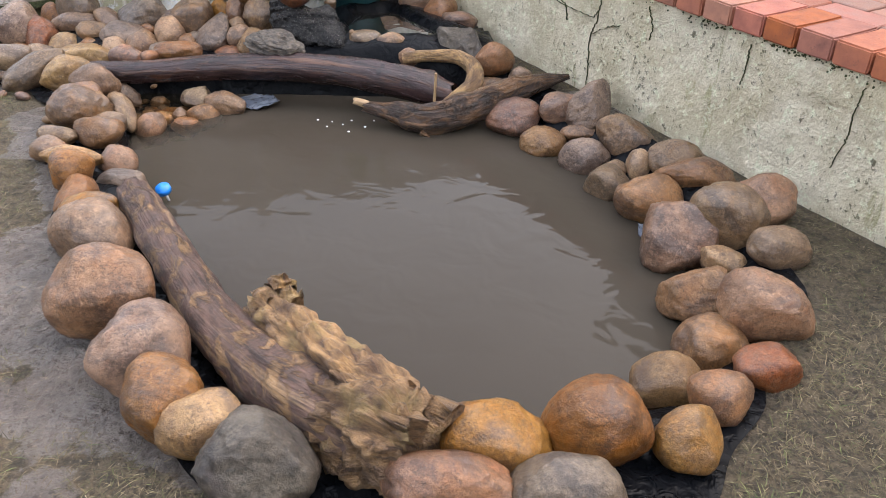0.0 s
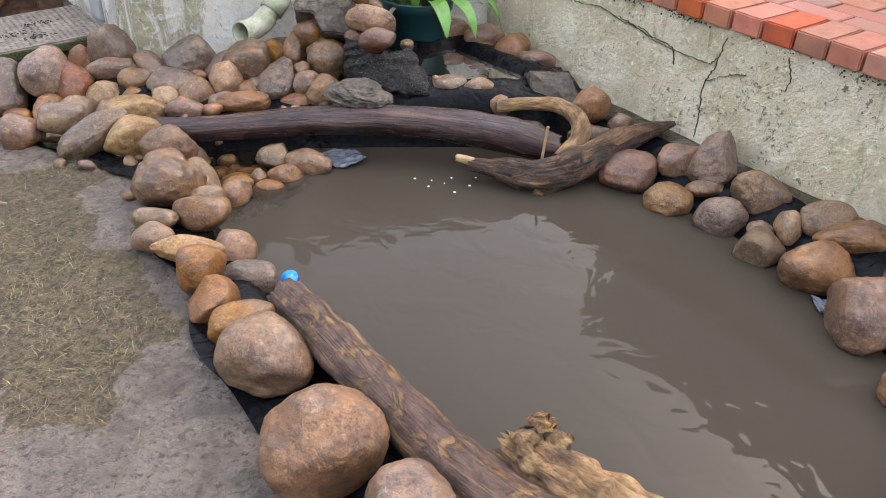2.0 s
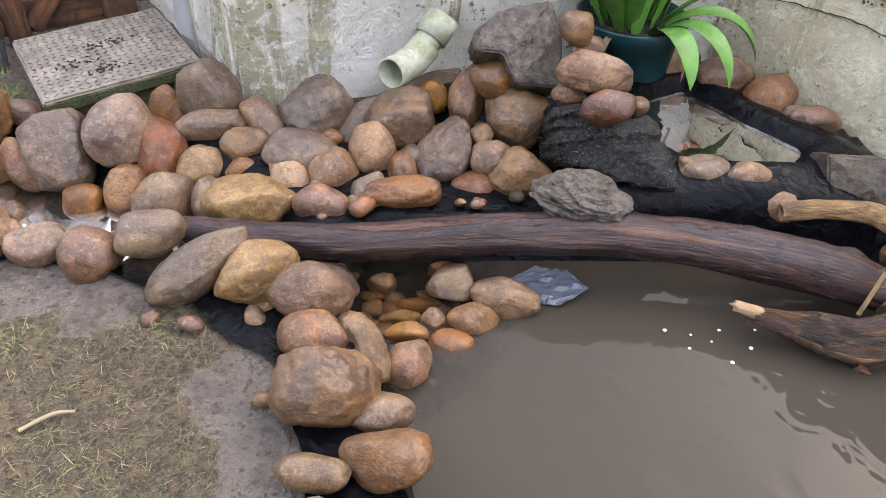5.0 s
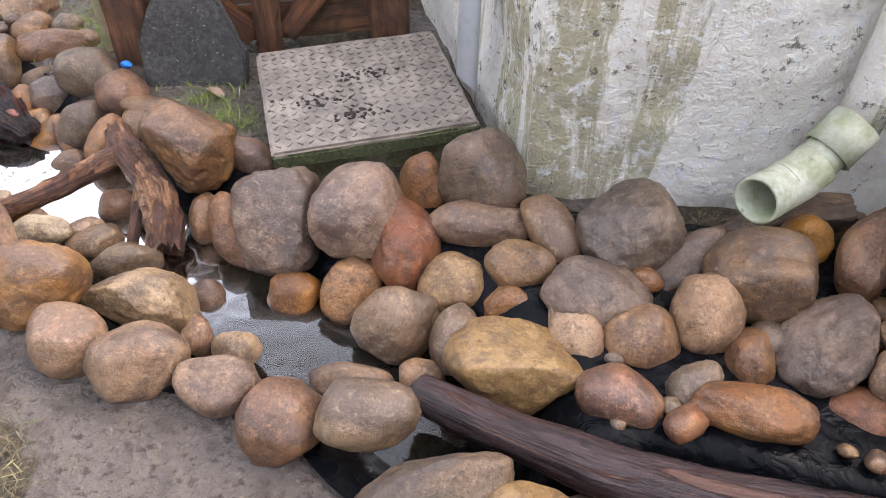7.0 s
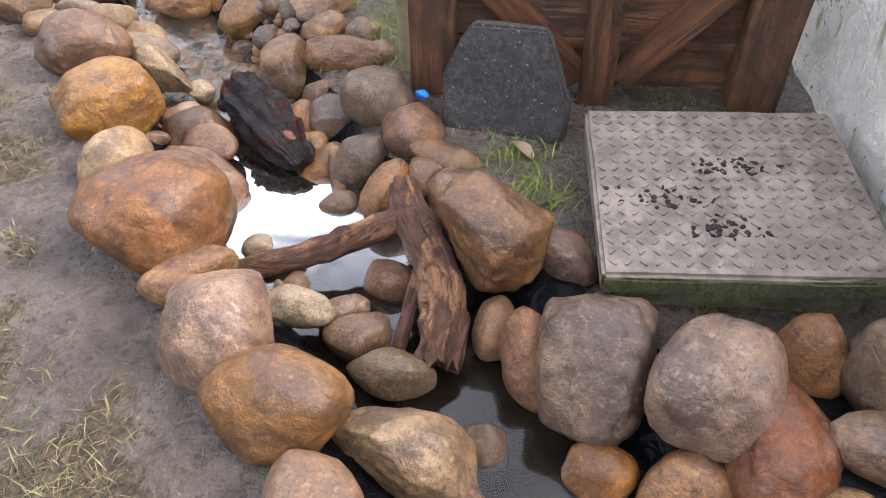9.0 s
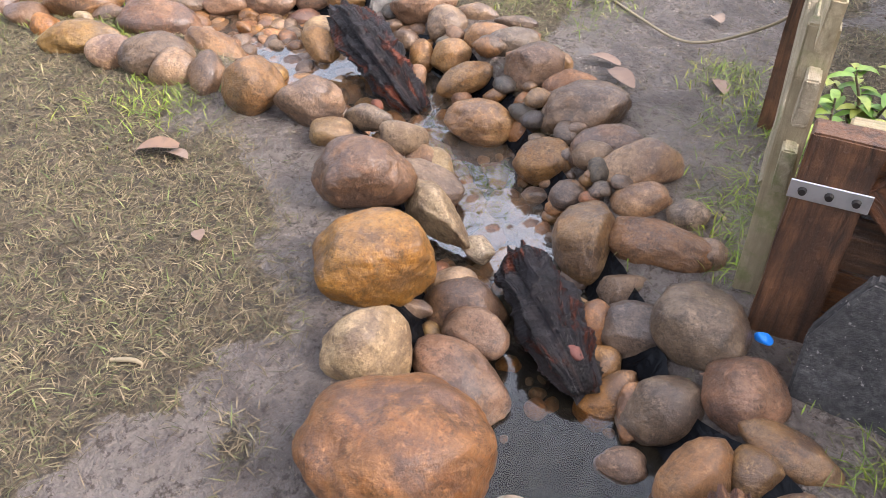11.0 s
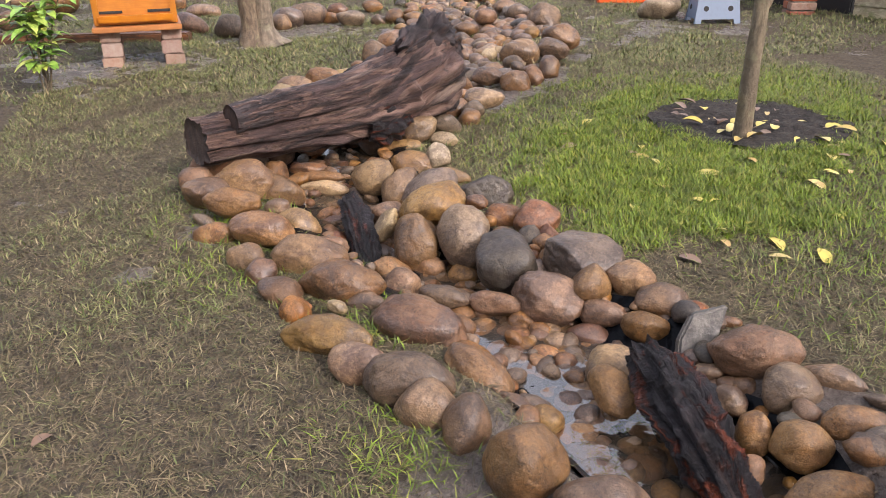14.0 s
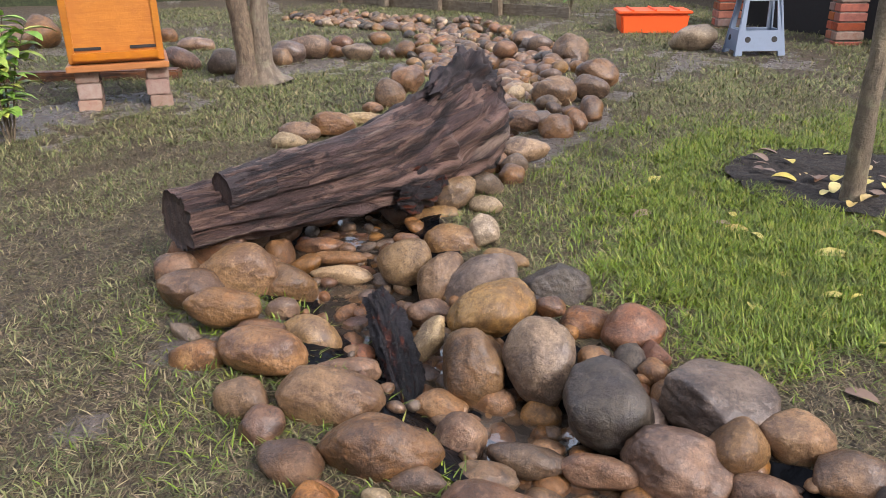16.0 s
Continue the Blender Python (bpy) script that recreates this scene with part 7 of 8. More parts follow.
def leafy(name, place, count, spread, height, leaf, material, words, category, seed, stem_mat=TREE_BARK, stems=5):
    rng = random.Random(seed)
    top = empty(name, place)
    bm = bmesh.new()
    for s in range(stems):
        a = rng.uniform(0, 6.28)
        end = Vector((math.cos(a) * spread * rng.uniform(0.2, 0.8), math.sin(a) * spread * rng.uniform(0.2, 0.8), height * rng.uniform(0.6, 1)))
        tube([(0.01 * math.cos(a), 0.01 * math.sin(a), -0.02, 0.006), (*(end * 0.5 + Vector((0, 0, height * 0.1))), 0.004), (*end, 0.002)], stem_mat, "stem", 10, 6, 0.05, 0, (), seed + s, top)
        for i in range(count // stems):
            f = rng.uniform(0.2, 1)
            b = end * f + Vector((0, 0, height * 0.1 * (1 - (2 * f - 1) ** 2)))
            w = rng.uniform(0, 6.28)
            leaf_blade(bm, b, (math.cos(w), math.sin(w), rng.uniform(0.0, 0.6)), leaf * rng.uniform(0.6, 1.1), leaf * 0.42 * rng.uniform(0.7, 1.1), 0.9, 0.15, 4)
    part("leaves", bm, material, top, "", True)
    return tagged(top, words, category)


rng = random.Random(9)
for i in range(7):
    p = P1 + FD * rng.uniform(0.0, 0.55) + FN * rng.uniform(0.2, 0.7)
    leafy("bed_plant", (p.x, p.y, -0.0438), 60, 0.16, 0.2, 0.06, SHRUB_GREEN, "bright green low plant in the garden bed", "plant", 300 + i)
leafy("young_shrub", (-7.607, 2.007, -0.0365), 130, 0.24, 0.66, 0.15, SHRUB_GREEN, "young shrub with light green drooping leaves", "shrub", 340, stems=6)

# downpipe and drain
dp = Vector((-1.795, 3.785, 0))
bm = bmesh.new()
bmesh.ops.create_cone(bm, cap_ends=False, segments=20, radius1=0.0241, radius2=0.0241, depth=1.3, matrix=pose(0, 0, 0.65))
bmesh.ops.bisect_plane(bm, geom=bm.verts[:] + bm.edges[:] + bm.faces[:], plane_co=(0, 0, 0.05), plane_no=(0.5, 0.5, 0.7), clear_inner=True)
bmesh.ops.solidify(bm, geom=bm.faces[:], thickness=0.003)
pipe = part("downpipe", bm, WHITE_PIPE, smooth=True)
pipe.location = (dp.x, dp.y, 0.0438)
tagged(pipe, "white plastic downpipe cut at a slant above the slab", "pipe")


def pipe_run(name, points, radius, parent, material, label="", wall=0.006, seg=26, open_end=True):
    """A hollow pipe along points."""
    rows = [Vector(p) for p in points]
    verts, faces = [], []
    rings = [(i, radius) for i in range(len(rows))] + [(i, radius - wall) for i in reversed(range(len(rows)))]
    for i, r in rings:
        t = (rows[min(i + 1, len(rows) - 1)] - rows[max(i - 1, 0)]).normalized()
        side = t.cross(Vector((0.3, 0.1, 1))).normalized()
        top = side.cross(t)
        for j in range(seg):
            w = 2 * math.pi * j / seg
            verts.append(rows[i] + (side * math.cos(w) + top * math.sin(w)) * r)
    n = len(rings)
    for i in range(n):
        for j in range(seg):
            a, b = i * seg + j, i * seg + (j + 1) % seg
            c, d = ((i + 1) % n) * seg + (j + 1) % seg, ((i + 1) % n) * seg + j
            faces.append((a, b, c, d))
    ob = mesh_object(name, verts, faces, material, True, parent)
    return tagged(ob, label)


drain = empty("drain_outlet", (-1.095, 3.614, 0.073))
L = drain.location
A, B, C = Vector((-1.125, 3.55, 0.122)) - L, Vector((-1.06, 3.612, 0.16)) - L, Vector((-1.008, 3.665, 0.225)) - L
pipe_run("mouth", [A + Vector((-0.035, -0.05, 0.004)), A + Vector((0.0, 0.0, 0.0)), A + (B - A) * 0.55 + Vector((0, 0, -0.008)), B], 0.046, drain, PIPE_GREEN, "open mouth with a dirty green inside")
# dark disc that gives the dirt and shade deep in the pipe
bm = bmesh.new()
bmesh.ops.create_circle(bm, cap_ends=True, segments=24, radius=0.043, matrix=Matrix.Translation(A + (B - A) * 0.3) @ (B - A).to_track_quat("Z", "Y").to_matrix().to_4x4())
part("silt", bm, SOIL, drain, "dark disc for the dirty, shaded inside of the mouth")
pipe_run("collar", [B - (B - A).normalized() * 0.012, B + (C - B) * 0.35], 0.041, drain, PIPE_GREEN, "ribbed collar")
pipe_run("elbow", [B + (C - B) * 0.25, C], 0.05, drain, PIPE_GREEN)
pipe_run("riser", [C - Vector((0, 0, 0.02)), C + Vector((0.01, 0.015, 0.08)), C + Vector((0.015, 0.02, 0.62))], 0.0438, drain, WALL_WHITE, "whitewashed upright pipe")
tagged(drain, "old stained plastic drain outlet against the house wall", "drain pipe")

# ---- pot and plant ----
pot = empty("plant_pot", (-0.4343, 3.723, 0))
prof = [(0.0, 0.0), (0.118, 0.0), (0.13, 0.02), (0.148, 0.17), (0.160, 0.172), (0.166, 0.215), (0.168, 0.222), (0.160, 0.222), (0.155, 0.19), (0.0, 0.185)]
verts, faces = [], []
for i, (r, z) in enumerate(prof):
    for j in range(40):
        w = 2 * math.pi * j / 40
        verts.append((r * math.cos(w), r * math.sin(w), z))
        if i:
            k = (j + 1) % 40
            faces.append(((i - 1) * 40 + j, (i - 1) * 40 + k, i * 40 + k, i * 40 + j))
mesh_object("body", verts, faces, POT_GREEN, True, pot)
bm = bmesh.new()
bmesh.ops.create_circle(bm, cap_ends=True, segments=30, radius=0.156, matrix=pose(0, 0, 0.195))
part("soil", bm, SOIL, pot, "dark potting soil")
tagged(pot, "dark teal plastic plant pot with a rolled rim", "plant pot")
rng = random.Random(31)
lily = empty("potted_lily", (-0.4343, 3.723, 0.1971))
for i in range(52):
    a, r = rng.uniform(0, 6.28), rng.uniform(0, 0.11)
    bm = bmesh.new()
    out = rng.uniform(0.15, 0.75)
    leaf_blade(bm, (r * math.cos(a), r * math.sin(a), -0.005), (math.cos(a) * out, math.sin(a) * out, 1), rng.uniform(0.26, 0.44), rng.uniform(0.03, 0.06), rng.uniform(0.3, 1.1), 0.2, 9)
    part("leaf", bm, PLANT_GREEN, lily, "", True)
for a, l in ((-0.9, 0.34), (-1.25, 0.3), (-0.35, 0.36)):
    bm = bmesh.new()
    leaf_blade(bm, (0.1 * math.cos(a), 0.1 * math.sin(a), 0.0), (math.cos(a) * 0.9, math.sin(a) * 0.9, 0.8), l, 0.075, 2.6, 0.2, 10)
    part("drooping_leaf", bm, PLANT_GREEN, lily, "broad leaf hanging over the rim", True)
for a in (-2.2, -1.0):
    bm = bmesh.new()
    leaf_blade(bm, (0.13 * math.cos(a), 0.13 * math.sin(a), 0.0), (math.cos(a), math.sin(a), 0.5), 0.17, 0.022, 4.5, 0.3, 9)
    part("withered_leaf", bm, LEAF_BROWN, lily, "withered brown leaf", True)
tagged(lily, "green lily with broad strap leaves growing in the pot", "plant")

# ---- small things by the pond ----
cap = empty("bottle_cap_float", (-0.8891, 2.124, -0.1095))
bm = bmesh.new()
bmesh.ops.create_cone(bm, cap_ends=True, segments=24, radius1=0.025, radius2=0.023, depth=0.024, matrix=pose(0, 0, 0))
bmesh.ops.bevel(bm, geom=[e for e in bm.edges if abs(e.verts[0].co.z - e.verts[1].co.z) < 1e-5], offset=0.003, segments=2, affect="EDGES")
part("cap", bm, BLUE, cap, "", True)
bm = bmesh.new()
bmesh.ops.create_cone(bm, cap_ends=True, segments=12, radius1=0.004, radius2=0.004, depth=0.12, matrix=pose(0, 0, -0.06))
part("stem", bm, WHITE_PIPE, cap, "thin white stem", True)
cap.rotation_euler = (radians(14), radians(-8), 0)
tagged(cap, "bright blue round plastic cap on a white stem beside the log", "plastic cap")

FOLD = plain("dusty_liner_plastic", (0.09, 0.10, 0.125), 0.18, dirt=0.4)
rng = random.Random(77)
for k, (cx, cy, cz, w, h, turn) in enumerate(((*(-0.7592, 2.913, -0.146), 0.2, 0.12, -15), (*(0.6278, 1.942, -0.146), 0.16, 0.06, -70))):
    bm = bmesh.new()
    bmesh.ops.create_grid(bm, x_segments=14, y_segments=10, size=0.5)
    for v in bm.verts:
        x, y = v.co.x, v.co.y
        v.co = Vector((x * w * (1 - 1.2 * abs(y)), y * h, 0.016 * abs(noise.noise(Vector((x * 3 + 2 * y, y * 6, k)))) + 0.02 * x * x))
    bmesh.ops.solidify(bm, geom=bm.faces[:], thickness=0.0015)
    ob = part("liner_fold", bm, FOLD, smooth=False)
    ob.matrix_world = pose(cx, cy, cz, 6, -4, turn)
    ob.parent = liner
    tagged(ob, "shiny crumpled fold")
for i, (x, y, s) in enumerate(((*(-0.4526, 2.716), 0.004), (*(-0.438, 2.759), 0.003), (*(-0.3942, 2.737), 0.003), (*(-0.365, 2.672), 0.005), (*(-0.3066, 2.716), 0.005), (*(-0.365, 2.774), 0.004), (*(-0.4964, 2.774), 0.005), (*(-0.2774, 2.774), 0.004))):
    bm = bmesh.new()
    bmesh.ops.create_icosphere(bm, subdivisions=2, radius=s)
    ob = part("foam_bubble", bm, plain("foam", (0.8, 0.8, 0.78), 0.2, dirt=0.0), smooth=True)
    ob.location = (x, y, WATER_LEVEL)
    ob.scale = (1, 1, 0.5)
    tagged(ob, "small white foam bubble floating on the pond", "bubble", "bubbles on the pond")
loop = [(-2.497, 3.65, -0.0511), (-2.438, 3.639, -0.0526), (-2.38, 3.679, -0.0511), (-2.373, 3.76, -0.0496), (-2.416, 3.825, -0.0438)]
pipe_run("black_cable", spline(loop, 24), 0.004, None, CABLE, wall=0.002, seg=8)
tagged(bpy.data.objects["black_cable"], "thin black cable looped on the soil by the slab", "cable")
pipe_run("bent_cane", spline([(-4.088, 4.614, -0.0365), (-3.767, 4.533, -0.0292), (-3.57, 4.504, -0.0219), (-3.431, 4.526, 0.0365), (-3.248, 4.489, 0.1825), (-3.161, 4.365, 0.365)], 30), 0.004, None, ROPE, wall=0.003, seg=8)
tagged(bpy.data.objects["bent_cane"], "long bent straw-coloured cane reaching over the grass", "cane")
pipe_run("garden_hose", spline([(-2.993, 4.307, 0.511), (-2.92, 4.271, 0.292), (-2.811, 4.234, 0.073), (-2.701, 4.197, -0.0365)], 24), 0.008, None, ROPE, wall=0.004, seg=10)
tagged(bpy.data.objects["garden_hose"], "pale hose hanging over the garden bed", "hose")
for p, s in (((-2.716, 3.767, -0.0146), 0.016), ((-2.205, 3.526, -0.0219), 0.03)):
    bm = stone_mesh("a", (s, s * 0.7, s * 0.6), 950 + int(1000 * s), 3)
    ob = part("blue_plastic_scrap", bm, BLUE)
    ob.location = p
    tagged(ob, "crumpled scrap of bright blue plastic", "plastic scrap")

# ---- far end of the garden ----
hive = empty("beehive", (-8.234, 2.467, 0.2409))
HW = basis(Vector(), Vector((-0.08, 0.99, 0)))
bm = rough_box((0.4818, 0.438, 0.584), pose(0, 0.219, 0.2993), 0.004, 3, 0.0, 0)
part("brood_box", bm, HIVE_WOOD, hive, "oiled orange timber box")
part("floor_board", box((0.5256, 0.5256, 0.0328), pose(0, 0.2044, -0.0146), 0.004), HIVE_WOOD, hive)
part("landing_board", box((0.438, 0.0365, 0.0401), pose(0, -0.0219, 0.0438), 0.004), HIVE_WOOD, hive, "landing board below the entrance")
# slots are near-black strips on the front, shade given as colour
for dx in (-1, 1):
    part("entrance_slot", box((0.146, 0.0088, 0.0161), pose(dx * 0.146, -0.0029, 0.0839), 0.001, 1), DARK, hive, "near-black strip for the shade in the entrance slot")
    part("corner_board", box((0.0365, 0.0146, 0.584), pose(dx * 0.2263, -0.0058, 0.2993), 0.003), HIVE_WOOD, hive)
# the grip's shade is a near-black strip too, not a hollow
part("hand_grip", box((0.2628, 0.0146, 0.0328), pose(0, -0.0044, 0.365), 0.004), DARK, hive, "near-black strip for the shade in the hand grip")
for ob in hive.children:
    ob.matrix_local = HW @ ob.matrix_local
tagged(hive, "orange oiled wooden beehive box standing on brick piers", "beehive")
for k, y in enumerate((-0.1752, 0.1898)):
    pier = empty("brick_pier", Vector((-8.234, 2.467, -0.0365)) + (HW @ Vector((y, 0.0365, 0))))
    for row in range(3):
        bm = rough_box((0.1205, 0.2482, 0.0861), HW @ pose(0.006 * ((row + k) % 2), 0.0876, 0.0438 + row * 0.0891, 0, 0, (row * 7 + k * 3) % 5 - 2), 0.006, 3, 0.003, row + 5 * k)
        part("brick", bm, BRICK_PALE, pier)
    tagged(pier, "stack of three dusty bricks under the beehive", "brick stack", "piers under the hive")


def tree(name, place, stems, words, seed, crown_z, crown_r, leaves):
    rng = random.Random(seed)
    top = empty(name, place)
    for i, pts in enumerate(stems):
        tube(pts, TREE_BARK, "trunk" if i == 0 else "stem", 40, 20, 0.16, 0.12, [(0.5, 1.0, 0.1)], seed + i, top, "", 0, 7)
    ends = [Vector(pts[-1][:3]) for pts in stems]
    bm = bmesh.new()
    for i in range(10):
        a = rng.uniform(0, 6.28)
        e = rng.choice(ends)
        tip = e + Vector((math.cos(a) * crown_r * rng.uniform(0.5, 1), math.sin(a) * crown_r * rng.uniform(0.5, 1), crown_z * rng.uniform(0.1, 0.5)))
        tube([(*e, 0.02), (*((e + tip) / 2 + Vector((0, 0, 0.1))), 0.012), (*tip, 0.004)], TREE_BARK, "limb", 14, 8, 0.1, 0, (), seed + 20 + i, top)
        for j in range(leaves // 10):
            f = rng.uniform(0.25, 1.05)
            b = e + (tip - e) * f + Vector((rng.gauss(0, 0.16), rng.gauss(0, 0.16), rng.gauss(0, 0.14)))
            w = rng.uniform(0, 6.28)
            leaf_blade(bm, b, (math.cos(w), math.sin(w), rng.uniform(-0.5, 0.4)), 0.09, 0.04, 0.5, 0.15, 3)
    part("crown", bm, SHRUB_GREEN, top, "open crown of green leaves", True)
    return tagged(top, words, "tree")


tree("garden_tree", (-8.848, 3.212, 0.0146), [
    [(-0, 0, -0.0438, 0.1825), (0, -0.0146, 0.0219, 0.1095), (0, -0.0219, 0.146, 0.0766), (0, -0.0657, 0.511, 0.0621), (-0.0146, -0.146, 1.168, 0.0548), (0, -0.219, 1.971, 0.0438)],
    [(0.0365, 0.0876, -0.0438, 0.1606), (0.0292, 0.073, 0.0219, 0.0949), (0.0219, 0.0584, 0.146, 0.0657), (0.0219, 0.073, 0.511, 0.0511), (0, 0.146, 1.168, 0.0438), (0, 0.2555, 1.971, 0.0365)]],
    "mature garden tree with two smooth pale stems", 410, 1.2, 1.1, 700)
tree("young_tree", (-5.661, 5.052, -0.0511), [
    [(0, 0, -0.0219, 0.0438), (0, 0, 0.073, 0.0365), (0, 0, 0.365, 0.0336), (0, 0, 0.6205, 0.0292), (0, -0.0219, 1.168, 0.0219), (0, -0.0365, 1.679, 0.0161)],
    [(0, 0.0073, 0.5694, 0.0219), (0, 0.073, 0.6935, 0.019), (0, 0.1825, 0.949, 0.0161), (0, 0.292, 1.46, 0.0117)]],
    "young tree with a thin grey-brown trunk in dark soil", 430, 0.9, 0.7, 400)
ring = sheet("soil_ring", np.arange(-6.388, -5.074, 0.035), np.arange(4.6, 5.95, 0.035), lambda x, y: land(x, y) + 0.012 + 0.016 * np.abs(ripple(x, y, 34, 3)) + 0.012 * ripple(x, y, 71, 1), SOIL,
             lambda x, y: 0.42 - np.hypot(x - -5.86, (y - 5.23) * 0.92) + 0.03 * ripple(x, y, 16))
tagged(ring, "ring of bare dark soil round the young tree", "soil")

stool = empty("step_stool", (-8.76, 6.935, -0.0073))
SM = basis(Vector(), Vector((0.25, 0.97, 0)))


def stool_panel(name, w0, w1, h, m, holes):
    """A tapering moulded panel with an open window; near-black discs stand for its shaded holes."""
    bm = bmesh.new()
    t = 0.012
    for x0, x1, z0, z1 in ((-0.5, -0.36, 0, 1), (0.36, 0.5, 0, 1), (-0.36, 0.36, 0.9, 1), (-0.36, 0.36, 0.08, 0.42)):
        made = bmesh.ops.create_cube(bm, size=1, matrix=pose((x0 + x1) / 2, 0, (z0 + z1) / 2) @ Matrix.Diagonal((x1 - x0, t, z1 - z0, 1)))["verts"]
    bmesh.ops.subdivide_edges(bm, edges=[e for e in bm.edges if abs(e.verts[0].co.z - e.verts[1].co.z) > 0.3], cuts=4)
    for v in bm.verts:
        f = v.co.z
        v.co.x *= w0 + (w1 - w0) * f
        v.co.z = f * h
    bm.transform(m)
    ob = part(name, bm, STOOL_GREY, stool)
    for x in holes:
        d = bmesh.new()
        bmesh.ops.create_cone(d, cap_ends=True, segments=18, radius1=0.022, radius2=0.022, depth=t + 0.004, matrix=m @ pose(x, 0, h * 0.27, 90))
        part("round_hole", d, DARK, ob, "near-black disc for the shade in a round hole")
    return ob


H = 0.44
stool_panel("front_panel", 0.38, 0.28, H, SM @ pose(0, -0.13, 0, -9), (-0.1, 0.1))
stool_panel("back_panel", 0.38, 0.28, H, SM @ pose(0, 0.13, 0, 9), (-0.1, 0.1))
stool_panel("side_panel", 0.26, 0.16, H, SM @ pose(0.18, 0, 0, -7, 0, 90), (0.05,))
stool_panel("side_panel", 0.26, 0.16, H, SM @ pose(-0.18, 0, 0, 7, 0, 90), (0.05,))
part("top", box((0.3, 0.2, 0.03), SM @ pose(0, 0, H), 0.008), STOOL_GREY, stool)
tagged(stool, "pale blue-grey plastic folding step stool on the grass", "step stool")

crate = empty("storage_crate", (-10.21, 6.89, -0.0365))
CM = basis(Vector(), Vector((0.35, 0.94, 0)))
bm = box((0.62, 0.4, 0.21), pose(0, 0, 0.115), 0.02)
for v in bm.verts:
    v.co.x *= 0.9 + 0.45 * v.co.z
    v.co.y *= 0.9 + 0.45 * v.co.z
bm.transform(CM)
part("body", bm, ORANGE, crate)
part("lid", box((0.66, 0.44, 0.025), CM @ pose(0, 0, 0.232), 0.01), ORANGE, crate)
for x in (-0.2, 0, 0.2):
    part("rib", box((0.02, 0.42, 0.03), CM @ pose(x, 0, 0.245), 0.004), ORANGE, crate)
tagged(crate, "bright orange plastic storage crate lying on the lawn", "crate")


def pier_of_bricks(place, turn, rows, cols, words):
    top = empty("brick_pillar", place)
    top.rotation_euler = (0, 0, radians(turn))
    for r in range(rows):
        for c in range(cols):
            bm = box((0.105, 0.22, 0.062), pose((c - (cols - 1) / 2) * 0.115 + (0.004 if r % 2 else -0.004), 0, 0.031 + r * 0.074), 0.005, 1)
            part("brick", bm, BRICK_EDGE if (r * 3 + c) % 4 else BRICK_PALE, top)
    bm = box((0.1 * cols, 0.19, rows * 0.074), pose(0, 0, rows * 0.037), 0.002, 1)
    part("mortar", bm, CONCRETE, top, "pale mortar core")
    return tagged(top, words, "brick pillar")


pier_of_bricks((-8.979, 7.957, -0.0438), -20, 14, 2, "weathered red brick pillar of the shed")
pier_of_bricks((-10.22, 7.702, -0.0438), -20, 14, 2, "narrow red brick pillar beside the dark opening")
# the shaded opening between the pillars is a flat near-black panel
opening_panel = box((1.9, 0.1, 1.4), basis(Vector((-9.709, 8.176, 0.438)), Vector((0.95, 0.2, 0))), 0.01)
tagged(part("shed_wall", opening_panel, DARK), "near-black panel standing for the shade in the opening behind the pillars", "wall", kind="structure")
siding = empty("weatherboard_wall", (-8.468, 8.395, -0.073))
for i in range(9):
    bm = box((2.2, 0.02, 0.15), basis(Vector((0.8, 0.25, 0.09 + 0.13 * i)), Vector((0.95, 0.3, 0))) @ pose(0, 0, 0, -6), 0.003, 1)
    part("board", bm, PALE_WOOD, siding)
tagged(siding, "wall of pale overlapping weatherboards", "wall")

back_fence = empty("paling_fence", (-13.07, 5.621, -0.073))
D = Vector((0.866, 0.5, 0))
for i in range(-10, 4):
    p = D * (i * 0.48)
    if i % 2 == 0:
        timber("post", back_fence.location + p + Vector((0, 0, -0.05)), back_fence.location + p + Vector((0, 0, 1.0)), 0.1, 0.08, GREY_WOOD, back_fence, "grey weathered post", D, i + 30)
    for j, z in enumerate((0.14, 0.42, 0.7)):
        a = back_fence.location + p + Vector((-0.05, 0.06, z))
        timber("rail", a, a + D * 0.48, 0.14, 0.025, GREY_WOOD, back_fence, "", seed=i * 3 + j + 50)
tagged(back_fence, "old grey timber fence at the end of the garden", "fence")
for i in range(9):
    p = back_fence.location + D * (-4.5 + 0.75 * i) + Vector((-0.5, 0.85, 0)) * 0.6
    leafy("hedge_shrub", (p.x, p.y, -0.06), 120, 0.5, 1.0, 0.12, PLANT_GREEN, "dark green shrub behind the fence", "shrub", 600 + i, stems=7)
sill = part("edging_sleeper", rough_box((1.5, 0.12, 0.13), None, 0.01, 8, 0.006, 3), FENCE_WOOD)
sill.matrix_world = basis(Vector((-9.307, 2.007, 0)), Vector((0.24, 0.97, 0)))
tagged(sill, "reddish-brown timber sleeper edging the far bed", "sleeper")

# ---- fallen leaves ----
rng = random.Random(12)


def fallen_leaf(x, y, size, material, words, lift=0.008):
    bm = bmesh.new()
    leaf_blade(bm, (-size / 2, 0, 0), (1, 0, 0.25), size, size * rng.uniform(0.4, 0.6), 0.5, rng.uniform(0.05, 0.3), 6)
    ob = part("fallen_leaf", bm, material, smooth=True)
    z = float(land(np.array([x]), np.array([y]))[0])
    ob.matrix_world = pose(x, y, z + lift, rng.uniform(-12, 12), rng.uniform(-10, 10), rng.uniform(0, 360))
    tagged(ob, words, "leaf", "fallen leaves")


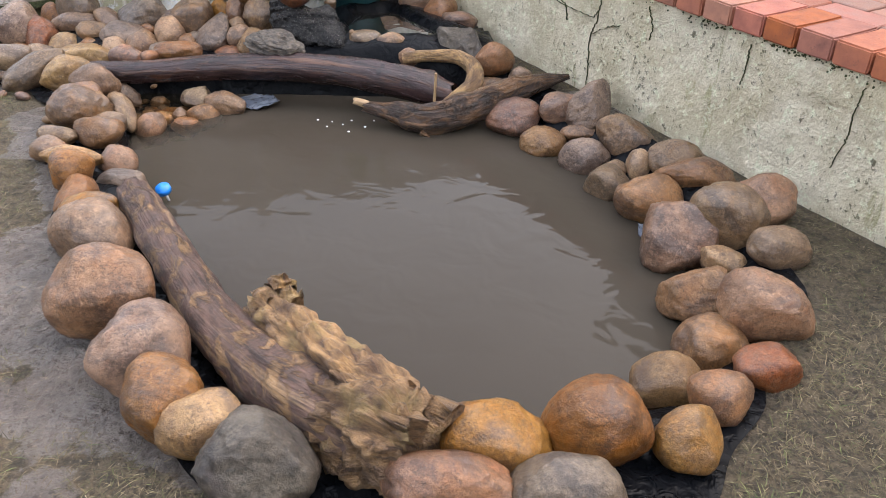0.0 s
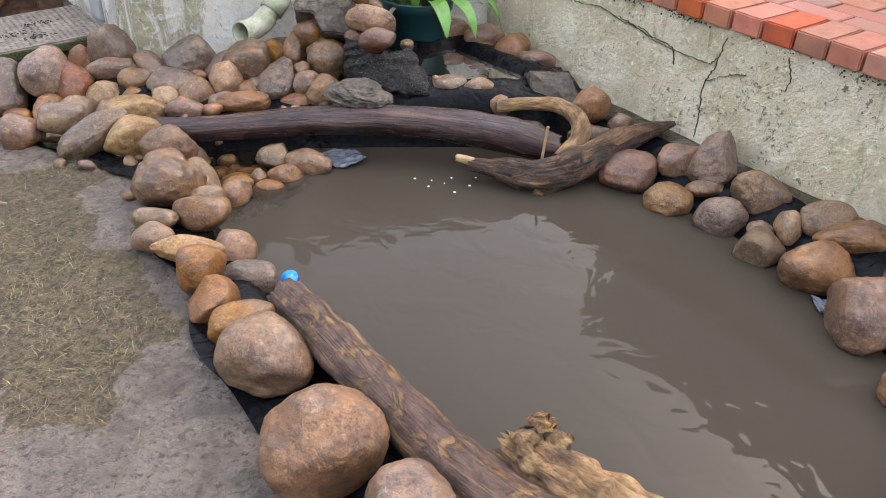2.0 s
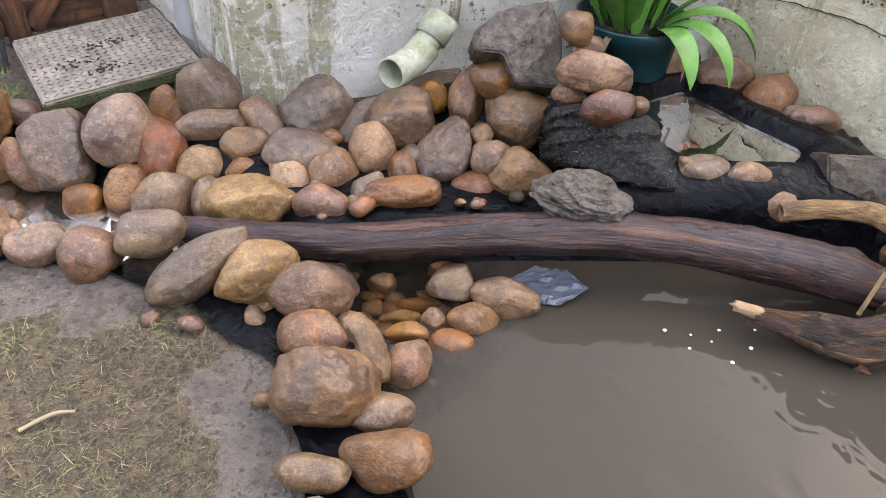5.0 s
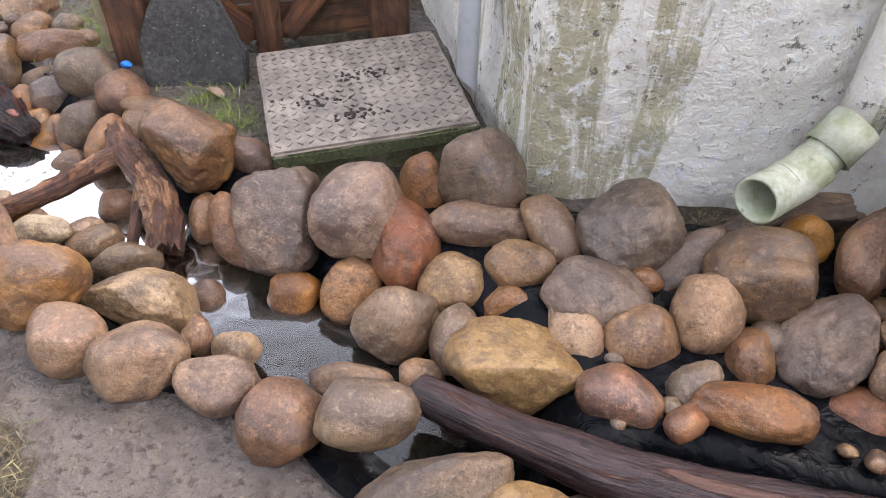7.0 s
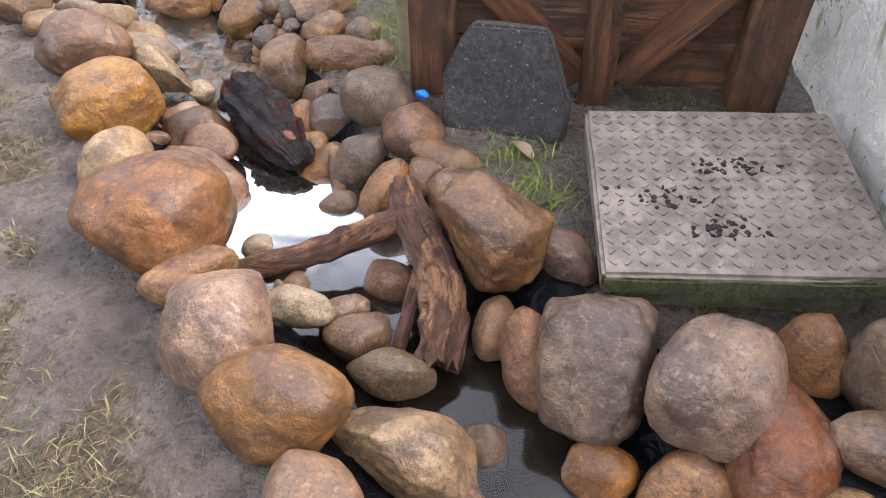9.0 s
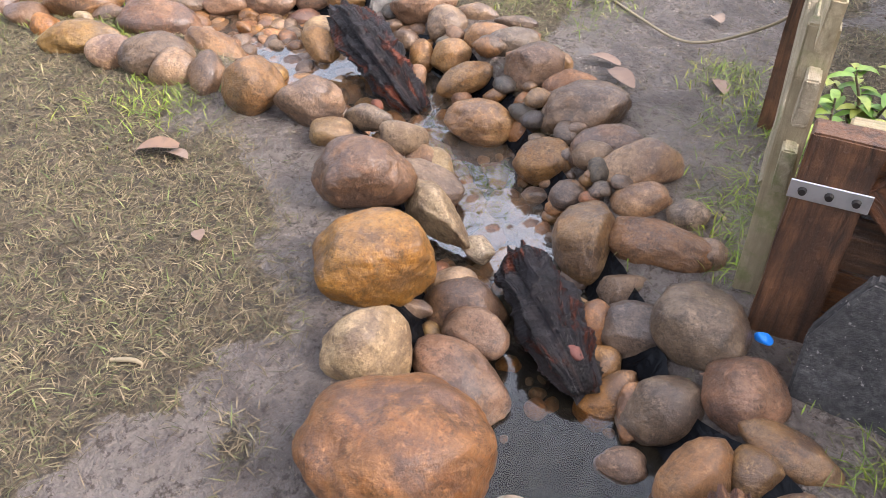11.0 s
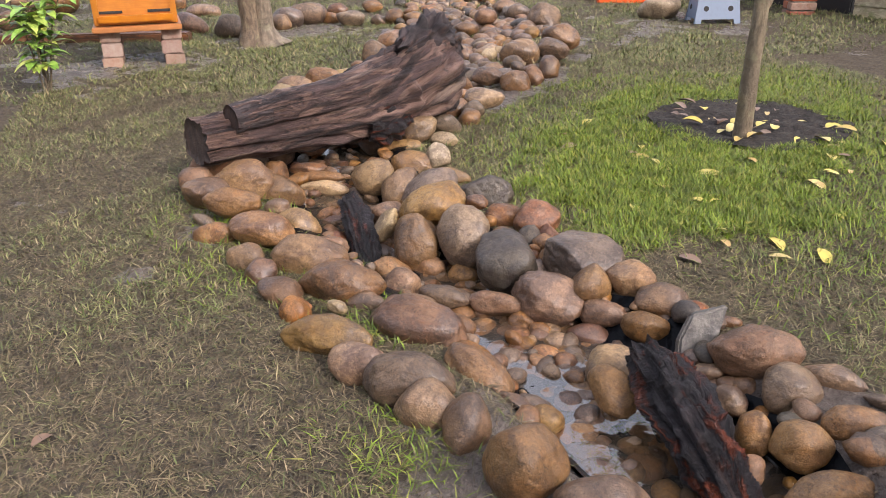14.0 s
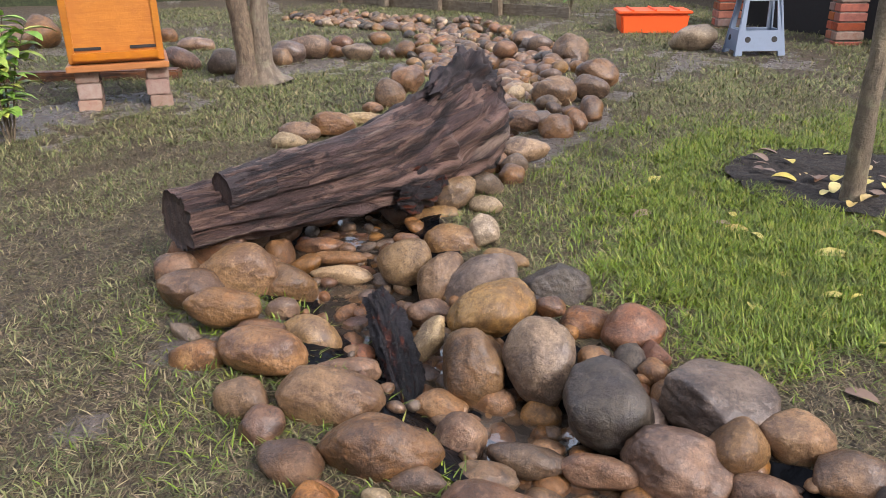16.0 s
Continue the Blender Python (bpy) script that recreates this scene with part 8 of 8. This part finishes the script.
for x, y in ((-6.081, 4.541), (-5.059, 4.46), (-4.854, 4.526), (-5.227, 4.431), (-5.074, 4.234), (-4.614, 4.453), (-4.584, 4.57), (-4.694, 4.497), (-5.285, 4.643), (-5.913, 5.227), (-5.971, 5.11), (-5.84, 5.314), (-5.767, 5.387), (-5.475, 5.387), (-5.329, 5.227),
             (-4.818, 4.818), (-4.526, 4.891), (-5.11, 4.964), (-5.548, 4.526), (-4.307, 4.745), (-4.38, 5.11), (-5.621, 5.475), (-5.402, 5.548), (-5.548, 5.256)):
    fallen_leaf(x, y, rng.uniform(0.06, 0.11), LEAF_YELLOW, "fallen yellow leaf lying on the grass")
leaf_rng = random.Random(41)
for i in range(22):
    a, d = leaf_rng.uniform(0, 6.28), 0.4 * math.sqrt(leaf_rng.random())
    fallen_leaf(-5.86 + d * math.cos(a), 5.23 + 1.05 * d * math.sin(a), leaf_rng.uniform(0.05, 0.1), LEAF_BROWN if i % 3 == 0 else LEAF_YELLOW, "curled fallen leaf lying on the dark soil", 0.03)
for i in range(34):
    fallen_leaf(leaf_rng.uniform(-6.278, -4.088), leaf_rng.uniform(4.307, 5.621), leaf_rng.uniform(0.03, 0.06), LEAF_YELLOW if i % 3 else LEAF_BROWN, "fallen yellow leaf lying on the grass" if i % 3 else "curled brown leaf lying on the grass", 0.016)
for x, y in ((-3.628, 4.708), (-3.935, 4.504), (-3.424, 4.782), (-3.343, 4.395), (-5.767, 4.307), (-4.672, 4.197), (-2.446, 3.738), (-4.307, 2.555), (-2.701, 3.65), (-5.694, 5.183), (-5.439, 5.329)):
    fallen_leaf(x, y, rng.uniform(0.05, 0.085), LEAF_BROWN, "curled brown fallen leaf on the mud")
for x, y, size in ((-3.85, 3.135, 0.105), (-3.80, 3.17, 0.075), (-3.502, 3.108, 0.045), (-3.507, 4.219, 0.1), (-3.616, 4.256, 0.09)):
    fallen_leaf(x, y, size, LEAF_BROWN, "large curled brown fallen leaf on the mud", 0.012)
for i, (a, b) in enumerate((((-1.256, 1.278, -0.0438), (-1.168, 1.168, -0.0438)), ((-3.29, 2.88, -0.04), (-3.25, 2.92, -0.04)), ((-1.825, 2.409, -0.0438), (-1.737, 2.453, -0.0438)),
                            ((-1.095, 0.9125, -0.0438), (-1.037, 0.9855, -0.0438)))):
    tagged(tube([(*a, 0.004), (*((Vector(a) + Vector(b)) / 2 + Vector((0.01, 0.01, 0.008))), 0.005), (*b, 0.003)], ROPE, "twig", 12, 6, 0.2, 0, (), i), "thin dry twig lying on the ground", "twig", "twigs on the ground")

# ---- cracks and moss of the terrace wall ----
wall_ob = bpy.data.objects["wall_terrace"]


def crack(points, width, seed):
    """A dark mossy crack that wanders over the render."""
    rng = random.Random(seed)
    line = spline([(s, z, 0) for s, z in points], 9 * len(points))
    verts, faces = [], []
    for i, (s, z, _) in enumerate(line):
        s, z = s + rng.gauss(0, 0.0018), z + rng.gauss(0, 0.0018)
        w = 0.42 * width * rng.uniform(0.3, 1.3)
        d = Vector(line[min(i + 1, len(line) - 1)]) - Vector(line[max(i - 1, 0)])
        d = Vector((-d.y, d.x)).normalized() * w / 2
        for q in (-1, 0, 1):
            p = INNER + U * (s + q * d.x) + Vector((0, 0, z + q * d.y))
            p += -N * (0.003 + 0.012 * (noise.noise(p * 3.5) + 0.5 * noise.noise(p * 11)) + (0.003 if q == 0 else -0.004))
            verts.append(p)
        if i:
            k = 3 * i
            faces += [(k - 3, k - 2, k + 1, k), (k - 2, k - 1, k + 2, k + 1)]
    mesh_object("crack", verts, faces, MOSS, True, wall_ob)


crack([(-0.05, 0.26), (0.07, 0.25), (0.26, 0.27), (0.43, 0.29), (0.56, 0.28), (0.69, 0.29), (0.78, 0.27), (0.9, 0.27), (0.95, 0.25)], 0.008, 1)
crack([(1.26, 0.34), (1.24, 0.23), (1.21, 0.14), (1.22, 0.04), (1.225, -0.05)], 0.009, 2)
crack([(0.78, 0.28), (0.95, 0.25), (1.04, 0.24), (1.07, 0.18)], 0.012, 3)
crack([(0.95, 0.24), (1.1, 0.23), (1.21, 0.23), (1.24, 0.26)], 0.006, 4)
crack([(1.22, 0.17), (1.31, 0.22), (1.37, 0.24)], 0.005, 5)
crack([(2.31, 0.34), (2.3, 0.26), (2.3, 0.19), (2.29, 0.14), (2.28, 0.08)], 0.008, 6)
crack([(1.93, 0.34), (1.93, 0.27), (1.92, 0.21)], 0.008, 7)
crack([(1.5, 0.34), (1.52, 0.28), (1.515, 0.23)], 0.009, 8)
rng = random.Random(8)
for k in range(9):
    bm = bmesh.new()
    s0 = 0.2 + 0.3 * k + rng.uniform(-0.1, 0.1)
    for i in range(46):
        s, z = s0 + rng.gauss(0, 0.06), WALL_TOP - abs(rng.gauss(0, 0.012)) - 0.002
        r = rng.uniform(0.0012, 0.0042)
        p = INNER + U * s + Vector((0, 0, z)) - N * 0.004
        bmesh.ops.create_icosphere(bm, subdivisions=1, radius=r, matrix=Matrix.Translation(p))
    part("moss_tuft", bm, MOSS, wall_ob, "dark green moss under the bricks")

# ---- grass ----
def blades(name, spots, length, lean, width, material, label, seed):
    """Thin blades as one loose mesh: each is a bent strip of three triangles."""
    r = np.random.RandomState(seed)
    x, y = spots
    n = len(x)
    z = land(x, y) - 0.002
    a = r.uniform(0, 2 * np.pi, n)
    l = length * r.uniform(0.5, 1.2, n)
    t = np.clip(r.normal(lean[0], lean[1], n), 0.05, 1.5)
    w = width * r.uniform(0.6, 1.2, n) * (0.66 + 0.34 * step(2.19, 3.358, -x) + 0.25 * step(3.65, 5.84, -x))
    dx, dy, up = np.sin(t) * np.cos(a), np.sin(t) * np.sin(a), np.cos(t)
    sx, sy = -np.sin(a) * w / 2, np.cos(a) * w / 2
    b = np.stack([x, y, z], -1)
    d = np.stack([dx, dy, up], -1)
    s = np.stack([sx, sy, 0 * sx], -1)
    droop = np.stack([dx * 0, dy * 0, -l * 0.22 * np.minimum(1, up + 0.1)], -1)
    m = b + d * (l * 0.4)[:, None]
    tip = b + d * l[:, None] + np.stack([dx, dy, 0 * dx], -1) * (0.2 * l)[:, None] + droop
    v = np.stack([b, m - s, m + s, tip], 1).reshape(-1, 3)
    k = np.arange(n)[:, None] * 4
    tri = np.concatenate([k + [0, 2, 1], k + [1, 2, 3]], 1).reshape(-1, 3)
    me = bpy.data.meshes.new(name)
    me.vertices.add(len(v))
    me.vertices.foreach_set("co", v.ravel())
    me.loops.add(tri.size)
    me.loops.foreach_set("vertex_index", tri.ravel())
    me.polygons.add(len(tri))
    me.polygons.foreach_set("loop_start", np.arange(len(tri)) * 3)
    me.update(calc_edges=True)
    me.materials.append(material)
    return tagged(new(name, me), label, "grass", kind="stuff")


def outside_house(x, y):
    s = (x - INNER.x) * N.x + (y - INNER.y) * N.y
    c = (x - CORNER.x) * N.x + (y - CORNER.y) * N.y
    return (s < -0.02) & ((c < -0.03) | (y < CORNER.y + 0.2 * (x - CORNER.x) - 0.03))


def lush(x, y):
    """How green the lawn is: lush on the tree's side of the stream, thin and trampled elsewhere."""
    d, _ = stream_distance(x, y)
    bank = y > np.interp(x, LINE[::-1, 0], LINE[::-1, 1])
    ring_gap = np.hypot(x - -5.86, (y - 5.23) * 0.92) > 0.36 + 0.06 * ripple(x, y, 11)
    g = bank * ring_gap * step(0.2, 0.5, d + 0.12 * ripple(x, y, 6, 3)) * (1 - step(6.059, 6.57, y)) * step(3.65, 4.38, -x) * (1 - step(6.57, 7.154, -x))
    near_tree = np.hypot(x - -5.402, y - 5.037) + 0.2 * ripple(x, y, 5, 1) + 0.16 * ripple(x, y, 13, 6)
    return g * (0.16 + 0.84 * (1 - step(0.65, 1.35, near_tree)))


r = np.random.RandomState(3)


def scatter(n, x0, x1, y0, y1):
    x, y = r.uniform(x0, x1, n), r.uniform(y0, y1, n)
    ok = (wet_zone(x, y) < -0.02) & outside_house(x, y)
    return x[ok], y[ok]


def in_reach(x, y):
    """The part of the garden along the walk."""
    return (y > np.where(x < -2.2, 1.95, 0.85)) & (y < np.where(x > -3.2, 4.9, 6.6))


x, y = scatter(2300000, -7.9, 1.3, 0.85, 6.4)
ring_free = np.hypot(x - -5.86, (y - 5.23) * 0.92) > 0.36 + 0.06 * ripple(x, y, 11)
k = (r.uniform(0, 1, len(x)) < (0.025 + 0.72 * cover(x, y)) * (1 - 0.6 * lush(x, y)) * (0.6 + 0.4 * step(2.19, 3.65, -x)) * (1 - 0.35 * step(4.5, 6.5, -x))) & ring_free & in_reach(x, y)
blades("dry_grass", (x[k], y[k]), 0.033, (1.28, 0.3), 0.0025, GRASS_DRY, "thin trampled straw-coloured grass", 1)
x, y = scatter(1000000, -7.3, -3.358, 3.65, 6.57)
spots = ((-2.431, 3.708, 0.0511), (-2.336, 3.635, 0.0292), (-2.971, 4.088, 0.073), (-3.139, 4.358, 0.1022), (-2.898, 3.942, 0.0584), (-3.358, 4.453, 0.0584), (-5.037, 2.993, 0.146), (-5.475, 2.957, 0.146), (-4.599, 3.248, 0.073), (-4.088, 3.212, 0.0876), (-5.986, 4.307, 0.146))
nx = np.concatenate([r.normal(a, s, int(4500 * s)) for a, b, s in spots])
ny = np.concatenate([r.normal(b, s, int(4500 * s)) for a, b, s in spots])
k = r.uniform(0, 1, len(x)) < (1 - 0.97 * muddy(x, y)) * lush(x, y) * (0.12 + 0.88 * step(0.42, 0.6, patchy(x * 1.7 + 4, y * 1.7)))
k = np.flatnonzero(k)
blades("green_grass", (np.concatenate([x[k], nx]), np.concatenate([y[k], ny])), 0.048, (0.85, 0.35), 0.0034, GRASS_GREEN, "lush green grass strewn with leaves", 2)
x, y = scatter(700000, -9.855, 1.387, 0.85, 7.665)
k = r.uniform(0, 1, len(x)) < cover(x, y) * (0.05 + 0.6 * step(0.6, 0.76, patchy(x + 3.1, y - 1.7)) + 0.8 * step(4.4, 5.4, -x) * step(0.38, 0.6, patchy(x - 1.3, y + 2.2)))
k &= (np.hypot(x - -5.86, (y - 5.23) * 0.92) > 0.4) & in_reach(x, y)
blades("grass_tufts", (x[k], y[k]), 0.04, (0.95, 0.4), 0.003, GRASS_OLIVE, "sparse green tufts in the trampled lawn", 3)
x, y = scatter(190000, -14.6, -7.3, 1.095, 8.76)
k = r.uniform(0, 1, len(x)) < 0.15 + 0.6 * step(0.4, 0.65, patchy(x, y))
blades("far_grass", (x[k], y[k]), 0.06, (1.0, 0.4), 0.006, GRASS_OLIVE, "rough grass at the end of the garden", 4)

# ---- bricks of the terrace ----
coping = bpy.data.objects["terrace"]
T0 = WALL_TOP
bm_h = rough_box((0.108, 0.2, 0.0657), None, 0.005, 2, 0.002, 1, 20)
me_h = bpy.data.meshes.new("brick")
bm_h.to_mesh(me_h)
bm_h.free()
me_h.materials.append(BRICK_EDGE)
bm_p = box((0.2117, 0.108, 0.0657), None, 0.004, 1)
me_p = bpy.data.meshes.new("brick")
bm_p.to_mesh(me_p)
bm_p.free()
me_p.materials.append(BRICK_TOP)
rng = random.Random(2)
for i in range(34):
    p = INNER + U * (0.06 + i * 0.1153) + N * 0.082 + Vector((0, 0, T0 + 0.0343))
    ob = new("brick", me_h)
    ob.matrix_world = basis(p, U) @ pose(0, rng.uniform(-0.003, 0.003), 0, 0, 0, rng.uniform(-1, 1))
    ob.parent = coping
for row in range(9):
    for i in range(18):
        p = INNER + U * (0.1 + i * 0.219 + (row % 2) * 0.1095) + N * (0.245 + row * 0.1153) + Vector((0, 0, T0 + 0.0328))
        ob = new("brick", me_p)
        ob.matrix_world = basis(p, U) @ pose(0, 0, rng.uniform(-0.002, 0.002))
        ob.parent = coping
# the paving farther from the pond, too far back to pick apart
verts, faces = [], []
for row in range(9, 31):
    for i in range(18):
        p = INNER + U * (0.1 + i * 0.219 + (row % 2) * 0.1095) + N * (0.245 + row * 0.1153) + Vector((0, 0, T0 + 0.0328 + rng.uniform(-0.002, 0.002)))
        k = len(verts)
        verts += [p + U * (a * 0.1044) + N * (b * 0.0526) + Vector((0, 0, c * 0.0314)) for c in (-1, 1) for a, b in ((-1, -1), (1, -1), (1, 1), (-1, 1))]
        faces += [(k + 4, k + 5, k + 6, k + 7), (k, k + 1, k + 5, k + 4), (k + 1, k + 2, k + 6, k + 5), (k + 2, k + 3, k + 7, k + 6), (k + 3, k, k + 4, k + 7)]
tagged(mesh_object("paving", verts, faces, BRICK_TOP, False, coping), kind="stuff")
